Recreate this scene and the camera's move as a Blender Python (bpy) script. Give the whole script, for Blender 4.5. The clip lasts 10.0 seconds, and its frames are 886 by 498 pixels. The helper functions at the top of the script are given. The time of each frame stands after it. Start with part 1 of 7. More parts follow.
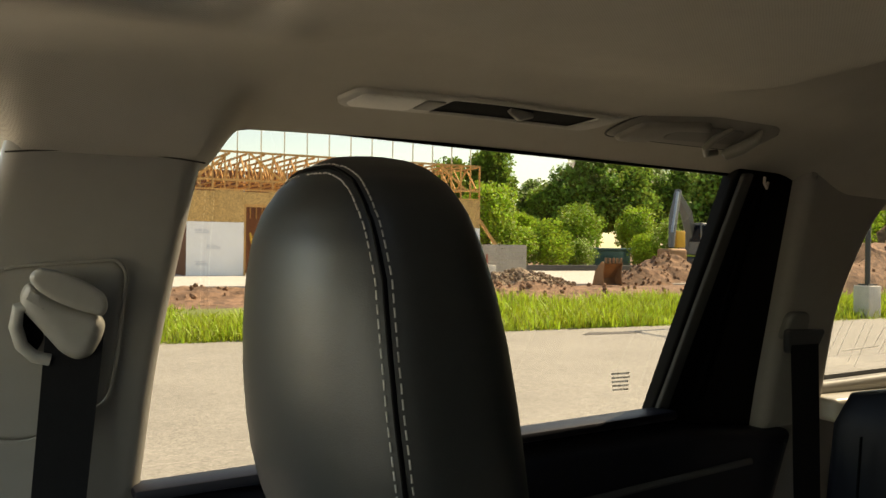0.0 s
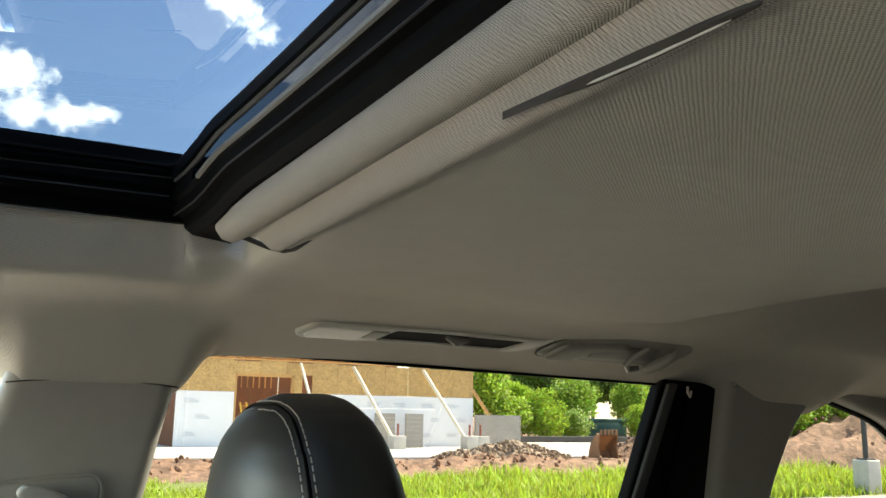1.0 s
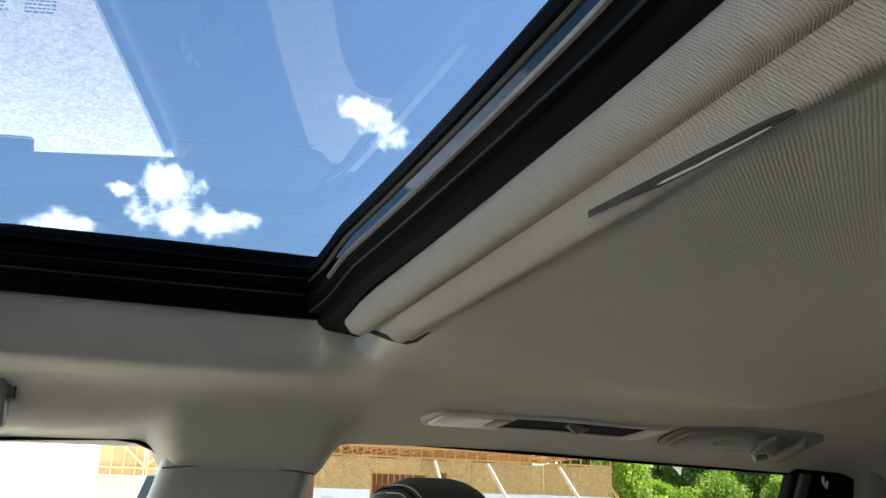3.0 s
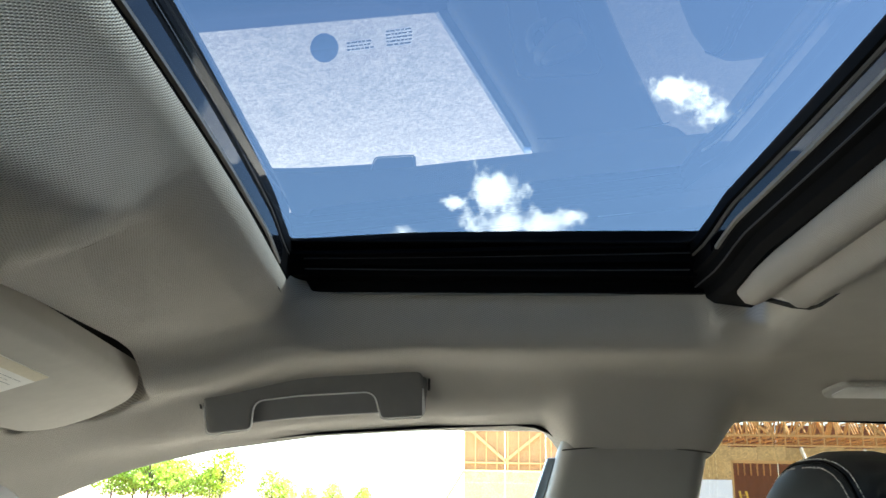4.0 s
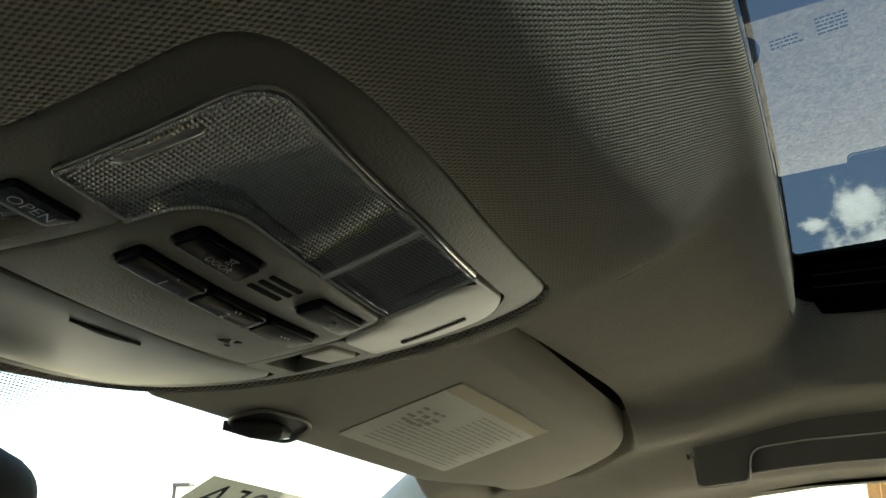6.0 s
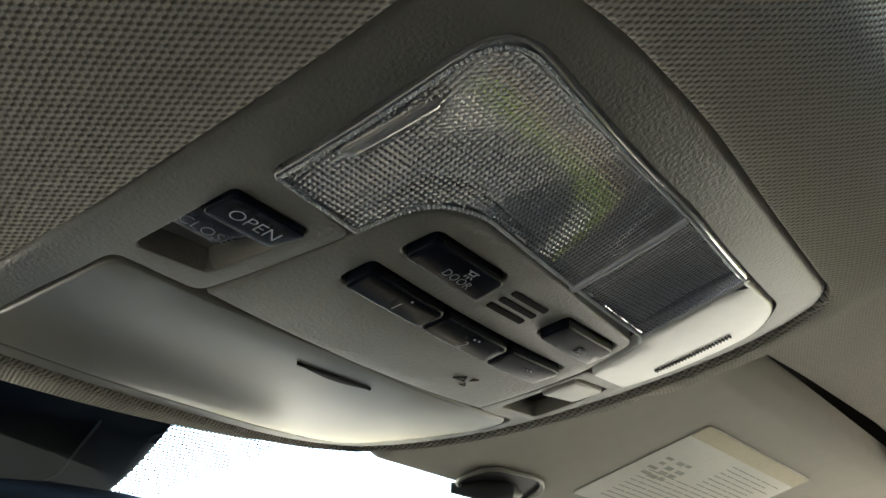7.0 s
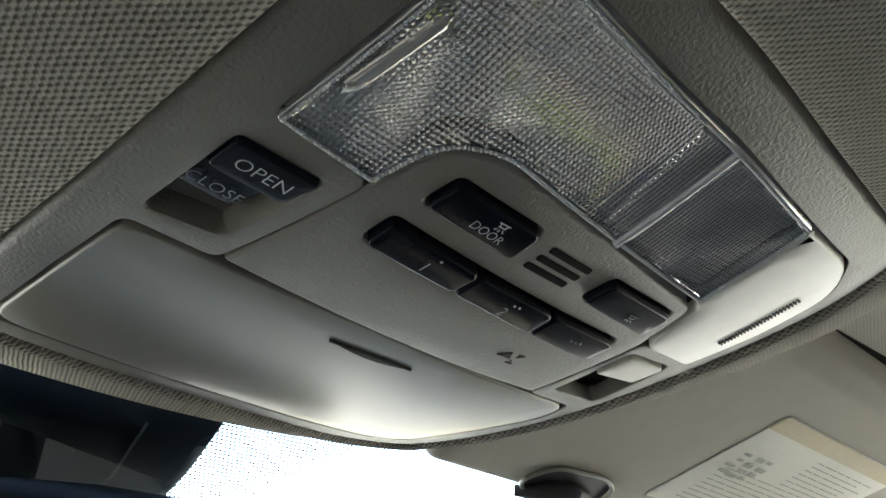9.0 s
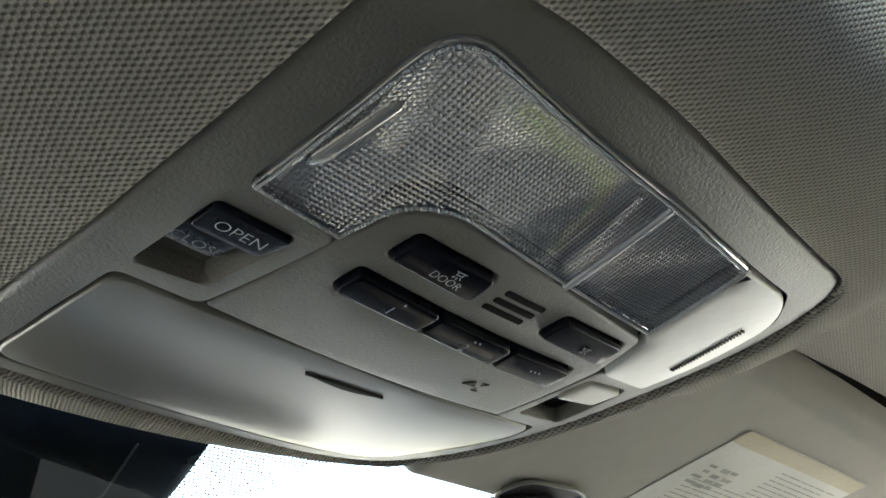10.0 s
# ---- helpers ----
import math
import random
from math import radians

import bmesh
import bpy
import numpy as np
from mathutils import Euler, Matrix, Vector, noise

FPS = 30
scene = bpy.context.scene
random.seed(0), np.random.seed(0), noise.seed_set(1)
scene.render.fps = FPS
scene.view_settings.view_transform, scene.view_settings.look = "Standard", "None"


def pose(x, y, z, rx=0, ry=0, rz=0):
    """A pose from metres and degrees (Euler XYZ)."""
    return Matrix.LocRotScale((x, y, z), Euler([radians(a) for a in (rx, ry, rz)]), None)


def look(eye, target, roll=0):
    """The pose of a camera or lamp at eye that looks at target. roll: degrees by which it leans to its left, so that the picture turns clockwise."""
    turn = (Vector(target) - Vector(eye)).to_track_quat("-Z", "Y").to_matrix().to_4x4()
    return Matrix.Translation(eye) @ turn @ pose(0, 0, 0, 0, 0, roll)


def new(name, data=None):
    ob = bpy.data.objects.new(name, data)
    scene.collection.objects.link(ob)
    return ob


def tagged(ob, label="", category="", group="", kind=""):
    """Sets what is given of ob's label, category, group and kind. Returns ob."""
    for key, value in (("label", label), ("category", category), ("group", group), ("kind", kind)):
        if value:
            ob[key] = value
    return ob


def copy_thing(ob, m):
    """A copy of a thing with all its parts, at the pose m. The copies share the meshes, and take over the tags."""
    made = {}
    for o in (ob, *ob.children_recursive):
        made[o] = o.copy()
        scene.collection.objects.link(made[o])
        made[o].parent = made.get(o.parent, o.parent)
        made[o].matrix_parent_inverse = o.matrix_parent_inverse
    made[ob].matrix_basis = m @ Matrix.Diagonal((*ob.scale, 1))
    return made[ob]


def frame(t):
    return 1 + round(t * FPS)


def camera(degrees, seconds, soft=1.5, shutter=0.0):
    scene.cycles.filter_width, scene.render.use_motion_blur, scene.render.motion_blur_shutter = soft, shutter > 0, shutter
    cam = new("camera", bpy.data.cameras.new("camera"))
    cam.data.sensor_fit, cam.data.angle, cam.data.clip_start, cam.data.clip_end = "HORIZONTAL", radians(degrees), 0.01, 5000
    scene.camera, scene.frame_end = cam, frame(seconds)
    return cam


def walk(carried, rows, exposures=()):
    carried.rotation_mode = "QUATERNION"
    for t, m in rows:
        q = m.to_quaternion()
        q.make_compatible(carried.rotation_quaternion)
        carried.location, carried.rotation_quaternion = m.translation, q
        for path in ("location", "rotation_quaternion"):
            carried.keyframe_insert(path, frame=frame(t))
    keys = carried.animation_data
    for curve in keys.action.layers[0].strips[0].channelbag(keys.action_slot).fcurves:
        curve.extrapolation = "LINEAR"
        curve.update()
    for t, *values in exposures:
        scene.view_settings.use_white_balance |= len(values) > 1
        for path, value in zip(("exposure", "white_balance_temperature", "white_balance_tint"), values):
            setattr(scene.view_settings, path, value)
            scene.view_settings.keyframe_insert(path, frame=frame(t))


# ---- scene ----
cam = camera(53.85, 10.0)
PATH = [
    (0, (0.269, -0.125, 1.495), (1.185, 1.653, 1.489), 0.8),
    (0.5, (0.265, -0.221, 1.531), (1.186, 1.539, 1.759), 0.8),
    (1, (0.256, -0.268, 1.542), (1.162, 1.475, 1.918), 1.0),
    (1.5, (0.265, -0.299, 1.543), (1.160, 1.427, 2.011), 1.0),
    (2, (0.258, -0.321, 1.546), (1.136, 1.390, 2.097), 1.1),
    (2.2, (0.256, -0.329, 1.542), (1.128, 1.374, 2.126), 0.9),
    (3.3, (0.245, -0.306, 1.520), (0.650, 1.572, 2.089), 1.4),
    (3.5, (0.240, -0.298, 1.514), (0.482, 1.606, 2.076), 1.2),
    (4, (0.204, -0.317, 1.515), (0.082, 1.603, 2.062), 1.1),
    (4.5, (0.171, -0.320, 1.517), (-0.205, 1.567, 2.064), 1.3),
    (5, (0.147, -0.324, 1.521), (-0.410, 1.516, 2.071), 1.2),
    (5.5, (0.111, -0.322, 1.526), (-0.593, 1.465, 2.083), 1.1),
    (6, (0.072, -0.262, 1.521), (-0.798, 1.422, 2.159), 1.1),
    (6.2, (0.058, -0.248, 1.522), (-0.905, 1.384, 2.161), 0.9),
    (7.3, (0.027, -0.223, 1.513), (-1.19, 1.129, 2.347), -0.2),
    (7.5, (0.028, -0.210, 1.511), (-1.208, 1.118, 2.356), -0.1),
    (8, (0.026, -0.197, 1.508), (-1.245, 1.096, 2.357), -0.1),
    (8.5, (0.022, -0.204, 1.509), (-1.267, 1.067, 2.363), -0.2),
    (9, (0.022, -0.210, 1.505), (-1.261, 1.071, 2.354), -0.7),
    (9.5, (0.033, -0.215, 1.504), (-1.244, 1.068, 2.359), -1.1),
    (10, (0.046, -0.222, 1.507), (-1.224, 1.071, 2.357), -1.2),
]
walk(cam, [(t, look(e, g, r)) for t, e, g, r in PATH],
     exposures=[(0, 3.40, 8900, 14), (0.5, 4.08, 8000, 11), (1.2, 4.2, 6800, 8), (2.0, 4.22, 6500, 7), (4.0, 3.9, 6500, 8), (4.6, 3.62, 6800, 10), (5.2, 3.25, 7000, 11), (6.0, 2.78, 7900, 0), (7.3, 4.20, 6800, 9), (10, 4.34, 6500, 8)])

# ---- world, sun ----
SUN_WAY = Vector((0.72, 0.08, 0.76)).normalized()
world = bpy.data.worlds.new("world")
scene.world = world
world.use_nodes = True
wn, wl = world.node_tree.nodes, world.node_tree.links
wn.clear()
w_out = wn.new("ShaderNodeOutputWorld")
w_bg = wn.new("ShaderNodeBackground")
w_sky = wn.new("ShaderNodeTexSky")
w_sky.sky_type, w_sky.sun_disc = "NISHITA", False
w_sky.sun_elevation = math.asin(SUN_WAY.z)
w_sky.sun_rotation = math.atan2(SUN_WAY.x, SUN_WAY.y)
w_sky.air_density, w_sky.dust_density, w_sky.ozone_density = 1.0, 0.6, 1.5
w_bg.inputs[1].default_value = 0.125
# small fair-weather clouds: where they stand (azimuth from +y towards +x, elevation), half width, half height, in degrees
CLOUDS = [(-0.1, 19.4, 1.8, 2.2), (0.8, 17.5, 2.5, 1.4), (3.0, 17.3, 2.2, 1.1), (5.0, 18.0, 1.5, 0.8),
          (-3.0, 19.0, 0.9, 0.5), (13.8, 24.5, 2.1, 1.2), (11.8, 25.7, 1.5, 0.7), (-5.6, 15.9, 3.2, 1.2),
          (17.2, 18.9, 1.7, 0.8), (40, 36, 7, 4), (80, 25, 9, 4), (-75, 22, 9, 4),
          (150, 30, 12, 5), (-130, 35, 12, 6), (110, 50, 10, 6)]
w_co = wn.new("ShaderNodeTexCoord")
w_no = wn.new("ShaderNodeTexNoise")
w_no.inputs["Scale"].default_value, w_no.inputs["Detail"].default_value, w_no.inputs["Roughness"].default_value = 24.0, 12.0, 0.62
wl.new(w_co.outputs["Generated"], w_no.inputs["Vector"])
low = None
for az, el, hw, hh in CLOUDS:
    a, e = radians(az), radians(el)
    c = Vector((math.sin(a) * math.cos(e), math.cos(a) * math.cos(e), math.sin(e)))
    mp = wn.new("ShaderNodeMapping")
    mp.vector_type = "POINT"
    mp.inputs["Scale"].default_value = (1 / radians(hw), 1 / radians(hw), 1 / radians(hh))
    sub = wn.new("ShaderNodeVectorMath")
    sub.operation = "SUBTRACT"
    sub.inputs[1].default_value = c
    wl.new(w_co.outputs["Generated"], sub.inputs[0])
    wl.new(sub.outputs[0], mp.inputs["Vector"])
    ln = wn.new("ShaderNodeVectorMath")
    ln.operation = "LENGTH"
    wl.new(mp.outputs[0], ln.inputs[0])
    if low is None:
        low = ln.outputs["Value"]
    else:
        mi = wn.new("ShaderNodeMath")
        mi.operation = "SMOOTH_MIN"
        mi.inputs[2].default_value = 0.3
        wl.new(low, mi.inputs[0])
        wl.new(ln.outputs["Value"], mi.inputs[1])
        low = mi.outputs[0]
w_a = wn.new("ShaderNodeMath")
w_a.operation = "MULTIPLY_ADD"          # noise * 5 - distance
w_a.inputs[1].default_value = 5.0
w_neg = wn.new("ShaderNodeMath")
w_neg.operation = "MULTIPLY"
w_neg.inputs[1].default_value = -1.0
wl.new(low, w_neg.inputs[0])
wl.new(w_no.outputs["Fac"], w_a.inputs[0])
wl.new(w_neg.outputs[0], w_a.inputs[2])
w_rng = wn.new("ShaderNodeMapRange")
w_rng.interpolation_type = "SMOOTHSTEP"
w_rng.inputs["From Min"].default_value, w_rng.inputs["From Max"].default_value = 1.5, 2.3
wl.new(w_a.outputs[0], w_rng.inputs["Value"])
w_mix = wn.new("ShaderNodeMix")
w_mix.data_type = "RGBA"
w_body = wn.new("ShaderNodeMapRange")     # thin edges greyer than the bright heart
w_body.inputs["From Min"].default_value, w_body.inputs["From Max"].default_value = 1.7, 3.4
w_body.inputs["To Min"].default_value, w_body.inputs["To Max"].default_value = 9.0, 15.0
wl.new(w_a.outputs[0], w_body.inputs["Value"])
wl.new(w_body.outputs[0], w_mix.inputs["B"])
wl.new(w_rng.outputs[0], w_mix.inputs["Factor"])
wl.new(w_sky.outputs[0], w_mix.inputs["A"])
wl.new(w_mix.outputs["Result"], w_bg.inputs[0])
wl.new(w_bg.outputs[0], w_out.inputs[0])

sun = new("sun", bpy.data.lights.new("sun", "SUN"))
sun.data.energy, sun.data.angle, sun.data.color = 4.5, radians(0.53), (1.0, 0.95, 0.87)
sun.matrix_world = look(SUN_WAY * 60, (0, 0, 0))


# ---- materials ----
def material(name, color, rough=0.6, metal=0.0, vary=0.12, scale=6.0, grain=0.0, grain_scale=400.0, spec=0.5, coat=0.0, per_object=0.0, spread=None):
    """Principled paint with a broad and a fine variation of tone, and a fine relief."""
    m = bpy.data.materials.new(name)
    m.use_nodes = True
    n, l = m.node_tree.nodes, m.node_tree.links
    p = n["Principled BSDF"]
    p.inputs["Roughness"].default_value, p.inputs["Metallic"].default_value = rough, metal
    p.inputs["Specular IOR Level"].default_value = spec
    p.inputs["Coat Weight"].default_value = coat
    co = n.new("ShaderNodeTexCoord")
    a, b = n.new("ShaderNodeTexNoise"), n.new("ShaderNodeTexNoise")
    a.inputs["Scale"].default_value, a.inputs["Detail"].default_value = scale, 5
    b.inputs["Scale"].default_value, b.inputs["Detail"].default_value = scale * 11, 4
    add = n.new("ShaderNodeMath")
    add.operation = "ADD"
    rng = n.new("ShaderNodeMapRange")
    rng.inputs["From Min"].default_value, rng.inputs["From Max"].default_value = 0.6, 1.4
    rng.inputs["To Min"].default_value, rng.inputs["To Max"].default_value = 1 - vary, 1 + vary
    hue = n.new("ShaderNodeHueSaturation")
    hue.inputs["Color"].default_value = (*color, 1)
    for t in (a, b):
        l.new(co.outputs["Object"], t.inputs["Vector"])
    l.new(a.outputs["Fac"], add.inputs[0])
    l.new(b.outputs["Fac"], add.inputs[1])
    l.new(add.outputs[0], rng.inputs["Value"])
    value = rng.outputs[0]
    if per_object:
        info, mul = n.new("ShaderNodeObjectInfo"), n.new("ShaderNodeMapRange")
        mul.inputs["To Min"].default_value, mul.inputs["To Max"].default_value = 1 - per_object, 1 + per_object
        l.new(info.outputs["Random"], mul.inputs["Value"])
        both = n.new("ShaderNodeMath")
        both.operation = "MULTIPLY"
        l.new(value, both.inputs[0])
        l.new(mul.outputs[0], both.inputs[1])
        value = both.outputs[0]
    l.new(value, hue.inputs["Value"])
    l.new(hue.outputs[0], p.inputs["Base Color"])
    if grain:
        g = n.new("ShaderNodeTexNoise")
        g.inputs["Scale"].default_value, g.inputs["Detail"].default_value = grain_scale, 3
        bump = n.new("ShaderNodeBump")
        bump.inputs["Strength"].default_value, bump.inputs["Distance"].default_value = grain, 0.35 / grain_scale
        l.new(co.outputs["Object"], g.inputs["Vector"])
        l.new(g.outputs["Fac"], bump.inputs["Height"])
        l.new(bump.outputs[0], p.inputs["Normal"])
    return m


def math_node(n, l, op, a, b):
    m = n.new("ShaderNodeMath")
    m.operation = op
    for i, v in enumerate((a, b)):
        if isinstance(v, (int, float)):
            m.inputs[i].default_value = v
        elif v is not None:
            l.new(v, m.inputs[i])
    return m.outputs[0]


def woven(name, color, pitch=0.0018, depth=0.0007, tone=0.3):
    """Knitted roof cloth: a slanted lattice of small loops with dark hollows between them."""
    m = material(name, color, rough=0.95, vary=0.05, scale=3.0, spec=0.12)
    n, l = m.node_tree.nodes, m.node_tree.links
    p = n["Principled BSDF"]
    co, warp, shift = n.new("ShaderNodeTexCoord"), n.new("ShaderNodeTexNoise"), n.new("ShaderNodeVectorMath")
    warp.inputs["Scale"].default_value, warp.inputs["Detail"].default_value = 130.0, 2
    l.new(co.outputs["Object"], warp.inputs["Vector"])
    shift.operation = "MULTIPLY_ADD"
    l.new(warp.outputs["Color"], shift.inputs[0])
    shift.inputs[1].default_value = (pitch * 0.55 if pitch > 0.0015 else 0.0004, pitch * 0.55 if pitch > 0.0015 else 0.0004, 0.0)
    l.new(co.outputs["Object"], shift.inputs[2])
    waves = []
    for way, gap in (((0.707, -0.707, 0.9), pitch * 1.08), ((0.31, 0.95, -0.5), pitch * 0.90)):
        dot = n.new("ShaderNodeVectorMath")
        dot.operation = "DOT_PRODUCT"
        dot.inputs[1].default_value = Vector(way) * (2 * math.pi / gap)
        l.new(shift.outputs[0], dot.inputs[0])
        waves.append(math_node(n, l, "SINE", dot.outputs["Value"], None))
    h = math_node(n, l, "ADD", waves[0], waves[1])
    bump = n.new("ShaderNodeBump")
    bump.inputs["Strength"].default_value, bump.inputs["Distance"].default_value = 0.8, depth * 0.7
    pit = math_node(n, l, "MINIMUM", h, 0.6)
    l.new(pit, bump.inputs["Height"])
    l.new(bump.outputs[0], p.inputs["Normal"])
    # the relief and the painted hollow shade weaken towards the rear
    sep, soft_rear = n.new("ShaderNodeSeparateXYZ"), n.new("ShaderNodeMapRange")
    l.new(co.outputs["Object"], sep.inputs[0])
    soft_rear.inputs["From Min"].default_value, soft_rear.inputs["From Max"].default_value = 0.05, 0.50
    soft_rear.inputs["To Min"].default_value, soft_rear.inputs["To Max"].default_value = 1.0, 0.25
    l.new(sep.outputs[0], soft_rear.inputs["Value"])
    l.new(math_node(n, l, "MULTIPLY", soft_rear.outputs[0], 0.85), bump.inputs["Strength"])
    # shade in the hollows between loops is multiplied into the colour
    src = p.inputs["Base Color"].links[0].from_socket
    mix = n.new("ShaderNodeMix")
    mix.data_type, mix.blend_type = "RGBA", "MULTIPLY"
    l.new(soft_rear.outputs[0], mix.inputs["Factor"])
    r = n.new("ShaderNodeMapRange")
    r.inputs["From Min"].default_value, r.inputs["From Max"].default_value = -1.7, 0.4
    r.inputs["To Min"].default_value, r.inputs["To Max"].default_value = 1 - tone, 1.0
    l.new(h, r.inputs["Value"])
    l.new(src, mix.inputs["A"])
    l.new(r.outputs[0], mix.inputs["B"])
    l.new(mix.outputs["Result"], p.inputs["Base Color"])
    return m


def pane_glass(name, tint, base=0.075):
    """A thin pane: tinted light straight through, and a mirror image that grows towards grazing."""
    m = bpy.data.materials.new(name)
    m.use_nodes = True
    n, l = m.node_tree.nodes, m.node_tree.links
    n.clear()
    out, mix = n.new("ShaderNodeOutputMaterial"), n.new("ShaderNodeMixShader")
    tr, gl, lw = n.new("ShaderNodeBsdfTransparent"), n.new("ShaderNodeBsdfGlossy"), n.new("ShaderNodeLayerWeight")
    tr.inputs[0].default_value = (*tint, 1)
    gl.inputs["Roughness"].default_value = 0.0
    gl.inputs["Color"].default_value = (1, 1, 1, 1)
    lw.inputs["Blend"].default_value = 0.5
    up = math_node(n, l, "POWER", lw.outputs["Facing"], 5.0)
    k = math_node(n, l, "ADD", math_node(n, l, "MULTIPLY", up, 1.0 - base), base)
    l.new(k, mix.inputs[0])
    l.new(tr.outputs[0], mix.inputs[1])
    l.new(gl.outputs[0], mix.inputs[2])
    l.new(mix.outputs[0], out.inputs[0])
    return m


def island_tone(m, amount):
    """Vary each joined piece a little."""
    n, l = m.node_tree.nodes, m.node_tree.links
    p = n["Principled BSDF"]
    src = p.inputs["Base Color"].links[0].from_socket
    g, r, h = n.new("ShaderNodeNewGeometry"), n.new("ShaderNodeMapRange"), n.new("ShaderNodeHueSaturation")
    r.inputs["To Min"].default_value, r.inputs["To Max"].default_value = 1 - amount, 1 + amount
    hr = n.new("ShaderNodeMapRange")
    hr.inputs["To Min"].default_value, hr.inputs["To Max"].default_value = 0.5 - 0.05 * amount, 0.5 + 0.05 * amount
    l.new(g.outputs["Random Per Island"], r.inputs["Value"])
    l.new(g.outputs["Random Per Island"], hr.inputs["Value"])
    l.new(r.outputs[0], h.inputs["Value"])
    l.new(hr.outputs[0], h.inputs["Hue"])
    l.new(src, h.inputs["Color"])
    l.new(h.outputs[0], p.inputs["Base Color"])
    return m


def leafy(name, color, amount=0.45):
    m = island_tone(material(name, color, rough=0.55, vary=0.2, scale=0.6, spec=0.3), amount)
    n, l = m.node_tree.nodes, m.node_tree.links
    p = n["Principled BSDF"]
    tl, mix = n.new("ShaderNodeBsdfTranslucent"), n.new("ShaderNodeMixShader")
    l.new(p.inputs["Base Color"].links[0].from_socket, tl.inputs[0])
    mix.inputs[0].default_value = 0.4
    l.new(p.outputs[0], mix.inputs[1])
    l.new(tl.outputs[0], mix.inputs[2])
    l.new(mix.outputs[0], n["Material Output"].inputs[0])
    return m


def thin_paper(name, color):
    """Paper that lets some of the daylight behind it through."""
    m = material(name, color, rough=0.8, vary=0.1, scale=25)
    n, l = m.node_tree.nodes, m.node_tree.links
    p = n["Principled BSDF"]
    tl, mix = n.new("ShaderNodeBsdfTranslucent"), n.new("ShaderNodeMixShader")
    l.new(p.inputs["Base Color"].links[0].from_socket, tl.inputs[0])
    mix.inputs[0].default_value = 0.5
    l.new(p.outputs[0], mix.inputs[1])
    l.new(tl.outputs[0], mix.inputs[2])
    l.new(mix.outputs[0], n["Material Output"].inputs[0])
    return m


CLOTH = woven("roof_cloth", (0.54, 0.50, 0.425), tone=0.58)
CLOTH_RIB = woven("shade_cloth", (0.47, 0.43, 0.365), pitch=0.0013, depth=0.00045, tone=0.15)
BEIGE = material("grey_beige_plastic", (0.25, 0.238, 0.205), rough=0.36, vary=0.06, scale=5, grain=0.8, grain_scale=900)
PILLAR = material("pillar_plastic", (0.30, 0.282, 0.25), rough=0.55, vary=0.05, scale=4, grain=0.2, grain_scale=900)
SATIN = material("smooth_beige_plastic", (0.24, 0.23, 0.195), rough=0.30, vary=0.05, scale=5, grain=0.10, grain_scale=1500)
PALE = material("pale_switch_plastic", (0.62, 0.58, 0.50), rough=0.35, vary=0.06, scale=18)
PRESS = material("pale_press_plastic", (0.80, 0.77, 0.70), rough=0.28, vary=0.05, scale=18)
GAP = material("gap_shadow_plastic", (0.02, 0.02, 0.02), rough=0.8)
GLOSS = material("black_gloss_plastic", (0.005, 0.007, 0.014), rough=0.22, vary=0.2, scale=30, spec=0.16)
BLACK = material("black_plastic", (0.003, 0.003, 0.0034), rough=0.6, spec=0.12, vary=0.2, scale=12, grain=0.2, grain_scale=900)
RUBBER = material("black_rubber", (0.0016, 0.0017, 0.0022), rough=0.6, spec=0.05, vary=0.2, scale=20)
ALU = material("dull_metal_strip", (0.45, 0.46, 0.48), rough=0.3, metal=0.9, vary=0.1, scale=20)
LEATHER = material("black_leather", (0.019, 0.021, 0.021), rough=0.45, vary=0.15, scale=8, grain=0.3, grain_scale=900, spec=0.45)
LEATHER_BLUE = material("dark_navy_leather", (0.004, 0.0045, 0.008), rough=0.5, spec=0.25, vary=0.2, scale=8, grain=0.35, grain_scale=700)
GRIP_DARK = material("slot_shadow_cloth", (0.05, 0.045, 0.038), rough=0.9, vary=0.15, scale=60)
STEP_LINE = material("faint_black_edge", (0.030, 0.030, 0.032), rough=0.5, vary=0.2, scale=30)
THREAD = material("grey_thread", (0.35, 0.34, 0.31), rough=0.8, vary=0.2, scale=60)
BELT_GREY = material("belt_cover_plastic", (0.33, 0.315, 0.28), rough=0.5, vary=0.06, scale=8, grain=0.15, grain_scale=1200)
WEB = material("seat_belt_webbing", (0.010, 0.010, 0.011), rough=0.8, spec=0.2, vary=0.2, scale=50, grain=0.6, grain_scale=1600)
PRINT = material("grey_print", (0.40, 0.38, 0.32), rough=0.8, vary=0.3, scale=200)
WHITE_INK = material("white_ink", (0.55, 0.56, 0.56), rough=0.6)
FAINT_INK = material("worn_grey_ink", (0.30, 0.30, 0.30), rough=0.6)
PAPER = material("label_paper", (0.80, 0.77, 0.67), rough=0.7, vary=0.05, scale=25)
PAPER_TAN = material("label_tan_band", (0.60, 0.52, 0.34), rough=0.7, vary=0.08, scale=25)
TAG = thin_paper("tan_paper_tag", (0.50, 0.39, 0.22))
CREAM = material("cream_plastic", (0.58, 0.55, 0.48), rough=0.4, vary=0.05, scale=12)
INK = material("marker_ink", (0.06, 0.05, 0.045), rough=0.8, vary=0.2, scale=80)
GLASS_CLEAR = pane_glass("clear_glass", (0.78, 0.81, 0.80))
# darkened far below clear glass: stands in for the driver blocking the window
GLASS_DRIVER = pane_glass("dimmed_driver_glass", (0.115, 0.120, 0.118))
GLASS_PRIVACY = pane_glass("privacy_glass", (0.152, 0.154, 0.141))
GLASS_ROOF = pane_glass("roof_glass", (0.056, 0.069, 0.080), 0.046)
ETCH = thin_paper("glass_etching", (0.62, 0.62, 0.60))


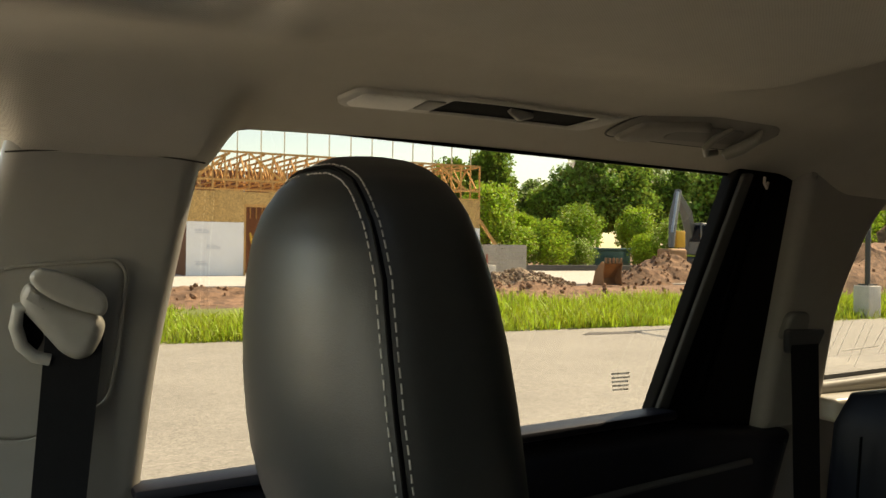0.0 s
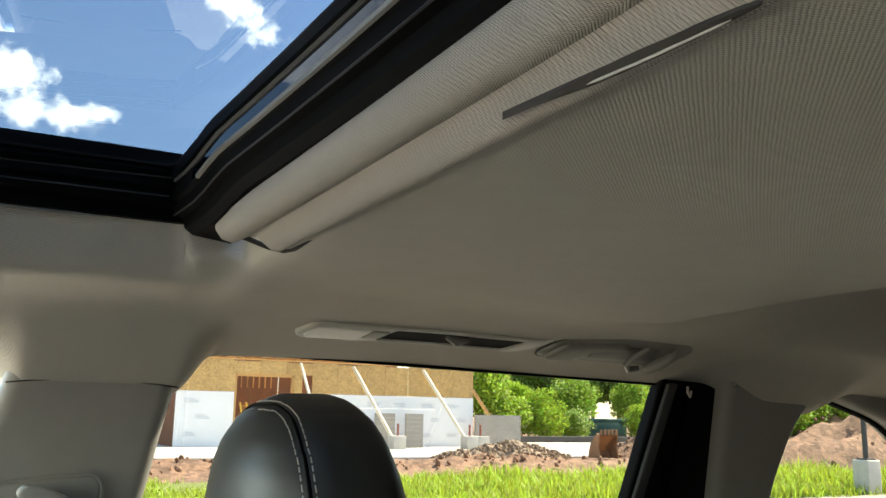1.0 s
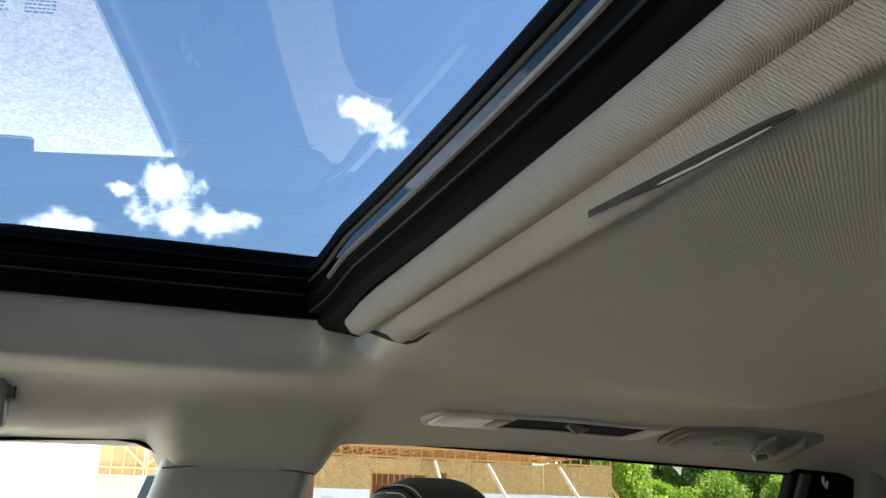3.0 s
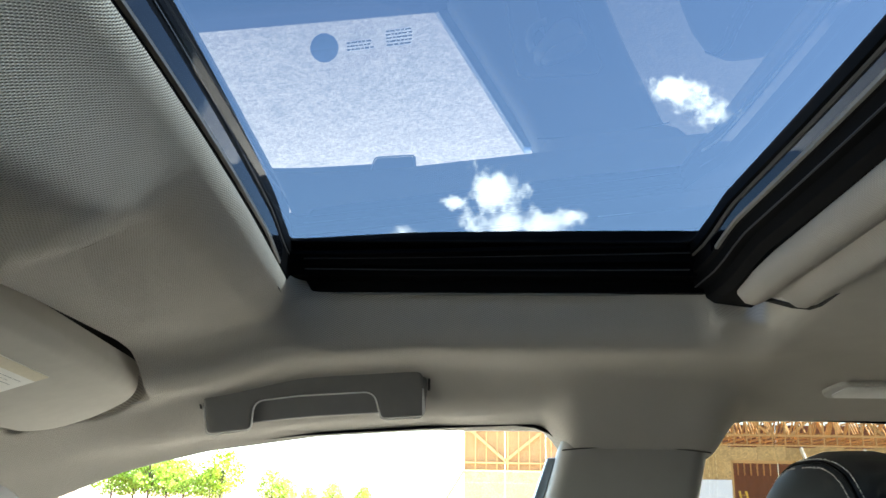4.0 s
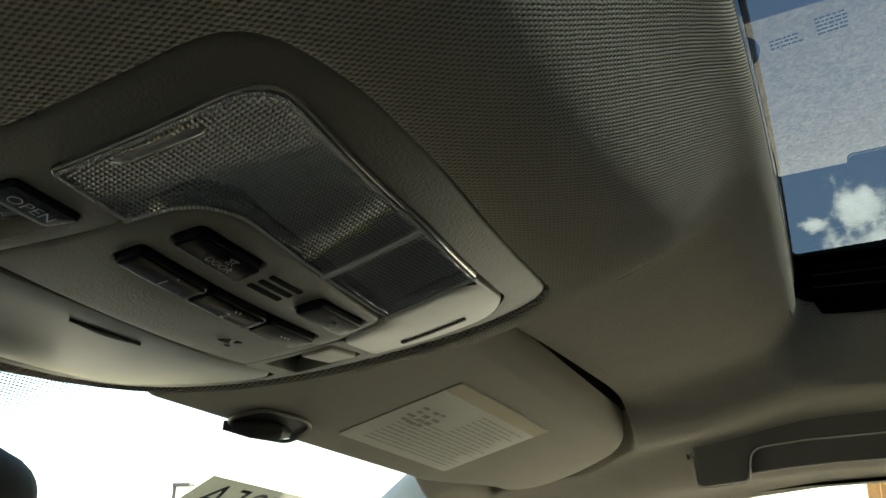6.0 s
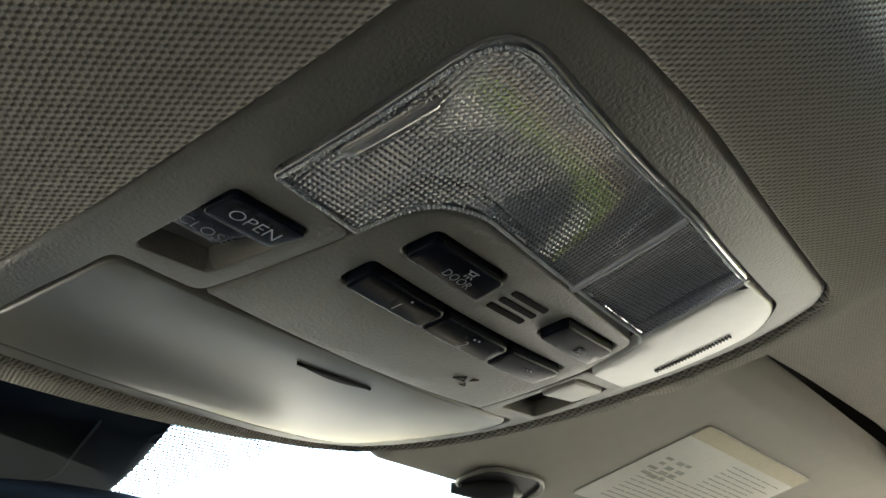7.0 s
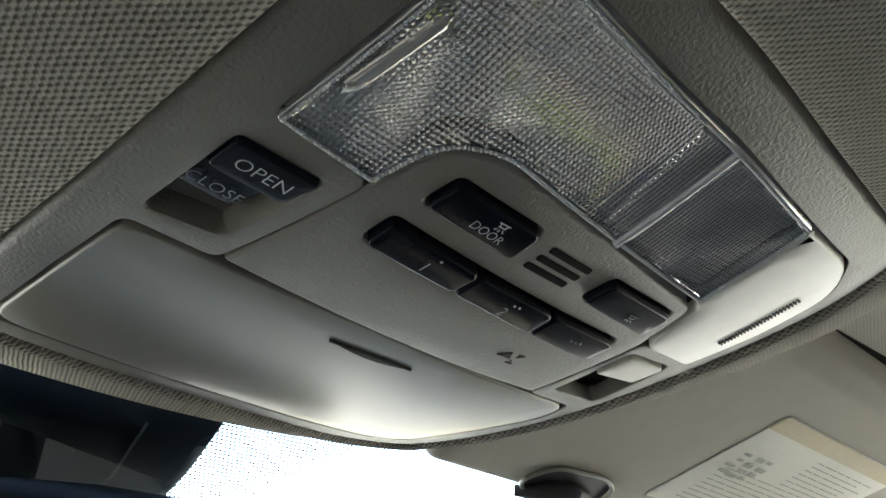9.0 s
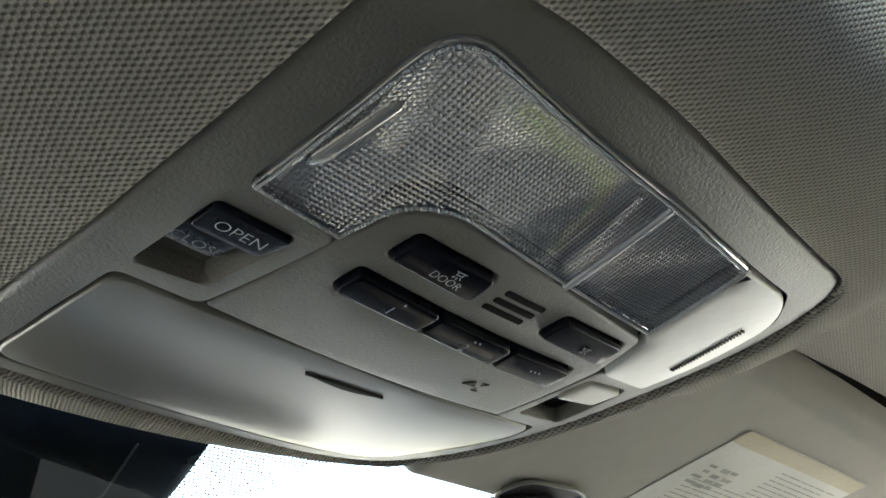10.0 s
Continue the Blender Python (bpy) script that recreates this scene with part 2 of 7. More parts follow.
# ---- building tools ----
from mathutils.geometry import delaunay_2d_cdt


def thing(name, label, category, place=(0, 0, 0), group="", kind=""):
    ob = new(name)
    ob.location = place
    ob.empty_display_size = 0.05
    return tagged(ob, label, category, group, kind)


def finish(me, mat, sharp=40):
    me.materials.append(mat)
    if len(me.polygons):
        me.polygons.foreach_set("use_smooth", [True] * len(me.polygons))
        me.set_sharp_from_angle(angle=radians(sharp))
    me.update()
    return me


def part(name, bm, mat, parent=None, label="", sharp=40, recalc=True):
    """Links a bmesh, built in world metres, as one mesh under a thing or a part."""
    if recalc:
        bmesh.ops.recalc_face_normals(bm, faces=bm.faces)
    me = bpy.data.meshes.new(name)
    bm.to_mesh(me)
    bm.free()
    finish(me, mat, sharp)
    ob = new(name, me)
    if parent:
        ob.parent = parent
        at = Vector(parent.location) + (Vector(parent.parent.location) if parent.parent else Vector())
        me.transform(Matrix.Translation(-at))
    return tagged(ob, label) if label else ob


def structure(name, bm, mat, label, category, sharp=40):
    return tagged(part(name, bm, mat, None, label, sharp), "", category, "", "structure")


def add_box(bm, lo, hi, m=None, bevel=0.0, seg=2):
    lo, hi = Vector(lo), Vector(hi)
    made = bmesh.ops.create_cube(bm, size=1.0)["verts"]
    bmesh.ops.scale(bm, vec=hi - lo, verts=made)
    bmesh.ops.translate(bm, vec=(lo + hi) / 2, verts=made)
    if bevel:
        edges = {e for v in made for e in v.link_edges}
        made = bmesh.ops.bevel(bm, geom=list(edges), offset=bevel, segments=seg, affect="EDGES", profile=0.5)["verts"]
    if m is not None:
        bmesh.ops.transform(bm, matrix=m, verts=list({v for v in made}))
    return made


def box(lo, hi, m=None, bevel=0.0, seg=2):
    bm = bmesh.new()
    add_box(bm, lo, hi, m, bevel, seg)
    return bm


def beam(a, b, w, d, up=(0, 0, 1)):
    """A straight timber from a to b, w wide, d deep."""
    a, b = Vector(a), Vector(b)
    way = (b - a).normalized()
    side = way.cross(Vector(up))
    side = side.normalized() if side.length > 1e-4 else Vector((1, 0, 0))
    top = side.cross(way)
    m = Matrix((side, way, top)).transposed().to_4x4()
    m.translation = (a + b) / 2
    n = (b - a).length / 2
    return box((-w / 2, -n, -d / 2), (w / 2, n, d / 2), m)


def add_tube(bm, points, radius, sides=10, cap=True):
    """A round bar along points; radius may be one for each point."""
    pts = [Vector(p) for p in points]
    rad = radius if isinstance(radius, (list, tuple)) else [radius] * len(pts)
    rings, ref = [], None
    for i, p in enumerate(pts):
        way = (pts[min(i + 1, len(pts) - 1)] - pts[max(i - 1, 0)]).normalized()
        if ref is None:
            ref = Vector((0, 0, 1)) if abs(way.z) < 0.9 else Vector((1, 0, 0))
        s = way.cross(ref).normalized()
        ref = s.cross(way)
        rings.append([bm.verts.new(p + rad[i] * (math.cos(2 * math.pi * k / sides) * s + math.sin(2 * math.pi * k / sides) * ref)) for k in range(sides)])
    for r, q in zip(rings, rings[1:]):
        for k in range(sides):
            bm.faces.new((r[k], r[(k + 1) % sides], q[(k + 1) % sides], q[k]))
    if cap:
        bm.faces.new(rings[0][::-1])
        bm.faces.new(rings[-1])


def tube(points, radius, sides=10):
    bm = bmesh.new()
    add_tube(bm, points, radius, sides)
    return bm


def rounded(corners, radii, n=6):
    """A closed outline with its corners rounded (one radius, or one for each)."""
    c = [Vector(p) for p in corners]
    rs = radii if isinstance(radii, (list, tuple)) else [radii] * len(c)
    out = []
    for i, p in enumerate(c):
        a, b = c[i - 1] - p, c[(i + 1) % len(c)] - p
        r = min(rs[i], a.length * 0.48, b.length * 0.48)
        if r <= 1e-6:
            out.append(p)
            continue
        s, e = p + a.normalized() * r, p + b.normalized() * r
        for k in range(n + 1):
            t = k / n
            out.append((1 - t) ** 2 * s + 2 * t * (1 - t) * p + t * t * e)
    area = sum(p.x * q.y - q.x * p.y for p, q in zip(out, out[1:] + out[:1]))
    return out if area > 0 else out[::-1]


def dense(outline, step):
    out = []
    for p, q in zip(outline, outline[1:] + outline[:1]):
        k = max(1, int((q - p).length / step))
        out += [p.lerp(q, i / k) for i in range(k)]
    return out


def shifted(outline, d):
    """The outline moved outwards by d (it runs anticlockwise)."""
    out = []
    for i, p in enumerate(outline):
        a, b = (p - outline[i - 1]), (outline[(i + 1) % len(outline)] - p)
        na, nb = Vector((a.y, -a.x)).normalized(), Vector((b.y, -b.x)).normalized()
        n = na + nb
        n = n / max(n.dot(na), 0.45) if n.length > 1e-6 else na
        out.append(p + n * d)
    return out


def inside(pts, outline):
    x, y = pts[:, 0], pts[:, 1]
    o = np.array([(p.x, p.y) for p in outline])
    res = np.zeros(len(pts), bool)
    for (x0, y0), (x1, y1) in zip(o, np.roll(o, -1, 0)):
        hit = ((y0 > y) != (y1 > y)) & (x < (x1 - x0) * (y - y0) / (y1 - y0 + 1e-15) + x0)
        res ^= hit
    return res


def plate(outer, holes=(), step=0.02, r=0.002, depth=0.01, f=None, hole_r=None, hole_end=None, seg=4, bm=None, back=False):
    """A shell over a flat outline with holes: f(u, v, h) puts it in the world, h growing away from the viewer's side; edges rounded by r."""
    bm = bm or bmesh.new()
    hole_r = r if hole_r is None else hole_r
    outer = dense(outer, step)
    holes = [dense(h, step) for h in holes]
    face_out = shifted(outer, -r)
    hole_rs = list(hole_r) if isinstance(hole_r, (list, tuple)) else [hole_r] * len(holes)
    face_holes = [shifted(h, k) for h, k in zip(holes, hole_rs)]
    loops = [face_out] + face_holes
    pts, edges = [], []
    for lp in loops:
        k = len(pts)
        pts += lp
        edges += [(k + i, k + (i + 1) % len(lp)) for i in range(len(lp))]
    o = np.array([(p.x, p.y) for p in face_out])
    (x0, y0), (x1, y1) = o.min(0), o.max(0)
    gx, gy = np.meshgrid(np.arange(x0 + step / 2, x1, step), np.arange(y0 + step / 2, y1, step))
    g = np.c_[gx.ravel(), gy.ravel()]
    if len(g):
        keep = inside(g, face_out)
        for h in face_holes:
            keep &= ~inside(g, h)
        g = g[keep]
    if len(g):
        b = np.array([(p.x, p.y) for p in pts])
        near = np.array([np.min(np.hypot(*(b - q).T)) for q in g])
        g = g[near > step * 0.45]
    count = len(pts)
    pts = pts + [Vector((float(a), float(b))) for a, b in g]
    vs, _, fs, _, _, _ = delaunay_2d_cdt(pts, edges, [], 0, 1e-7)
    cen = np.array([[sum(vs[i].x for i in t) / 3, sum(vs[i].y for i in t) / 3] for t in fs])
    keep = inside(cen, face_out)
    for h in face_holes:
        keep &= ~inside(cen, h)
    mine = [bm.verts.new(f(v.x, v.y, 0.0)) for v in vs]
    for t, k in zip(fs, keep):
        if k:
            bm.faces.new([mine[i] for i in t])

    def rim(outline, first, rr, sign, end):
        prev = first
        for j in range(1, seg + 2):
            if j <= seg:
                a = math.pi / 2 * j / seg
                ring, h = shifted(outline, -sign * rr * (1 - math.sin(a))), rr * (1 - math.cos(a))
            else:
                ring, h = outline, depth
            cur = [bm.verts.new(end(p.x, p.y) if end and j > seg else f(p.x, p.y, h)) for p in ring]
            for i in range(len(cur)):
                k = (i + 1) % len(cur)
                bm.faces.new((prev[i], prev[k], cur[k], cur[i]))
            prev = cur
        return prev

    last = rim(outer, mine[:len(face_out)], r, 1, None)
    at = len(face_out)
    for h, fh, k in zip(holes, face_holes, hole_rs):
        rim(h, mine[at:at + len(fh)], k, -1, hole_end)
        at += len(fh)
    if back and not holes:
        bm.faces.new(last)
    for v in [v for v in bm.verts if not v.link_faces]:
        bm.verts.remove(v)
    return bm


def sheet_of(outline, f, step=0.5):
    """A single thin sheet over an outline (panes, tags)."""
    bm = bmesh.new()
    o = dense([Vector(p) for p in outline], step)
    bm.faces.new([bm.verts.new(f(p.x, p.y, 0.0)) for p in o])
    return bm


def words(text, size, place, right, up, mat, parent, name="lettering", lift=0.0003, align="CENTER", thick=0.0):
    """Flat letters in the built-in font, set into the world by their two axes."""
    cu = bpy.data.curves.new(name, "FONT")
    cu.body, cu.size, cu.align_x, cu.align_y, cu.resolution_u = text, size, align, "CENTER", 3
    cu.offset = thick
    tmp = bpy.data.objects.new(name, cu)
    me = bpy.data.meshes.new_from_object(tmp)
    bpy.data.objects.remove(tmp)
    right, up = Vector(right).normalized(), Vector(up)
    up = (up - right * up.dot(right)).normalized()
    nrm = right.cross(up)
    m = Matrix((right, up, nrm)).transposed().to_4x4()
    m.translation = Vector(place) + nrm * lift
    me.transform(m)
    bm = bmesh.new()
    bm.from_mesh(me)
    return part(name, bm, mat, parent, recalc=False)


def smooth(a, b, x):
    t = min(max((x - a) / (b - a), 0.0), 1.0)
    return t * t * (3 - 2 * t)


def curve(x, table):
    """Smooth run through a table of (x, value)."""
    if x <= table[0][0]:
        return table[0][1]
    for (a, va), (b, vb) in zip(table, table[1:]):
        if x <= b:
            return va + (vb - va) * (x - a) / (b - a)
    return table[-1][1]


# ---- the car's shell: x runs to the rear, y to the passenger's side ----
MID = -0.03                       # the car's middle line


def console_z(x, y):
    return 1.6185 + 0.153 * x - 0.0226 * y + 1.1168 * (x + 0.16) ** 2 + 0.5165 * (y + 0.03) ** 2


CROSS = [(0, -0.010), (0.30, -0.012), (0.45, -0.018), (0.50, -0.026), (0.55, -0.037), (0.60, -0.051), (0.64, -0.064), (0.68, -0.080), (0.72, -0.097), (0.76, -0.118)]
# beside the sunroof: a roll under the lip, a flat, then the steep side rail
CROSS_FRONT = [(0, -0.010), (0.30, -0.012), (0.45, -0.016), (0.485, -0.020), (0.505, -0.030), (0.522, -0.044), (0.540, -0.051), (0.575, -0.054), (0.60, -0.057), (0.62, -0.063), (0.64, -0.071), (0.66, -0.080), (0.68, -0.088), (0.70, -0.094), (0.72, -0.099), (0.76, -0.118)]
ALONG = [(-0.45, -0.135), (-0.33, -0.085), (-0.23, -0.050), (-0.13, -0.027), (0.0, -0.010), (0.12, -0.002), (0.3, 0.0), (0.7, -0.001), (1.1, -0.012), (1.5, -0.026), (2.0, -0.06)]


def bow(y):
    """How far a line across the roof has bowed: 0 at the sunroof's side edges, 1 in the middle."""
    return max(-0.25, 1 - (abs(y - MID) / 0.442) ** 1.5)


def crease_d(x):
    """How far from the middle the console's lowered skin ends on the passenger's side."""
    return curve(x, [(-0.30, 0.112), (-0.20, 0.122), (-0.17, 0.131), (-0.145, 0.139), (-0.13, 0.152), (-0.115, 0.196), (-0.100, 0.226), (-0.065, 0.227), (-0.03, 0.217), (0.0, 0.205), (0.03, 0.19)])


def lip_front(y):
    return 0.0185 + 0.0213 * bow(y)


def roof_z(x, y):
    """Underside of the roof lining."""
    d = abs(y - MID)
    rear = smooth(0.40, 0.56, x)
    z = 1.70 + curve(d, CROSS) * rear + curve(d, CROSS_FRONT) * (1 - rear) + curve(x, ALONG)
    # lower behind the sunroof and in front of it, where the visors tuck in; drawn down on the pillars
    z -= 0.018 * smooth(0.425, 0.465, x) * (1 - smooth(0.45, 0.60, d))
    z -= 0.016 * (1 - smooth(-0.11, 0.03, x)) * smooth(-0.30, -0.22, x) * (1 - smooth(0.54, 0.66, d))
    z -= 0.040 * smooth(0.62, 0.70, d) * smooth(0.254, 0.292, x) * (1 - smooth(0.435, 0.475, x))
    z -= 0.030 * smooth(0.62, 0.70, d) * smooth(1.16, 1.28, x) * (1 - smooth(1.37, 1.48, x))
    # the side rail over the front door stands steeper, then curls out to the seal
    z -= 0.014 * smooth(0.595, 0.655, d) * (1 - smooth(0.665, 0.730, d)) * (1 - smooth(0.16, 0.30, x)) * smooth(-0.30, -0.15, x)
    # the edges are drawn down onto the door seals
    z -= 0.006 * smooth(0.69, 0.728, d) * (1 - smooth(0.25, 0.40, x))
    # a soft ridge across the rear, then the lining rises again
    z += (-0.014 * smooth(0.55, 0.90, x) + 0.030 * smooth(0.9025, 0.918, x) + 0.085 * smooth(0.90, 1.50, x)) * (1 - smooth(0.44, 0.58, d))
    # lowered middle that carries the console
    if x < 0.1:
        low = console_z(max(x, -0.30), y) - 0.0022 + 0.012 * smooth(-0.286, -0.306, x) if x < -0.05 else console_z(-0.05, y) - 0.0022 + (x + 0.05) * 0.27 + 4.0 * (x + 0.05) ** 2
        if y < MID:
            w = curve(x, [(-0.30, 0.175), (-0.20, 0.185), (-0.15, 0.205), (-0.12, 0.222), (-0.047, 0.200), (0.0, 0.178), (0.027, 0.160)])
            k = 1 - smooth(w - 0.040, w, d)
        else:
            # the skin climbs from the console's rim and meets the visor's field in a crease
            w = crease_d(x)
            w0 = min(w - 0.012, 0.134)
            k = 1 - min(1.0, max(0.0, (d - w0) / (w - w0))) ** 1.6
        k *= 1 - smooth(-0.012, 0.036, x)
        z = z + (min(low, z) - z) * k
    z += 0.010 * max(0.0, bow(y)) * smooth(-0.012, 0.046, x) * (1 - smooth(0.40, 0.47, x))
    # a ramp of even width climbs to the sunroof's opening, round its corners too
    a, b = x - lip_front(y) - 0.046, 0.500 - d - 0.046
    near = math.hypot(min(a, 0.0), min(b, 0.0)) - 0.046 if a < 0 and b < 0 else -0.046 - min(a, b)
    up = min(1.0, max(0.0, 1 - near / 0.028)) if x < 0.40 else 0.0
    return z + (0.017 + 0.013 * smooth(0.455, 0.495, d)) * up * (0.55 * up + 0.45)


def roof(x, y, h):
    return Vector((x, y, roof_z(x, y) + h))


def side_y(z):
    """Inner face of the side glass."""
    return 1.174 - 0.3 * z


def side(off, sign=1):
    """Places (x, z) of a side wall, off metres inside the glass."""
    def f(x, z, h):
        y = side_y(z) - off + h
        return Vector((x, y if sign > 0 else 2 * MID - y, z))
    return f


# roof lining with the sunroof opening, the console's cut-out and the visor's pocket
PANEL = [(-0.0480, -0.1320), (-0.0400, -0.1000), (-0.0400, -0.0500), (-0.0480, 0.0250), (-0.0560, 0.0930), (-0.0850, 0.0960), (-0.1500, 0.0800), (-0.2300, 0.0720), (-0.2820, 0.0640), (-0.2810, 0.0280), (-0.2640, -0.0360), (-0.2590, -0.0860), (-0.2550, -0.1500), (-0.1942, -0.1502), (-0.1186, -0.1430)]
ACROSS = [i / 12 for i in range(1, 12)]


def bowed(y0, y1, front, rear, radii):
    """An opening across the roof whose front and rear edges bow towards the rear in the middle."""
    pts = [(front(y0), y0), (rear(y0), y0)] + [(rear(y0 + (y1 - y0) * t), y0 + (y1 - y0) * t) for t in ACROSS]
    pts += [(rear(y1), y1), (front(y1), y1)] + [(front(y1 + (y0 - y1) * t), y1 + (y0 - y1) * t) for t in ACROSS]
    rs = [radii[0], radii[1]] + [0.02] * 11 + [radii[1], radii[0]] + [0.02] * 11
    return rounded(pts, rs)


OPEN_OUT = bowed(-0.530, 0.470, lip_front, lambda y: 0.449 + 0.008 * bow(y), (0.048, 0.01))
CUT_OUT = shifted(rounded(PANEL, 0.02), 0.0012)
POCKET = rounded([(-0.128, 0.122), (-0.128, 0.30), (-0.130, 0.500), (-0.146, 0.556), (-0.20, 0.584), (-0.300, 0.575), (-0.312, 0.44), (-0.312, 0.084), (-0.20, 0.093), (-0.150, 0.108)], [0.004, 0.02, 0.02, 0.02, 0.02, 0.01, 0.01, 0.01, 0.03, 0.03], 5)
lining_edge = rounded([(-0.335, -0.30), (-0.315, -0.20), (-0.300, -0.15), (-0.302, MID), (-0.300, 0.09), (-0.315, 0.14), (-0.335, 0.24), (-0.335, 0.44), (-0.343, 0.53), (-0.348, 0.60), (-0.350, 0.655), (-0.344, 0.690), (-0.340, 0.722), (-0.20, 0.711), (0.0, 0.706), (0.30, 0.706), (0.46, 0.693), (1.2, 0.692), (2.0, 0.69), (2.0, -0.75), (1.2, -0.76), (0.5, -0.766), (0.0, -0.763), (-0.335, -0.76), (-0.345, -0.68)], 0.01)
lining = plate(lining_edge, [OPEN_OUT, CUT_OUT, POCKET], step=0.011, r=0.006, depth=0.012, hole_r=[0.006, 0.002, 0.004],
                           f=roof, hole_end=lambda x, y: Vector((x, y, roof_z(x, y) + 0.044 if x < 0 else roof_z(x, y) + 0.034 if x > 0.30 else max(roof_z(x, y) + 0.008, 1.706 if abs(y - MID) > 0.47 else 0.0))))
# the pinched crease between the console's skin and the visor's field
crease = [(-0.122 + 0.122 * i / 24) for i in range(25)]
add_tube(lining, [(x, MID + crease_d(x), roof_z(x, MID + crease_d(x)) + 0.0004) for x in crease], [0.0002] + [0.0013] * 19 + [0.0011, 0.0009, 0.0007, 0.0005, 0.0002], 8)
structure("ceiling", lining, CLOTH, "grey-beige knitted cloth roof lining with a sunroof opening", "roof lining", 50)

# recess coloured dark for the shade behind the visor's rear edge
structure("visor_recess", plate(shifted(POCKET, 0.006), step=0.03, r=0.001, depth=0.003, f=lambda x, y, h: Vector((x, y, roof_z(x, y) + 0.042 + h))), material("recess_shade", (0.035, 0.033, 0.03), rough=0.95, vary=0.2, scale=60), "recess above the sun visor, its shade put into the dark colour", "roof lining", 50)

# steel roof over the lining, round the opening
structure("roof_panel", plate(rounded([(-0.30, -0.70), (2.1, -0.70), (2.1, 0.64), (-0.30, 0.64)], 0.05),
                              [rounded([(-0.01, -0.545), (0.47, -0.545), (0.47, 0.485), (-0.01, 0.485)], 0.03)], step=0.1, r=0.004, depth=0.02,
                              f=lambda x, y, h: Vector((x, y, 1.762 + h + curve(x, ALONG) * 0.9 - 0.05 * (abs(y - MID) / 0.7) ** 3))), BLACK, "dark painted steel roof skin above the lining", "car roof")

# ---- sunroof ----
sunroof = thing("sunroof", "closed tinted glass sunroof in a black frame above the front seats", "sunroof", (0.22, MID, 1.73))
GY0, GY1 = -0.489, 0.429


def glass_front(y):
    return 0.0205 + 0.0195 * bow(y)


def glass_rear(y):
    return 0.3759 + 0.0290 * bow(y)


def glass_z(x, y):
    """The domed pane's underside."""
    f = (x - glass_front(y)) / (glass_rear(y) - glass_front(y))
    edge = smooth(0.36, 0.445, abs(y - MID))
    return (1.7440 + 0.0140 * bow(y) - 0.009 * edge) * (1 - f) + (1.7440 + 0.0100 * bow(y) - 0.010 * edge) * f


pb = bmesh.new()
ys = np.linspace(GY0 - 0.06, GY1 + 0.06, 49)
rows = [[pb.verts.new((x, y, 1.748 + 0.062 * (x - 0.2) + 0.003 * bow(y))) for x in np.linspace(glass_front(y) - 0.02, glass_rear(y) + 0.03, 15)] for y in ys]
for p, q in zip(rows, rows[1:]):
    for i in range(14):
        pb.faces.new((p[i], p[i + 1], q[i + 1], q[i]))
pane = part("pane", pb, GLASS_ROOF, sunroof, "tinted glass panel", 80)
# black ceramic border on the glass edge
part("glass_border", plate(bowed(GY0 - 0.04, GY1 + 0.04, lambda y: glass_front(y) - 0.03, lambda y: glass_rear(y) + 0.05, (0.03, 0.03)),
                           [bowed(GY0, GY1, glass_front, glass_rear, (0.010, 0.010))], step=0.03, r=0.0005, depth=0.002,
                           f=lambda x, y, h: Vector((x, y, glass_z(x, y) + h))), BLACK, sunroof, "black border")


def cross_strip(name, edge, way, prof, mat, label, y0=-0.52, y1=0.46, sharp=20):
    """A bar swept across the roof along one edge of the glass: profile places are metres outwards from the edge and below the pane."""
    bm = bmesh.new()
    rings = []
    for y in np.linspace(y0, y1, 41):
        x0 = edge(y)
        rings.append([bm.verts.new((x0 + way * a, y, glass_z(x0, y) - d)) for a, d in prof])
    for p, q in zip(rings, rings[1:]):
        for i in range(len(prof)):
            k = (i + 1) % len(prof)
            bm.faces.new((p[i], p[k], q[k], q[i]))
    bm.faces.new(rings[0])
    bm.faces.new(rings[-1][::-1])
    return part(name, bm, mat, sunroof, label, sharp)


GLOSS_FACE = material("polished_black_face", (0.004, 0.0045, 0.006), rough=0.05, spec=0.5, vary=0.2, scale=20)
DULL_LINE = material("grey_edge_bead", (0.10, 0.097, 0.088), rough=0.4, vary=0.1, scale=30)
PALE_LINE = material("pale_edge_bead", (0.22, 0.21, 0.185), rough=0.35, vary=0.1, scale=30)
# rear cross frame: ledge, bead, polished upright face, bead, then dark steps down to the shade
cross_strip("cross_frame", glass_rear, 1, [(0.000, -0.001), (0.0006, 0.0068), (0.0040, 0.0072), (0.0060, 0.0085), (0.0065, 0.021), (0.010, 0.023), (0.012, 0.031), (0.019, 0.033), (0.021, 0.041), (0.028, 0.046), (0.060, 0.050), (0.060, -0.001)], RUBBER, "black stepped cross frame")
cross_strip("edge_bead", glass_rear, 1, [(0.0035, 0.0070), (0.0035, 0.0086), (0.0050, 0.0092), (0.0060, 0.0080)], DULL_LINE, "thin grey bead")
cross_strip("wind_seal", glass_rear, 1, [(0.0052, 0.0092), (0.0056, 0.0195), (0.0072, 0.0195), (0.0072, 0.0092)], GLOSS_FACE, "polished black upright face", -0.5, 0.395)
cross_strip("chrome_strip", glass_rear, 1, [(0.0046, 0.0198), (0.0052, 0.0222), (0.0075, 0.0225), (0.0075, 0.0198)], PALE_LINE, "pale thin strip", -0.5, 0.385)
cross_strip("edge_bead", glass_rear, 1, [(0.0115, 0.0306), (0.0113, 0.0316), (0.0125, 0.0319), (0.0128, 0.0308)], STEP_LINE, "faint edge")
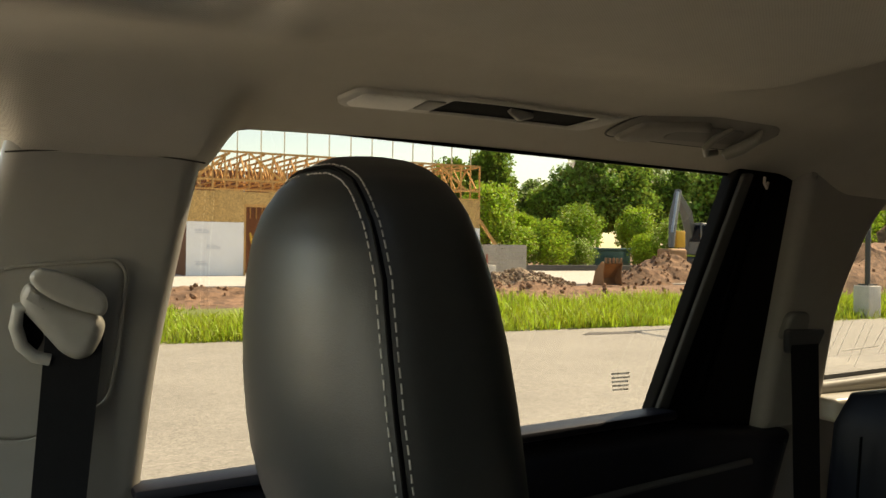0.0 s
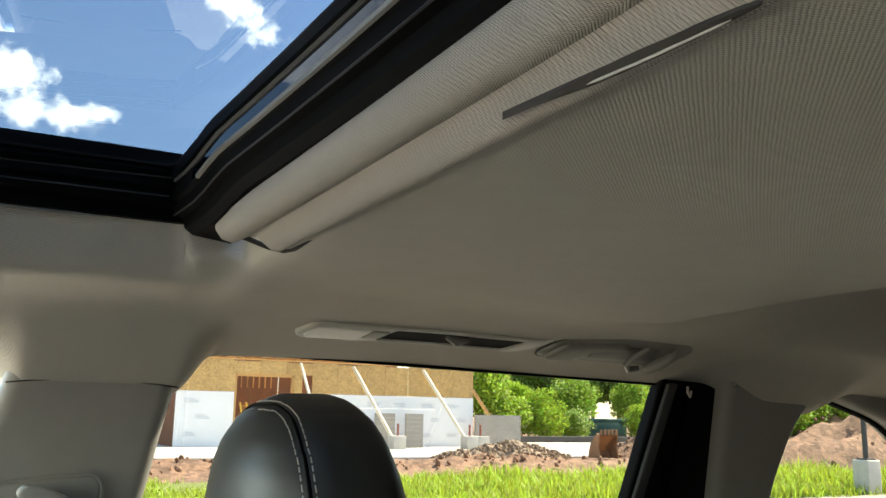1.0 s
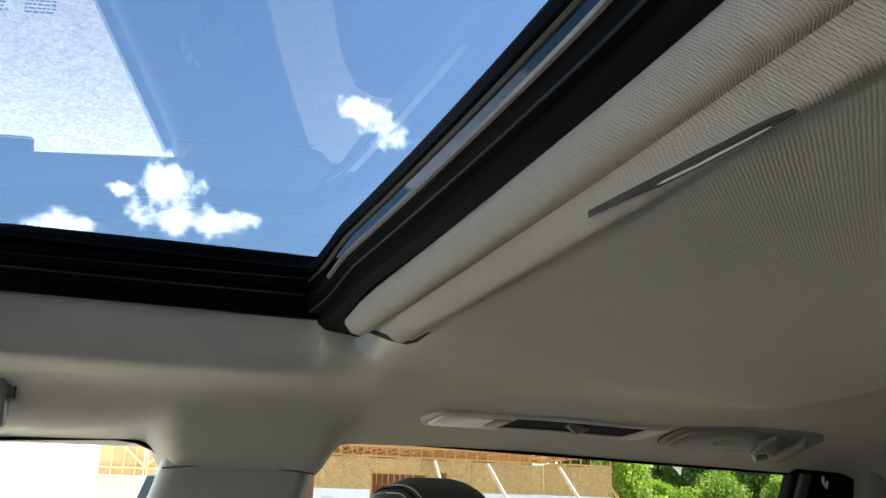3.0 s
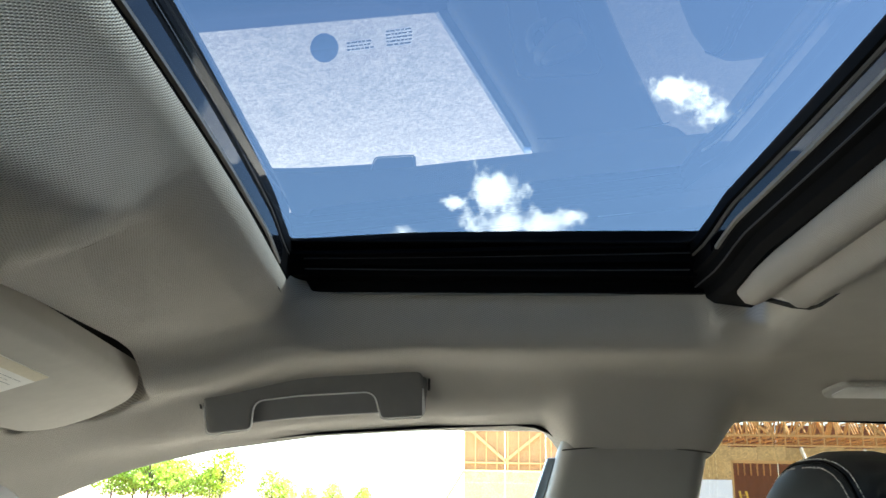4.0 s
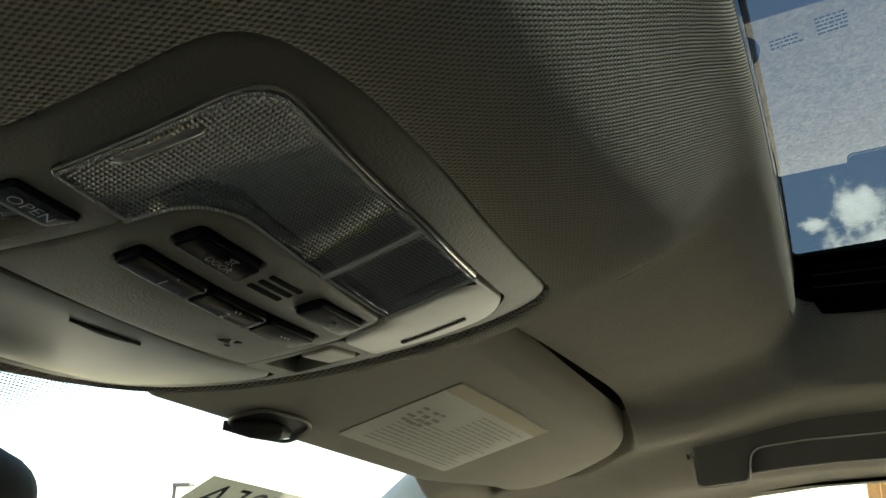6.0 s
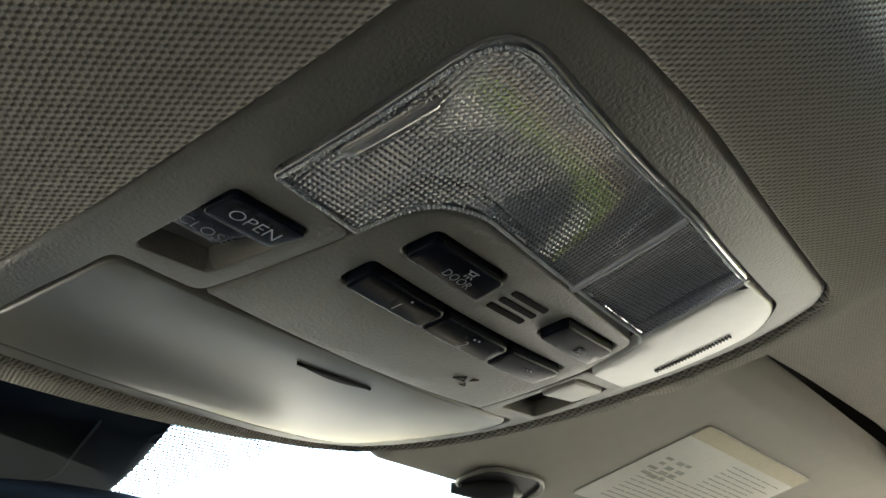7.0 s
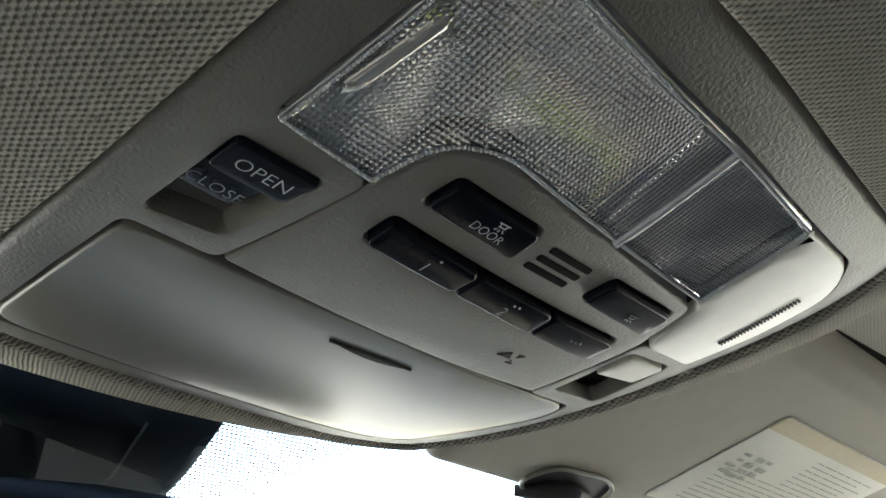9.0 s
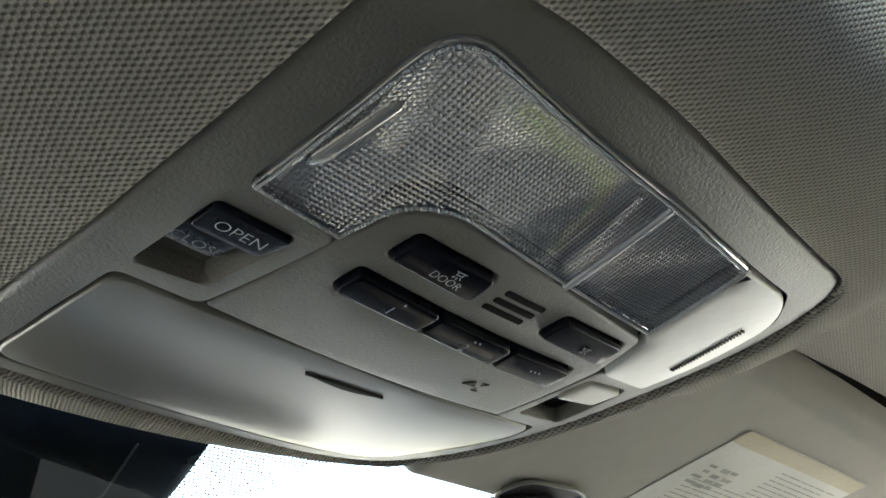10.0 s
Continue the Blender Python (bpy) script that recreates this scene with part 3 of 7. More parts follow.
# front cross frame
cross_strip("cross_frame", glass_front, -1, [(0.000, -0.001), (0.000, 0.010), (0.0015, 0.0125), (0.002, 0.0170), (0.002, 0.032), (0.004, 0.036), (0.006, 0.047), (0.022, 0.048), (0.022, -0.001)], RUBBER, "black stepped cross frame", -0.50, 0.44)
cross_strip("wind_seal", glass_front, -1, [(0.0012, 0.0175), (0.0014, 0.0310), (0.0040, 0.0310), (0.0040, 0.0175)], GLOSS_FACE, "polished black upright face", -0.5, 0.395)
cross_strip("edge_bead", glass_front, -1, [(0.0008, 0.0113), (0.0008, 0.0124), (0.0025, 0.0128), (0.0025, 0.0115)], STEP_LINE, "faint edge")
cross_strip("edge_bead", glass_front, -1, [(0.0010, 0.0318), (0.0010, 0.0342), (0.0040, 0.0350), (0.0040, 0.0320)], DULL_LINE, "thin grey bead", -0.5, 0.39)
# side frames with their guide lines, and the lip over the lining
for s in (1, -1):
    def yy(v):
        return v if s > 0 else 2 * MID - v
    well = bmesh.new()
    prof = [(0.466, 1.697), (0.462, 1.706), (0.448, 1.708), (0.446, 1.714), (0.4395, 1.716), (0.438, 1.721), (0.4345, 1.7215), (0.431, 1.7235), (0.433, 1.727), (0.474, 1.729), (0.474, 1.750), (0.480, 1.750), (0.480, 1.697)]
    rings = [[well.verts.new((x, yy(y), z + 0.008 * smooth(0.03, 0.38, x) * smooth(1.705, 1.73, z))) for y, z in prof] for x in np.linspace(0.0, 0.44, 12)]
    for p, q in zip(rings, rings[1:]):
        for i in range(len(prof)):
            k = (i + 1) % len(prof)
            well.faces.new((p[i], p[k], q[k], q[i]))
    part("side_frame", well, RUBBER, sunroof, "black stepped side frame", sharp=20)
    part("guide_line", tube([(x, yy(0.4455 - 0.004 * (2 * (x - 0.2) / 0.36) ** 2), 1.7125) for x in np.linspace(0.03, 0.375, 16)], 0.0007, 6), STEP_LINE, sunroof, "fine edge of the guide rail")
    part("guide_line", tube([(x, yy(0.4385 - 0.003 * (2 * (x - 0.2) / 0.36) ** 2), 1.7205 + 0.006 * (x - 0.03) / 0.35) for x in np.linspace(0.03, 0.375, 16)], 0.0007, 6), STEP_LINE, sunroof, "fine edge of the guide rail")
    part("lip_moulding", tube([(x, yy(0.4670), 1.6985) for x in np.linspace(0.060, 0.40, 12)], 0.0016, 8), DULL_LINE, sunroof, "grey lip moulding")
    part("trim_strip", tube([(x, yy(0.4690 - 0.001 * abs(2 * (x - 0.19) / 0.3)), 1.6955) for x in np.linspace(0.05, 0.33, 12)], [0.0004] + [0.0013] * 10 + [0.0004], 8), PALE_LINE, sunroof, "pale lip strip")

# ---- sliding shade, pushed back: a padded cloth panel with a grip slot ----
shade = thing("sunshade", "cloth-covered sliding sunroof shade pushed back, with a finger slot", "sunshade", (0.5, MID, 1.68))
sh = bmesh.new()
prof = [(0.424, 1.708), (0.412, 1.701), (0.4065, 1.692), (0.4075, 1.683), (0.413, 1.6755), (0.420, 1.6735), (0.4255, 1.6755), (0.4285, 1.6765), (0.431, 1.6745), (0.435, 1.668), (0.441, 1.6635), (0.4475, 1.6630), (0.4530, 1.6665), (0.4560, 1.674), (0.4570, 1.684), (0.4575, 1.698)]


def shade_ring(y):
    ring = []
    for i, (x, z) in enumerate(prof):
        end = 0.430 - 0.036 * smooth(0.424, 0.436, x)
        u = max(0.0, min(1.0, 1 - min(end - y, y + 0.49) / 0.022))
        e = math.sqrt(max(0.0, 1 - u * u))
        ring.append(sh.verts.new((0.432 + (x - 0.432) * (0.55 + 0.45 * e) + (0.0225 - 0.0125 * smooth(0.41, 0.455, x)) * bow(y), min(y, end), 1.700 + (z - 1.700) * (0.05 + 0.95 * e) + bow(y) * (0.012 - 0.008 * smooth(0.41, 0.45, x)))))
    return ring


ys = [-0.49, -0.488, -0.484, -0.478, -0.468] + [-0.45 + 0.02 * i for i in range(42) if -0.45 + 0.02 * i < 0.372] + [0.376, 0.380, 0.384, 0.388, 0.391, 0.393, 0.3938, 0.394, 0.402, 0.410, 0.416, 0.421, 0.425, 0.428, 0.4295, 0.430]
rings = [shade_ring(y) for y in ys]
for p, q in zip(rings, rings[1:]):
    for i in range(len(prof) - 1):
        sh.faces.new((p[i], p[i + 1], q[i + 1], q[i]))
bmesh.ops.remove_doubles(sh, verts=sh.verts, dist=0.00002)
part("panel", sh, CLOTH_RIB, shade, "padded cloth panel", 60)


def slot_at(y, across, lift):
    """Places on the shade's underside along its finger slot, which runs aslant."""
    x = 0.4488 - 0.055 * y + across
    z = curve(x - 0.0105 * bow(y), [(0.425, 1.6755), (0.431, 1.6745), (0.435, 1.668), (0.441, 1.6635), (0.4475, 1.6630), (0.4530, 1.6665), (0.456, 1.674)])
    return (x, y, z + 0.004 * bow(y) - lift)


slot = bmesh.new()
rows = []
for y in np.linspace(-0.094, 0.044, 36):
    w = math.sqrt(max(0.0, 1 - ((y + 0.025) / 0.070) ** 2)) * (1 - 0.94 * smooth(-0.06, 0.044, y))
    rows.append([slot.verts.new(slot_at(y, 0.0032 * w * k, lift)) for k, lift in ((-1, 0.0004), (-0.4, 0.0008), (0.4, 0.0008), (1, 0.0004), (0.0, -0.003))])
for p, q in zip(rows, rows[1:]):
    for i in range(5):
        slot.faces.new((p[i], p[(i + 1) % 5], q[(i + 1) % 5], q[i]))
part("grip_slot", slot, GRIP_DARK, shade, "dark finger slot")
part("grip_lip", tube([slot_at(y, 0.0004, 0.0009) for y in np.linspace(-0.082, -0.012, 14)], [0.0002] + [0.0006] * 12 + [0.0001], 8), CREAM, shade, "pale slot lip")
# added dark strip that draws the thin shadow behind the shade
part("gap_seal", tube([(0.4600 + 0.0100 * bow(y), y, 1.6705 - 0.0035 * smooth(0.30, 0.40, abs(y)) + 0.004 * bow(y)) for y in np.linspace(-0.47, 0.378, 30)] + [(0.4575, 0.391, 1.6680), (0.447, 0.401, 1.6715), (0.432, 0.412, 1.679), (0.412, 0.436, 1.690)], 0.0021, 8), material("gap_shadow_tone", (0.03, 0.027, 0.022), rough=0.9), shade, "dark strip for the shadow in the gap behind the shade")

# ---- overhead console ----
console = thing("overhead_console", "grey-beige overhead console with map lights and black push switches", "overhead console", (-0.16, MID, 1.60))


def con(lift):
    """A surface of the console: lift metres nearer the viewer than its middle skin."""
    return lambda x, y, h: Vector((x, y, console_z(x, y) - lift + h))


LENS_REAR = [(-0.1145, -0.1250), (-0.0515, -0.1152), (-0.0560, -0.0569), (-0.0578, -0.0224), (-0.0642, 0.0325)]
LENS_FRONT = [(-0.1045, 0.0300), (-0.0980, -0.0250), (-0.0927, -0.0754), (-0.0985, -0.0894), (-0.1170, -0.0950)]
WHITE_END = [(-0.0655, 0.0332), (-0.0688, 0.0690), (-0.0810, 0.0830), (-0.1093, 0.0800), (-0.1350, 0.0715), (-0.1310, 0.0388), (-0.1078, 0.0349), (-0.1052, 0.0310)]
INNER = [(-0.1636, -0.1065), (-0.1176, -0.0948), (-0.0991, -0.0892), (-0.0933, -0.0754), (-0.0986, -0.0250), (-0.1080, 0.0340), (-0.1312, 0.0380), (-0.1770, 0.0330)]
COVER = [(-0.1640, -0.1330), (-0.1642, -0.1070), (-0.1655, -0.0560), (-0.1775, 0.0335), (-0.1830, 0.0640), (-0.2000, 0.0665), (-0.2350, 0.0540), (-0.2640, 0.0480), (-0.2660, 0.0290), (-0.2500, -0.0450), (-0.2460, -0.0920), (-0.2430, -0.1370), (-0.1950, -0.1360)]
HOLE = LENS_REAR[:4] + WHITE_END[1:6] + [(-0.1775, 0.0330)] + COVER[4:] + [COVER[0], COVER[1]] + [(-0.1180, -0.0944)]
WELL = [(-0.1575, -0.1318), (-0.1232, -0.1275), (-0.1236, -0.1030), (-0.1550, -0.1108)]
BACK_WELL = [(-0.1370, 0.0410), (-0.1720, 0.0400), (-0.1755, 0.0690), (-0.1390, 0.0680)]

panel = part("panel", plate(rounded(PANEL, [0.02, 0.02, 0.03, 0.03, 0.022, 0.02, 0.03, 0.03, 0.02, 0.02, 0.03, 0.03, 0.02, 0.03, 0.03]),
                            [rounded(HOLE, [0.004, 0.017] + [0.004] * (len(HOLE) - 2), 6), rounded(WELL, 0.003, 4), rounded(BACK_WELL, 0.003, 4)], step=0.008, r=0.003, depth=0.008, hole_r=0.0006, f=con(0.0)), BEIGE, console, "textured grey-beige bezel")
part("backing", plate(rounded([(x * 0.98 - 0.003, (y - MID) * 0.96 + MID) for x, y in PANEL], 0.02), step=0.02, r=0.001, depth=0.004, f=con(-0.0135)), GAP, console, "dark backing behind the joints")
part("switch_panel", plate(shifted(rounded(INNER, [0.002, 0.002, 0.008, 0.008, 0.004, 0.004, 0.002, 0.002], 5), -0.0007), [
    rounded(p, 0.0025, 4) for p in (
        [(-0.1340, -0.0842), (-0.1222, -0.0828), (-0.1322, 0.0255), (-0.1455, 0.0243)],
        [(-0.1150, -0.0808), (-0.1032, -0.0785), (-0.1050, -0.0446), (-0.1176, -0.0453)],
        [(-0.1206, -0.0102), (-0.1088, -0.0085), (-0.1122, 0.0289), (-0.1254, 0.0281)])], step=0.008, r=0.0012, depth=0.006, hole_r=0.001, f=con(0.0004)), BEIGE, console, "textured switch panel")
cover = part("storage_lid", plate(shifted(rounded(COVER, [0.008, 0.001, 0.02, 0.01, 0.008, 0.01, 0.02, 0.015, 0.02, 0.02, 0.02, 0.012, 0.02], 5), -0.0013), step=0.010, r=0.0010, depth=0.006, f=con(0.0003)), SATIN, console, "smooth satin lid of the glasses box")
part("finger_notch", plate(rounded([(-0.1797, -0.0580), (-0.1800, -0.0390), (-0.1818, -0.0217), (-0.1838, -0.0390)], [0.0005, 0.02, 0.0005, 0.02], 6), step=0.006, r=0.0004, depth=0.002, f=con(0.0013)), GAP, cover, "dark finger notch")

# lamp housing, ribbed clear lens and pale press plate
LENS = LENS_REAR + LENS_FRONT


def dish_z(x, y):
    """Two shallow dishes behind the lens."""
    a = ((x + 0.078) / 0.026) ** 2 + ((y + 0.092) / 0.030) ** 2
    b = ((x + 0.078) / 0.022) ** 2 + ((y + 0.030) / 0.034) ** 2
    c = ((x + 0.082) / 0.022) ** 2 + ((y - 0.012) / 0.018) ** 2
    return console_z(x, y) + 0.0032 + 0.0075 * math.exp(-a) + 0.0065 * math.exp(-b) + 0.005 * math.exp(-c)


part("reflector_bowl", plate(rounded([(x, y) for x, y in LENS], 0.004, 4), step=0.005, r=0.001, depth=0.002, f=lambda x, y, h: Vector((x, y, dish_z(x, y) + h))), material("lamp_reflector", (0.90, 0.89, 0.88), rough=0.4, metal=0.45, vary=0.1, scale=30), console, "bright dished reflector behind the lens", 80)


def prism_glass():
    """Thin clear moulding: half of the light passes, half is thrown back by its small faces."""
    m = bpy.data.materials.new("prismatic_clear_lens")
    m.use_nodes = True
    n, l = m.node_tree.nodes, m.node_tree.links
    n.clear()
    out, mix = n.new("ShaderNodeOutputMaterial"), n.new("ShaderNodeMixShader")
    tr, gl, lw = n.new("ShaderNodeBsdfTransparent"), n.new("ShaderNodeBsdfGlossy"), n.new("ShaderNodeLayerWeight")
    tr.inputs[0].default_value = (0.97, 0.97, 0.97, 1)
    gl.inputs["Roughness"].default_value = 0.07
    gl.inputs["Color"].default_value = (0.92, 0.92, 0.92, 1)
    lw.inputs["Blend"].default_value = 0.45
    l.new(math_node(n, l, "ADD", math_node(n, l, "MULTIPLY", lw.outputs["Facing"], 0.62), 0.34), mix.inputs[0])
    l.new(tr.outputs[0], mix.inputs[1])
    l.new(gl.outputs[0], mix.inputs[2])
    l.new(mix.outputs[0], out.inputs[0])
    return m


PRISM = prism_glass()
LENS_R = [0.002, 0.016, 0.03, 0.03, 0.002, 0.002, 0.03, 0.012, 0.010, 0.002]
LENS_EDGE = shifted(rounded(LENS, LENS_R, 6), -0.0005)
lens = part("lamp_lens", plate(LENS_EDGE, [shifted(rounded(LENS, LENS_R, 6), -0.0030)], step=0.006, r=0.0008, depth=0.004, f=con(0.0014)), PRISM, console, "clear prismatic lens")


def prism_field():
    """The lens's small pyramids in rows; towards the passenger's side they run together into flutes."""
    inner = shifted(rounded(LENS, LENS_R, 6), -0.0026)
    gap = 0.00155
    nx, ny = int(0.066 / gap), int(0.162 / gap)
    gx, gy = np.meshgrid(np.arange(nx) * gap - 0.1185, np.arange(ny) * gap - 0.1260)
    cells = np.c_[gx.ravel(), gy.ravel()]
    cells = cells[inside(cells, inner)]
    verts, faces = [], []
    h = gap / 2
    for x, y in cells:
        k = len(verts)
        flute = smooth(-0.050, -0.030, y)
        tx, ty = h * (0.42 + 0.40 * flute), h * 0.42
        for dx, dy in ((-h, -h), (h, -h), (h, h), (-h, h)):
            verts.append((x + dx, y + dy, console_z(x + dx, y + dy) - 0.0008))
        for dx, dy in ((-tx, -ty), (tx, -ty), (tx, ty), (-tx, ty)):
            verts.append((x + dx, y + dy, console_z(x + dx, y + dy) - 0.0008 - 0.00078))
        faces += [(k + 4, k + 5, k + 6, k + 7)] + [(k + i, k + (i + 1) % 4, k + 4 + (i + 1) % 4, k + 4 + i) for i in range(4)]
    me = bpy.data.meshes.new("prisms")
    me.from_pydata(verts, [], faces)
    me.materials.append(PRISM)
    ob = new("prism_field", me)
    ob.parent = lens
    me.transform(Matrix.Translation(-Vector(console.location)))
    return tagged(ob, "rows of small clear prisms", kind="stuff")


prism_field()
bead = bmesh.new()
edge = dense(shifted(rounded(LENS, LENS_R, 6), -0.0016), 0.00095)
for i, p in enumerate(edge):
    bmesh.ops.create_icosphere(bead, subdivisions=1, radius=0.00060, matrix=Matrix.Translation((p.x, p.y, console_z(p.x, p.y) - 0.0016)))
tagged(part("lens_rim", bead, material("clear_beads", (0.75, 0.75, 0.75), rough=0.15, vary=0.1), lens, "beaded bright rim round the lens"), kind="stuff")
ridge = bmesh.new()
add_tube(ridge, [(x, -0.0235 + 0.002 * (x + 0.08) / 0.04, console_z(x, -0.022) - 0.0018) for x in np.linspace(-0.0975, -0.0600, 8)], 0.0012, 8)
part("lens_divider", ridge, material("clear_rib", (0.6, 0.6, 0.62), rough=0.15), lens, "raised clear rib")
bulb = bmesh.new()
add_tube(bulb, [(x, -0.1178 + (x + 0.1015) * 0.24, console_z(x, -0.115) + 0.0002) for x in np.linspace(-0.1010, -0.0725, 8)], [0.0008] + [0.0026] * 6 + [0.0008], 12)
part("tube_bulb", bulb, material("bulb_glass", (0.62, 0.60, 0.55), rough=0.08, metal=0.4, spec=0.8), lens, "slim festoon bulb")
white = part("press_plate", plate(shifted(rounded(WHITE_END, [0.0005, 0.02, 0.016, 0.02, 0.003, 0.006, 0.001, 0.001], 6), -0.0004), step=0.008, r=0.0012, depth=0.005, f=con(0.0012)), PRESS, console, "pale press plate of the map light")
STRIP_GREY = material("shadowed_ridges", (0.09, 0.085, 0.075), rough=0.6)
grip = bmesh.new()
for i in range(24):
    x = -0.117 + 0.029 * i / 23
    y = 0.0668 + 0.0025 * i / 23
    add_box(grip, (x - 0.0003, y - 0.0011, console_z(x, y) - 0.0020), (x + 0.0003, y + 0.0011, console_z(x, y) - 0.0008))
part("grip_ridges", grip, STRIP_GREY, white, "row of dark grip ridges")


def quad(a, b, c, d, inset=0.0):
    return shifted(rounded([a, b, c, d], 0.0022, 4), -inset)


def key(corners, lift, mat=GLOSS, name="switch", label="glossy black push switch", slope=0.0, r=0.0010):
    cx = sum(c[0] for c in corners) / 4
    return part(name, plate(quad(*corners), step=0.004, r=r, depth=0.007, f=lambda x, y, h: Vector((x, y, console_z(x, y) - lift + slope * (x - cx) + h))), mat, console, label)


def sit(x, y, lift):
    return (x, y, console_z(x, y) - lift)




def lettering(text, size, x, y, lift, mat, key_part, turn=0.0, slope=0.0):
    """Letters laid on the console's curved skin."""
    zx, zy = 0.153 + 2.2336 * (x + 0.16) + slope, -0.0226 + 1.033 * (y + 0.03)
    right = Vector((turn, 1, zy + turn * zx))
    up = Vector((1, 0, zx))
    return words(text, size, sit(x, y, lift), right, up, mat, key_part, thick=-0.016 * size)


k1 = key([(-0.1332, -0.0831), (-0.1231, -0.0820), (-0.1266, -0.0474), (-0.1362, -0.0488)], 0.0028)
k2 = key([(-0.1364, -0.0480), (-0.1268, -0.0466), (-0.1302, -0.0110), (-0.1407, -0.0112)], 0.0028)
k3 = key([(-0.1409, -0.0102), (-0.1304, -0.0100), (-0.1332, 0.0243), (-0.1445, 0.0231)], 0.0028)
kd = key([(-0.1139, -0.0799), (-0.1041, -0.0777), (-0.1059, -0.0456), (-0.1166, -0.0463)], 0.0028)
kl = key([(-0.1196, -0.0095), (-0.1097, -0.0078), (-0.1131, 0.0279), (-0.1244, 0.0271)], 0.0028)
for k, t, x, y, sz in ((k1, "1", -0.1302, -0.0652, 0.0058), (k2, "2", -0.1342, -0.0302, 0.0058), (kd, "DOOR", -0.1110, -0.0615, 0.0042)):
    lettering(t, sz, x, y, 0.0034, WHITE_INK, k, -0.10)
dots = ((k1, 1, -0.1268, -0.0620), (k2, 2, -0.1310, -0.0270), (k3, 3, -0.1365, 0.0080))
for k, n, x, y in dots:
    bm = bmesh.new()
    for i in range(n):
        bmesh.ops.create_icosphere(bm, subdivisions=1, radius=0.0005, matrix=Matrix.Translation(sit(x, y + 0.0022 * (i - (n - 1) / 2), 0.0028)))
    part("marker_dots", bm, WHITE_INK, k, "white dots")
for k, x, y in ((kd, -0.1072, -0.0590), (kl, -0.1172, 0.0120)):
    bm = bmesh.new()
    for a, b in (((-0.001, -0.002), (-0.001, 0.002)), ((0.001, -0.0032), (0.001, 0.0032)), ((0.001, -0.0022), (-0.001, -0.0014)), ((0.001, 0.0022), (-0.001, 0.0014)), ((-0.0024, 0), (-0.0038, 0)), ((-0.0022, 0.0016), (-0.0034, 0.0026)), ((-0.0022, -0.0016), (-0.0034, -0.0026))):
        add_tube(bm, [sit(x + 0.62 * a[0], y + 0.62 * a[1], 0.0032), sit(x + 0.62 * b[0], y + 0.62 * b[1], 0.0032)], 0.00018, 5)
    part("lamp_symbol", bm, WHITE_INK, k, "white lamp symbol")
bm = bmesh.new()
for a, b in (((0.0, -0.005), (0.0030, -0.001)), ((0.0030, -0.001), (0.0, 0.001)), ((0, -0.005), (0, 0.001)), ((0.0012, 0.003), (0.0030, 0.0055)), ((0.003, 0.0055), (0.0030, 0.0025)), ((-0.0012, 0.003), (-0.003, 0.0055)), ((-0.0030, 0.0055), (-0.003, 0.0025))):
    add_tube(bm, [sit(-0.158 + a[0], -0.001 + a[1], 0.0005), sit(-0.158 + b[0], -0.001 + b[1], 0.0005)], 0.00032, 5)
part("moulded_symbol", bm, STRIP_GREY, panel, "moulded house and arrows symbol")
# microphone slots
for i in range(3):
    x, y0 = -0.1093 - 0.0040 * i, -0.0374 - 0.0008 * i
    part("mic_slot", plate(rounded([(x - 0.0012, y0), (x + 0.0012, y0), (x, y0 + 0.0192), (x - 0.0024, y0 + 0.0192)], 0.0009, 3), step=0.006, r=0.0002, depth=0.001, f=con(0.0007)), RUBBER, panel, "dark microphone slot")

# roof switch: OPEN and CLOSE in a sloping well
wellm = bmesh.new()
wc = [Vector(p) for p in WELL]
top = [wellm.verts.new((p.x, p.y, console_z(p.x, p.y))) for p in wc]
low = [wellm.verts.new((p.x * 0.96 - 0.0056, (p.y + 0.118) * 0.86 - 0.118, console_z(p.x, p.y) + 0.0068)) for p in wc]
for i in range(4):
    wellm.faces.new((top[i], top[(i + 1) % 4], low[(i + 1) % 4], low[i]))
wellm.faces.new(low)
part("switch_well", wellm, BEIGE, console, "sloping switch well")
ko = key([(-0.1352, -0.1283), (-0.1234, -0.1272), (-0.1238, -0.1038), (-0.1355, -0.1068)], 0.0012, slope=-0.10, label="glossy dark OPEN rocker switch", r=0.0008)
kc = key([(-0.1475, -0.1300), (-0.1352, -0.1290), (-0.1366, -0.1105), (-0.1482, -0.1140)], -0.0026, slope=-0.10, label="glossy dark CLOSE rocker switch", r=0.0008)
lettering("OPEN", 0.0060, -0.1290, -0.1168, 0.0016, WHITE_INK, ko, -0.03, -0.10)
lettering("CLOSE", 0.0054, -0.1428, -0.1212, -0.0021, FAINT_INK, kc, -0.05, -0.10)
# small pale switch in a dark recess
part("recess", plate(rounded([(x, y) for x, y in BACK_WELL], 0.003, 3), step=0.02, r=0.0005, depth=0.002, f=con(-0.0062)), BLACK, console, "dark recess")
key([(-0.1530, 0.0405), (-0.1385, 0.0425), (-0.1405, 0.0665), (-0.1535, 0.0640)], 0.0010, PALE, "small_switch", "small pale grey switch")

HOUSING = material("dark_grey_plastic", (0.05, 0.05, 0.052), rough=0.45, vary=0.1, scale=20, grain=0.2, grain_scale=1200)
# ---- sun visor with its warning label ----
visor = thing("sun_visor", "folded-up grey-beige sun visor with a printed warning label", "sun visor", (-0.2, 0.33, 1.60))


def visor_z(x, y):
    return 1.62 + 0.32 * (x + 0.175) - 0.08 * (y - 0.245)


def vis(lift):
    def f(x, y, h):
        return Vector((x, y, visor_z(x, y) - lift + h))
    return f


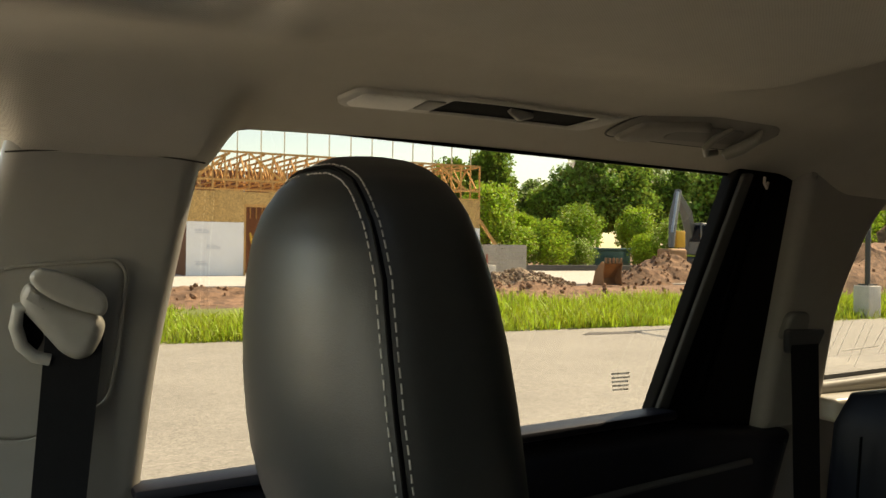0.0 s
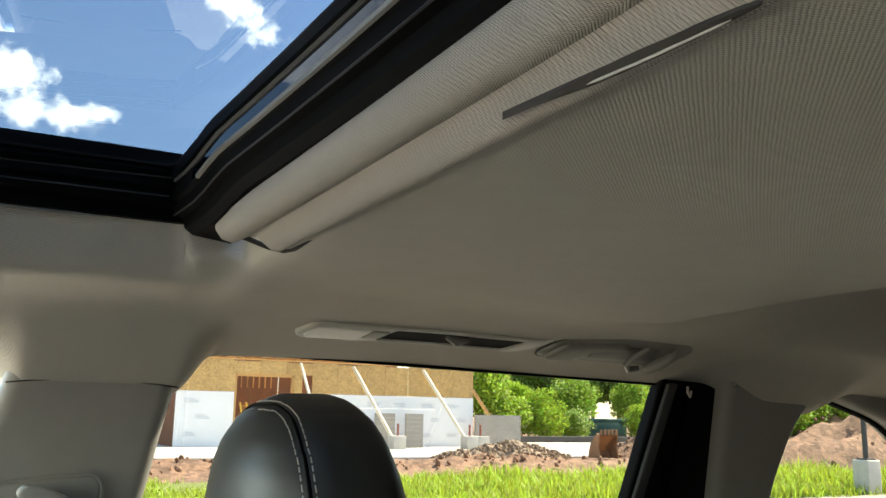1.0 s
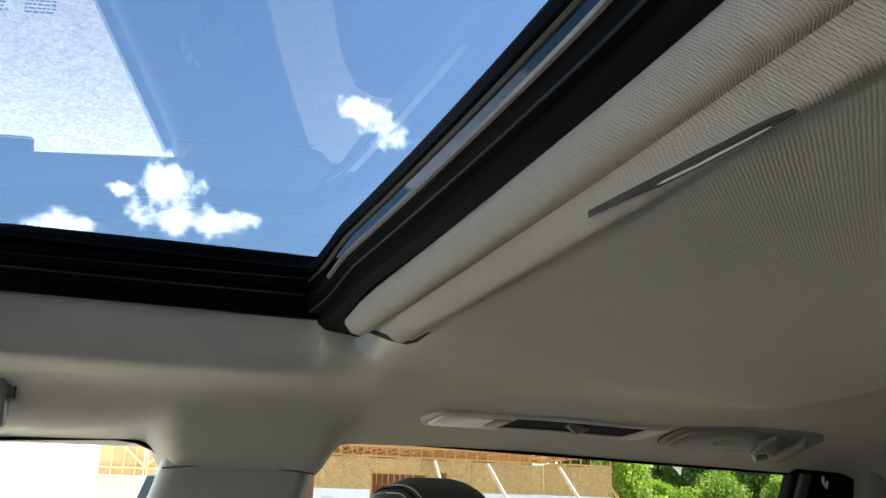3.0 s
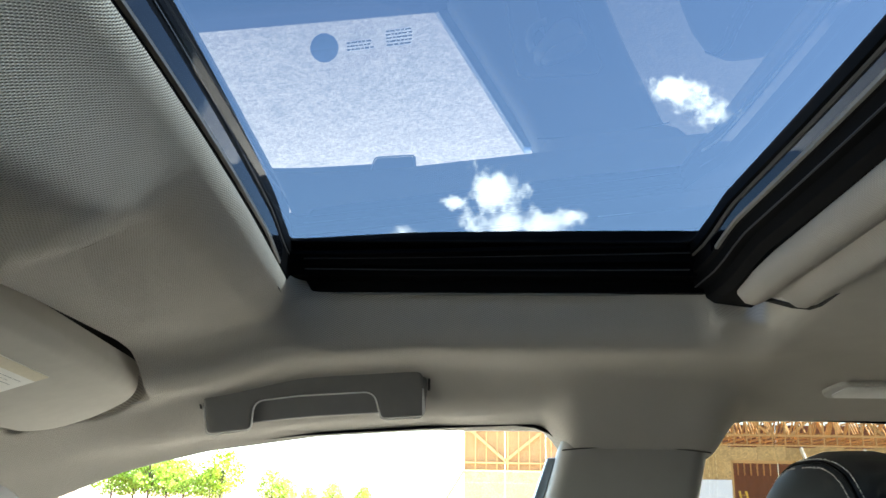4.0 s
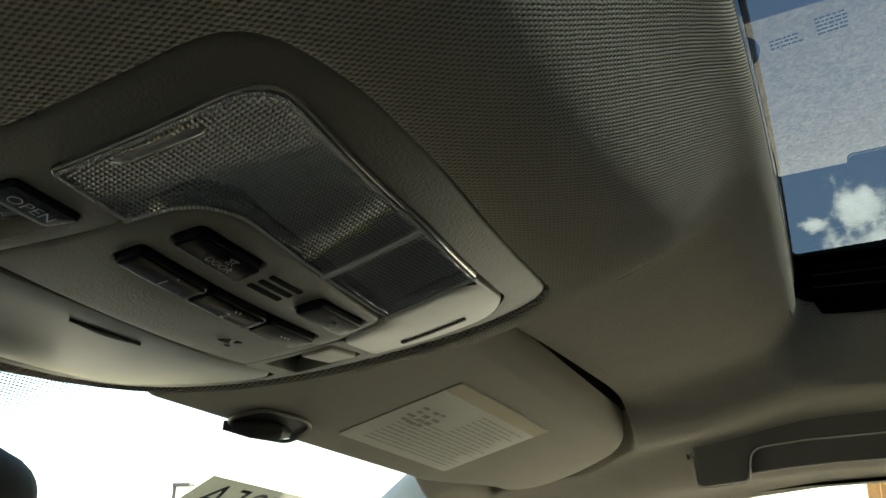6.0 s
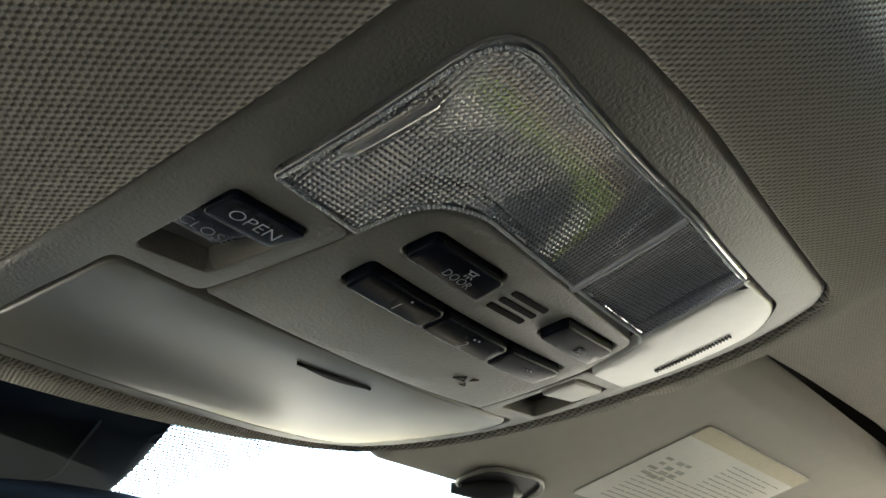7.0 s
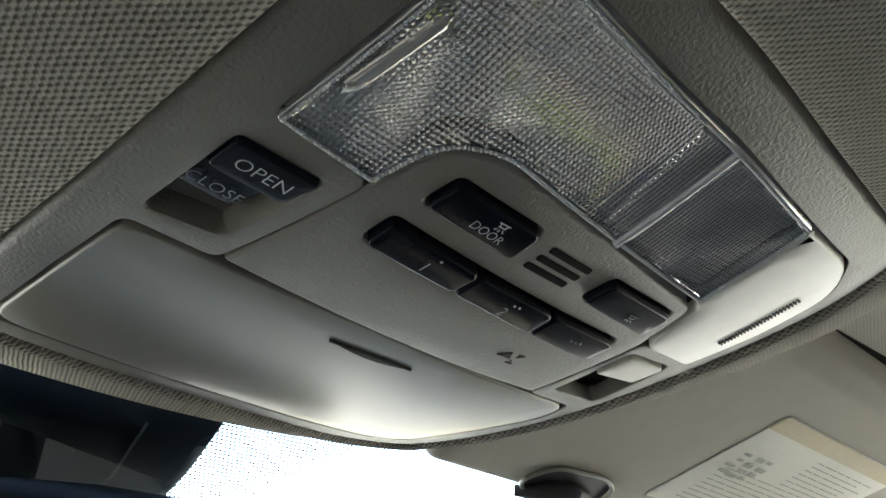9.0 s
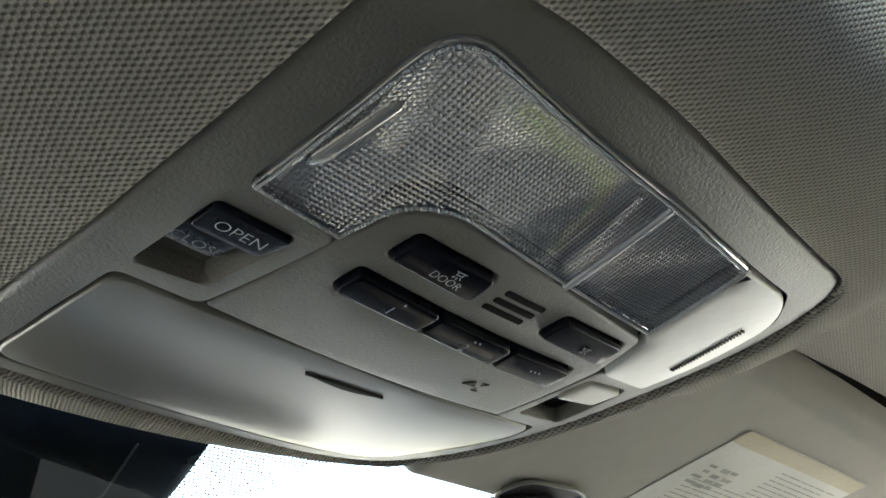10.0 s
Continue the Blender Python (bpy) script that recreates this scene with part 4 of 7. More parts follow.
VISOR = [(-0.138, 0.092), (-0.138, 0.30), (-0.140, 0.500), (-0.153, 0.543), (-0.200, 0.566), (-0.245, 0.566), (-0.270, 0.540), (-0.272, 0.500), (-0.295, 0.420), (-0.297, 0.270), (-0.299, 0.088)]
VIS_CLOTH = material("visor_cloth", (0.50, 0.465, 0.39), rough=0.9, vary=0.06, scale=6, grain=0.35, grain_scale=1500, spec=0.2)
part("body", plate(rounded(VISOR, [0.012, 0.02, 0.03, 0.03, 0.02, 0.02, 0.016, 0.02, 0.03, 0.02, 0.012], 6), step=0.02, r=0.011, depth=0.024, f=vis(0.0), back=True, seg=7), VIS_CLOTH, visor, "cloth-covered visor board")
label = part("warning_label", plate(rounded([(-0.267, 0.243), (-0.174, 0.246), (-0.174, 0.405), (-0.267, 0.404)], 0.003, 3), step=0.05, r=0.0001, depth=0.0003, f=vis(0.0007)), PAPER, visor, "pale printed warning label")
part("label_band", plate(rounded([(-0.1865, 0.2457), (-0.1745, 0.2462), (-0.1745, 0.4045), (-0.1865, 0.4043)], 0.002, 3), step=0.05, r=0.0001, depth=0.0002, f=vis(0.0010)), PAPER_TAN, label, "tan header band")
def strip(bm, x0, x1, y0, y1):
    """A flat bar of print on the label."""
    bm.faces.new([bm.verts.new((x, y, visor_z(x, y) - 0.00125)) for x, y in ((x0, y0), (x0, y1), (x1, y1), (x1, y0))])


prints = bmesh.new()
rng = random.Random(4)
for i in range(16):
    x = -0.193 - 0.0043 * i
    if i < 7:
        spans = [(0.318, 0.398)]
    else:
        spans = [(0.262, 0.398)]
    for a, b in spans:
        y = a
        end = b - rng.random() * 0.022
        while y < end:
            wlen = 0.006 + rng.random() * 0.022
            strip(prints, x - 0.0004, x + 0.0004, y, min(y + wlen, end))
            y += wlen + 0.0016
part("small_print", prints, PRINT, label, "illegible lines of small print")
PICT = material("grey_pictogram", (0.44, 0.43, 0.36), rough=0.8, vary=0.3, scale=150)
for i in range(4):
    for j in range(3):
        x, y = -0.208 - 0.0056 * i - 0.002 * rng.random(), 0.256 + 0.0125 * j + 0.004 * rng.random()
        pict = bmesh.new()
        strip(pict, x - 0.0012 - 0.0012 * rng.random(), x + 0.0012, y, y + 0.006 + 0.005 * rng.random())
        part("pictogram", pict, PICT, label, "faded grey pictogram")
# inner end clip of the visor
clip = thing("visor_clip", "dark plastic visor clip beside the console", "visor clip", (-0.277, 0.165, 1.58))
CUP = rounded([(-0.288, 0.152), (-0.267, 0.160), (-0.2625, 0.200), (-0.270, 0.217), (-0.292, 0.222), (-0.297, 0.184)], 0.010, 6)
part("cup", plate(CUP, step=0.01, r=0.002, depth=0.012, f=vis(0.0008)), HOUSING, clip, "dark oval cup")
part("cup_rim", tube([vis(0.0018)(p.x, p.y, 0) for p in CUP + CUP[:1]], 0.0014, 8), BEIGE, clip, "grey rim")
part("hook", tube([vis(0.001)(-0.296, 0.160, 0), vis(0.005)(-0.284, 0.172, 0), vis(0.006)(-0.278, 0.188, 0), vis(0.001)(-0.283, 0.208, 0)], [0.003, 0.006, 0.0065, 0.003], 10), HOUSING, clip, "dark hook")

# ---- front passenger grab handle ----


def grab(off):
    """Places (x, s) on the sloping cant rail by the handle: s runs down the rail."""
    def f(x, s, h):
        y0, z0 = 0.583, 1.648 + curve(x, ALONG) + 0.004
        way = Vector((0, 0.52, -0.85)).normalized()
        nrm = Vector((0, 0.85, 0.52)).normalized()
        p = Vector((x, y0, z0)) + way * s + nrm * (h - off)
        return p
    return f


handle = thing("assist_handle", "fold-down grey plastic assist handle over the front passenger door", "grab handle", (0.015, 0.60, 1.61))
HPL = material("handle_plastic", (0.19, 0.18, 0.162), rough=0.55, vary=0.06, scale=6, grain=0.25, grain_scale=1300)
U = [(-0.100, -0.003), (0.128, -0.003), (0.130, 0.058), (0.084, 0.058), (0.078, 0.026), (-0.047, 0.026), (-0.053, 0.058), (-0.100, 0.058)]
part("grip", plate(rounded(U, [0.02, 0.02, 0.008, 0.006, 0.012, 0.012, 0.006, 0.008], 6), step=0.012, r=0.004, depth=0.018, f=grab(0.013), seg=5), HPL, handle, "grey U-shaped grip")
part("pocket", plate(rounded([(-0.106, -0.007), (0.134, -0.007), (0.131, 0.054), (-0.101, 0.054)], 0.02, 6), step=0.03, r=0.004, depth=0.010, f=grab(0.0085)), HPL, handle, "recessed grey pocket")
line = rounded(U, [0.02, 0.02, 0.008, 0.006, 0.012, 0.012, 0.006, 0.008], 6)
low_edge = [p for p in dense(line, 0.004) if p.y > 0.024]
low_edge.sort(key=lambda p: p.x)
# pale bead paints the highlight on the grip's rounded lower edge
part("edge_bead", tube([grab(0.0125)(p.x, p.y, 0.0) for p in low_edge], 0.0009, 6), material("handle_highlight", (0.72, 0.70, 0.64), rough=0.3), handle, "pale bead for the highlight on the lower edge")

# dark line painted in for the shadow over the handle's pocket
rim_top = [p for p in dense(rounded([(-0.108, -0.009), (0.136, -0.009), (0.133, 0.056), (-0.103, 0.056)], 0.02, 6), 0.006) if p.y < 0.035]
rim_top.sort(key=lambda p: math.atan2(p.y - 0.05, p.x - 0.013))
part("joint", tube([grab(0.006)(p.x, p.y, 0.0) for p in rim_top], 0.0013, 6), GRIP_DARK, handle, "dark line for the shadow round the pocket")

# ---- rear reading light and coat hook handle over the rear door ----


def cant(off):
    def f(x, s, h):
        y0 = 0.612
        s = s - 0.009 - 0.012 * smooth(0.86, 0.90, x)
        x = 0.269 + (x - 0.269) * 0.968
        p = Vector((x, y0, 1.70 + curve(abs(y0 - MID), CROSS) + curve(x, ALONG)))
        way = Vector((0, 0.91, -0.42)).normalized()
        nrm = Vector((0, 0.42, 0.91)).normalized()
        return p + way * s + nrm * (h - off)
    return f


light = thing("reading_light", "slim grey rear reading light with a pale lens and dark tray", "reading light", (0.7, 0.64, 1.63))
part("bezel", plate(rounded([(0.552, 0.022), (0.570, 0.0), (0.880, 0.0), (0.838, 0.030), (0.560, 0.030)], [0.012, 0.012, 0.004, 0.01, 0.012], 6), [rounded([(0.668, 0.004), (0.845, 0.004), (0.818, 0.026), (0.650, 0.026)], 0.004, 4)], step=0.012, r=0.002, depth=0.012, f=cant(0.0045)), CREAM, light, "grey plastic bezel")
part("lens", plate(rounded([(0.562, 0.022), (0.575, 0.005), (0.640, 0.004), (0.626, 0.026), (0.566, 0.027)], 0.006, 5), step=0.012, r=0.0015, depth=0.004, f=cant(0.0060)), PRESS, light, "pale lens")
part("switch", plate(rounded([(0.640, 0.006), (0.662, 0.006), (0.650, 0.022), (0.630, 0.022)], 0.003, 4), step=0.01, r=0.0012, depth=0.004, f=cant(0.0060)), SATIN, light, "small press switch")
part("tray", plate(rounded([(0.664, 0.002), (0.848, 0.002), (0.820, 0.028), (0.646, 0.028)], 0.004, 4), step=0.03, r=0.001, depth=0.002, f=cant(0.0022)), BLACK, light, "dark recessed tray")
part("tray_rib", tube([cant(0.003)(0.735, 0.010, 0), cant(0.006)(0.748, 0.013, 0), cant(0.003)(0.765, 0.014, 0)], [0.003, 0.006, 0.003], 10), HPL, light, "small rib")

HOOK_PL = material("lining_grey_plastic", (0.27, 0.25, 0.215), rough=0.55, vary=0.06, scale=6, grain=0.25, grain_scale=1300)
hook = thing("coat_hook_handle", "recessed grey assist handle with a coat hook over the rear door", "grab handle", (1.0, 0.64, 1.63))
HOOK_BASE = [(0.868, 0.034), (0.884, 0.004), (0.985, -0.020), (1.085, -0.018), (1.103, 0.002), (1.085, 0.046), (0.892, 0.048)]
part("base", plate(rounded(HOOK_BASE, 0.016, 6), step=0.015, r=0.006, depth=0.014, f=cant(0.0045)), HOOK_PL, hook, "grey recessed base")
part("grip", plate(rounded([(0.882, 0.036), (0.897, 0.010), (0.985, -0.006), (1.000, 0.010), (0.945, 0.016), (0.930, 0.044), (0.890, 0.046)], 0.012, 6), step=0.012, r=0.005, depth=0.012, f=cant(0.0095)), HOOK_PL, hook, "curved grip end")
part("recess", plate(rounded([(0.950, 0.014), (0.975, 0.004), (1.046, 0.002), (1.050, 0.030), (0.945, 0.036)], 0.008, 5), step=0.02, r=0.001, depth=0.002, f=cant(0.0058)), HPL, hook, "shaded recess behind the grip")
rim_line = dense(rounded(HOOK_BASE, 0.016, 6), 0.006)
part("joint", tube([cant(0.0012)(p.x, p.y, 0) for p in rim_line + rim_line[:1]], 0.0011, 6), GRIP_DARK, hook, "dark joint round the base")
part("hook", tube([cant(0.006)(1.022, 0.000, 0), cant(0.011)(1.006, 0.014, 0), cant(0.014)(1.004, 0.030, 0), cant(0.015)(1.014, 0.040, 0), cant(0.014)(1.028, 0.036, 0)], [0.003, 0.0042, 0.0042, 0.0042, 0.0036], 12), SATIN, hook, "pale coat hook")
part("hook_knob", tube([cant(0.004)(1.066, -0.004, 0), cant(0.012)(1.062, 0.004, 0), cant(0.014)(1.054, 0.022, 0), cant(0.012)(1.048, 0.040, 0), cant(0.008)(1.047, 0.044, 0)], [0.002, 0.0065, 0.0075, 0.0070, 0.003], 14), SATIN, hook, "rounded peg")

# ---- side walls: pillars, doors, glass; built for the passenger's side and mirrored for the driver's ----
DOOR = material("dark_door_trim", (0.013, 0.013, 0.019), rough=0.5, spec=0.3, vary=0.15, scale=6, grain=0.3, grain_scale=900)
APIL = material("a_pillar_plastic", (0.26, 0.262, 0.245), rough=0.5, vary=0.05, scale=5, grain=0.25, grain_scale=1200)
CHARCOAL = material("charcoal_trim", (0.030, 0.029, 0.027), rough=0.8, vary=0.1, scale=8, grain=0.3, grain_scale=700)
STRIP = material("grey_seal_strip", (0.075, 0.075, 0.072), rough=0.6, vary=0.1, scale=20)


def side_wall(sign):
    tag = "passenger's" if sign > 0 else "driver's"
    # B-pillar
    b = thing("b_pillar", "grey-beige plastic B-pillar trim between the doors", "pillar trim", (0.35, side_y(1.4) if sign > 0 else 2 * MID - side_y(1.4), 1.4), "", "structure")
    part("upper_trim", plate(rounded([(0.282, 1.600), (0.442, 1.600), (0.432, 1.552), (0.408, 1.389), (0.396, 1.20), (0.150, 1.20), (0.262, 1.526)], [0.02, 0.02, 0.03, 0.05, 0.01, 0.01, 0.02], 5), step=0.03, r=0.018, depth=0.045, f=side(0.040, sign), seg=6), PILLAR, b, "smooth upper pillar trim")
    part("trim_joint", tube([side(0.0405, sign)(x, 1.5715 - 0.004 * ((x - 0.355) / 0.07) ** 2, 0) for x in np.linspace(0.276, 0.436, 9)], 0.0008, 6), GRIP_DARK, b, "dark joint under the lining")
    part("lower_trim", plate(rounded([(0.150, 1.195), (0.400, 1.195), (0.42, 0.55), (0.22, 0.55)], 0.01, 4), step=0.06, r=0.015, depth=0.05, f=side(0.045, sign)), PILLAR, b, "lower pillar trim")
    # C-pillar
    c = thing("c_pillar", "grey-beige plastic C-pillar trim beside the cargo window", "pillar trim", (1.33, side_y(1.4) if sign > 0 else 2 * MID - side_y(1.4), 1.4), "", "structure")
    part("upper_trim", plate(rounded([(1.192, 1.605), (1.410, 1.605), (1.350, 1.545), (1.322, 1.43), (1.340, 1.310), (1.352, 1.245), (1.232, 1.240), (1.223, 1.30)], [0.006, 0.004, 0.04, 0.05, 0.03, 0.01, 0.01, 0.02], 5), step=0.03, r=0.016, depth=0.05, f=side(0.045, sign), seg=6), PILLAR, c, "smooth upper pillar trim")
    # rear door frame: black sash, sealing strip and sill
    d = thing("rear_door", "black-trimmed rear door with privacy glass", "car door", (0.8, side_y(1.2) if sign > 0 else 2 * MID - side_y(1.2), 1.2))
    part("sash", plate(rounded([(1.098, 1.63), (1.215, 1.63), (1.240, 1.28), (1.244, 1.20), (1.020, 1.20), (1.043, 1.278)], 0.008, 4), step=0.04, r=0.006, depth=0.021, f=side(0.020, sign)), BLACK, d, "black window sash")
    part("seal_strip", plate(rounded([(1.101, 1.592), (1.119, 1.592), (1.066, 1.283), (1.047, 1.283)], 0.004, 4), step=0.05, r=0.003, depth=0.01, f=side(0.026, sign)), STRIP, d, "grey rubber seal strip")
    part("sash_channel", plate(rounded([(1.128, 1.575), (1.143, 1.575), (1.125, 1.29), (1.108, 1.29)], 0.004, 4), step=0.05, r=0.003, depth=0.01, f=side(0.028, sign)), RUBBER, d, "black channel")
    part("striker_loop", tube([side(0.03, sign)(1.132, 1.588, 0), side(0.034, sign)(1.130, 1.580, 0), side(0.034, sign)(1.136, 1.574, 0), side(0.03, sign)(1.140, 1.582, 0)], 0.0018, 8), PALE, d, "small grey clip")
    part("sill_seal", plate(rounded([(0.36, 1.249), (0.36, 1.228), (1.06, 1.256), (1.06, 1.281)], 0.003, 3), step=0.05, r=0.003, depth=0.02, f=side(0.022, sign)), GLOSS, d, "glossy black sill seal")
    part("door_card", plate(rounded([(0.41, 1.236), (0.41, 0.55), (1.30, 0.55), (1.29, 1.24), (1.06, 1.262)], 0.01, 4), step=0.06, r=0.02, depth=0.05, f=side(0.055, sign), seg=5), DOOR, d, "dark padded door card")
    part("card_moulding", tube([side(0.065, sign)(0.80, 1.170, 0), side(0.070, sign)(0.95, 1.185, 0), side(0.065, sign)(1.20, 1.205, 0)], 0.005, 8), STRIP, d, "thin grey moulding")
    part("sill_ledge", box((0.39, 0, -0.006), (1.06, 0.04, 0.006), Matrix.Translation((0, (side_y(1.25) - 0.062) if sign > 0 else 2 * MID - side_y(1.25) + 0.022, 1.238)) @ pose(0, 0, 0, 0, -2.3, 0), 0.004), DOOR, d, "navy sill ledge")
    g = part("window", sheet_of(((0.36, 1.22), (1.14, 1.24), (1.14, 1.62), (0.36, 1.62)), side(0.0, sign)), GLASS_PRIVACY, d, "tinted window pane")
    if sign > 0:
        bm = bmesh.new()
        rr = random.Random(2)
        for i in range(5):
            x0, z = 0.978 + 0.002 * i, 1.3335 - 0.0055 * i
            x = x0
            while x < x0 + 0.026:
                w = 0.002 + rr.random() * 0.005
                add_box(bm, (x, side_y(z) - 0.0012, z - 0.0012), (x + w, side_y(z) - 0.0006, z + 0.0012))
                x += w + 0.0012
        part("etched_marks", bm, ETCH, g, "small illegible etched marks")
    # cargo window
    q = thing("cargo_window", "small cargo window with rounded corners and thin wires", "window", (1.55, side_y(1.45) if sign > 0 else 2 * MID - side_y(1.45), 1.45), "", "structure")
    qo = rounded([(1.341, 1.302), (1.312, 1.435), (1.335, 1.548), (1.405, 1.588), (1.58, 1.545), (1.70, 1.47), (1.74, 1.315)], [0.02, 0.06, 0.05, 0.05, 0.05, 0.05, 0.02], 6)
    part("d_pillar", plate(rounded([(1.24, 1.605), (2.1, 1.605), (2.1, 0.6), (1.24, 0.6)], 0.01), [qo], step=0.05, r=0.01, depth=0.04, hole_r=0.012, f=side(0.030, sign)), PILLAR, q, "grey-beige rear quarter trim")
    part("edge_seal", tube([side(0.004, sign)(p.x, p.y, 0) for p in qo + qo[:1]], 0.006, 6), RUBBER, q, "black rubber edge")
    gq = part("pane", sheet_of(((1.27, 1.26), (1.80, 1.26), (1.80, 1.60), (1.27, 1.60)), side(0.0, sign)), GLASS_PRIVACY, q, "tinted window pane")
    if sign > 0:
        for i in range(7):
            x = 1.352 + 0.024 * i + (0.006 if i % 2 else 0)
            z0, z1 = 1.318 + 0.010 * ((i * 3) % 4), 1.40 - 0.004 * i
            part("aerial_wire", tube([side(0.002)(x, z0, 0), side(0.002)(x + 0.014, z1, 0)], 0.0003, 4), ETCH, gq, "thin wire")
        part("aerial_wire", tube([side(0.002)(1.41, 1.345, 0), side(0.002)(1.49, 1.350, 0)], 0.0005, 4), ETCH, gq, "thin wire")
    # front door: glass, frame and card
    f = thing("front_door", "front door with clear glass and dark lower trim", "car door", (-0.2, side_y(1.2) if sign > 0 else 2 * MID - side_y(1.2), 1.2))
    gf = part("window", sheet_of(((-1.0, 1.15), (0.30, 1.22), (0.30, 1.62), (-0.35, 1.60), (-1.0, 1.25)), side(0.0, sign)), GLASS_CLEAR, f, "front side window pane")
    if sign > 0:
        bm = bmesh.new()
        bmesh.ops.create_circle(bm, cap_ends=True, segments=32, radius=0.020)
        dz = -0.3 / math.hypot(1, 0.3)
        bmesh.ops.transform(bm, matrix=Matrix.Translation((0.010, side_y(1.348) - 0.001, 1.348)) @ pose(0, 0, 0, 90 - 16.7, 0, 0), verts=bm.verts)
        part("round_sticker", bm, material("blue_sticker", (0.10, 0.16, 0.28), rough=0.6), gf, "round blue sticker")
        bm = bmesh.new()
        rr = random.Random(7)
        for x0, rows in ((0.042, 3), (0.098, 5)):
            for i in range(rows):
                z, x = 1.358 - 0.0065 * i, x0
                while x < x0 + 0.034:
                    w = 0.003 + rr.random() * 0.006
                    add_box(bm, (x, side_y(z) - 0.0012, z - 0.0013), (x + w, side_y(z) - 0.0006, z + 0.0013))
                    x += w + 0.0015
        part("etched_marks", bm, ETCH, gf, "small illegible etched marks")
    part("door_card", plate(rounded([(-0.95, 1.25), (-0.95, 0.5), (0.25, 0.5), (0.25, 1.315)], 0.01, 4), step=0.08, r=0.02, depth=0.05, f=side(0.055, sign)), DOOR, f, "dark padded door card")
    edge = [(0.250, 1.46), (0.276, 1.545), (0.279, 1.562), (0.276, 1.574), (0.266, 1.584), (0.248, 1.591), (0.225, 1.5935), (0.134, 1.589), (-0.018, 1.579), (-0.13, 1.566), (-0.231, 1.542), (-0.326, 1.511), (-0.45, 1.46), (-0.75, 1.30), (-0.92, 1.20)]
    part("frame_seal", tube([side(0.006, sign)(x, z + 0.003, 0) for x, z in edge], 0.0025, 8), RUBBER, f, "black window seal")
    part("sash_strip", plate(rounded([(0.135, 1.20), (0.161, 1.20), (0.272, 1.560), (0.262, 1.560)], 0.003, 3), step=0.05, r=0.002, depth=0.02, f=side(0.008, sign)), material("bright_sash", (0.35, 0.42, 0.48), rough=0.25, metal=0.5), f, "bluish bright sash strip")
    edge2 = [(0.432, 1.535), (0.438, 1.572), (0.452, 1.592), (0.475, 1.600), (0.7, 1.594), (1.0, 1.586), (1.11, 1.583)]
    part("frame_seal", tube([side(0.004, sign)(x, z + 0.0085, 0) for x, z in edge2], 0.003, 8), RUBBER, d, "black window seal")
    # A-pillar
    a = bmesh.new()
    rings = []
    for i in range(-1, 15):
        t = max(i, 0) / 14
        te = 0.06 + 0.94 * t
        w = Vector((-0.385 - 0.62 * t, 0.600 + 0.16 * t, 1.598 - 0.40 * t))
        e = Vector((-0.300 - 0.58 * te, 0.712 + 0.09 * te, 1.523 - 0.35 * te))
        out = Vector((0, 0.7, 0.6))
        row = []
        for k in range(9):
            s = k / 8
            p = w.lerp(e, s) + Vector((0.010, -0.030, -0.012)) * math.sin(math.pi * s)
            row.append(p)
        row = [w + Vector((-0.015, 0.03, 0.02))] + row + [e + Vector((-0.01, 0.035, 0.0))]
        if i < 0:
            row = [p + Vector((0.030, 0.014, 0.018)) for p in row]
        rings.append([a.verts.new((p.x, p.y if sign > 0 else 2 * MID - p.y, p.z)) for p in row])
    for p, r in zip(rings, rings[1:]):
        for k in range(len(p) - 1):
            a.faces.new((p[k], p[k + 1], r[k + 1], r[k]))
    ap = structure("a_pillar", a, APIL, "pale grey textured plastic A-pillar trim", "pillar trim", 60)
    part("trim_joint", tube([Vector((x, y, roof_z(x, y) + 0.005)) for x, y in ((-0.3435, 0.53), (-0.3495, 0.60), (-0.3515, 0.655), (-0.3455, 0.690), (-0.3415, 0.722))], 0.0022, 6), GAP, ap, "dark joint between pillar trim and lining")
    if sign > 0:
        at = Vector((-0.400, 0.602, 1.5275))
        rt, up = Vector((0.60, 0.11, 0.0)), Vector((0.25, 0.1, 0.6))
        for txt, dz, sz in (("SRS", 0.006, 0.010), ("AIRBAG", -0.006, 0.010)):
            words(txt, sz, at + up.normalized() * dz, Vector((1, 0.30, 0.0)), Vector((0.2, -0.3, 0.9)), material("moulded_lettering", (0.20, 0.205, 0.20), rough=0.6), ap, lift=0.002)


side_wall(1)
# unseen wall added to hold back light from the driver's side
DRIVER_WINDOW = rounded([(0.16, 1.20), (0.262, 1.575), (0.245, 1.590), (-0.018, 1.577), (-0.231, 1.540), (-0.45, 1.458), (-0.80, 1.27), (-0.80, 1.20)], [0.02, 0.03, 0.02, 0.05, 0.05, 0.05, 0.03, 0.02])
driver_wall = structure("driver_side_wall", plate(rounded([(-1.35, 0.38), (2.15, 0.38), (2.15, 1.66), (-0.28, 1.66), (-1.35, 1.14)], 0.02), [DRIVER_WINDOW], step=0.12, r=0.01, depth=0.05, f=side(0.03, -1)), CHARCOAL, "unseen plain charcoal wall that blocks light from the driver's side, with a window", "side trim")
# this pane is dimmed as if the driver's body blocked it
part("window", sheet_of(((-0.95, 1.15), (0.30, 1.15), (0.30, 1.62), (-0.25, 1.62), (-0.95, 1.25)), side(0.0, -1)), GLASS_DRIVER, driver_wall, "front side window pane")

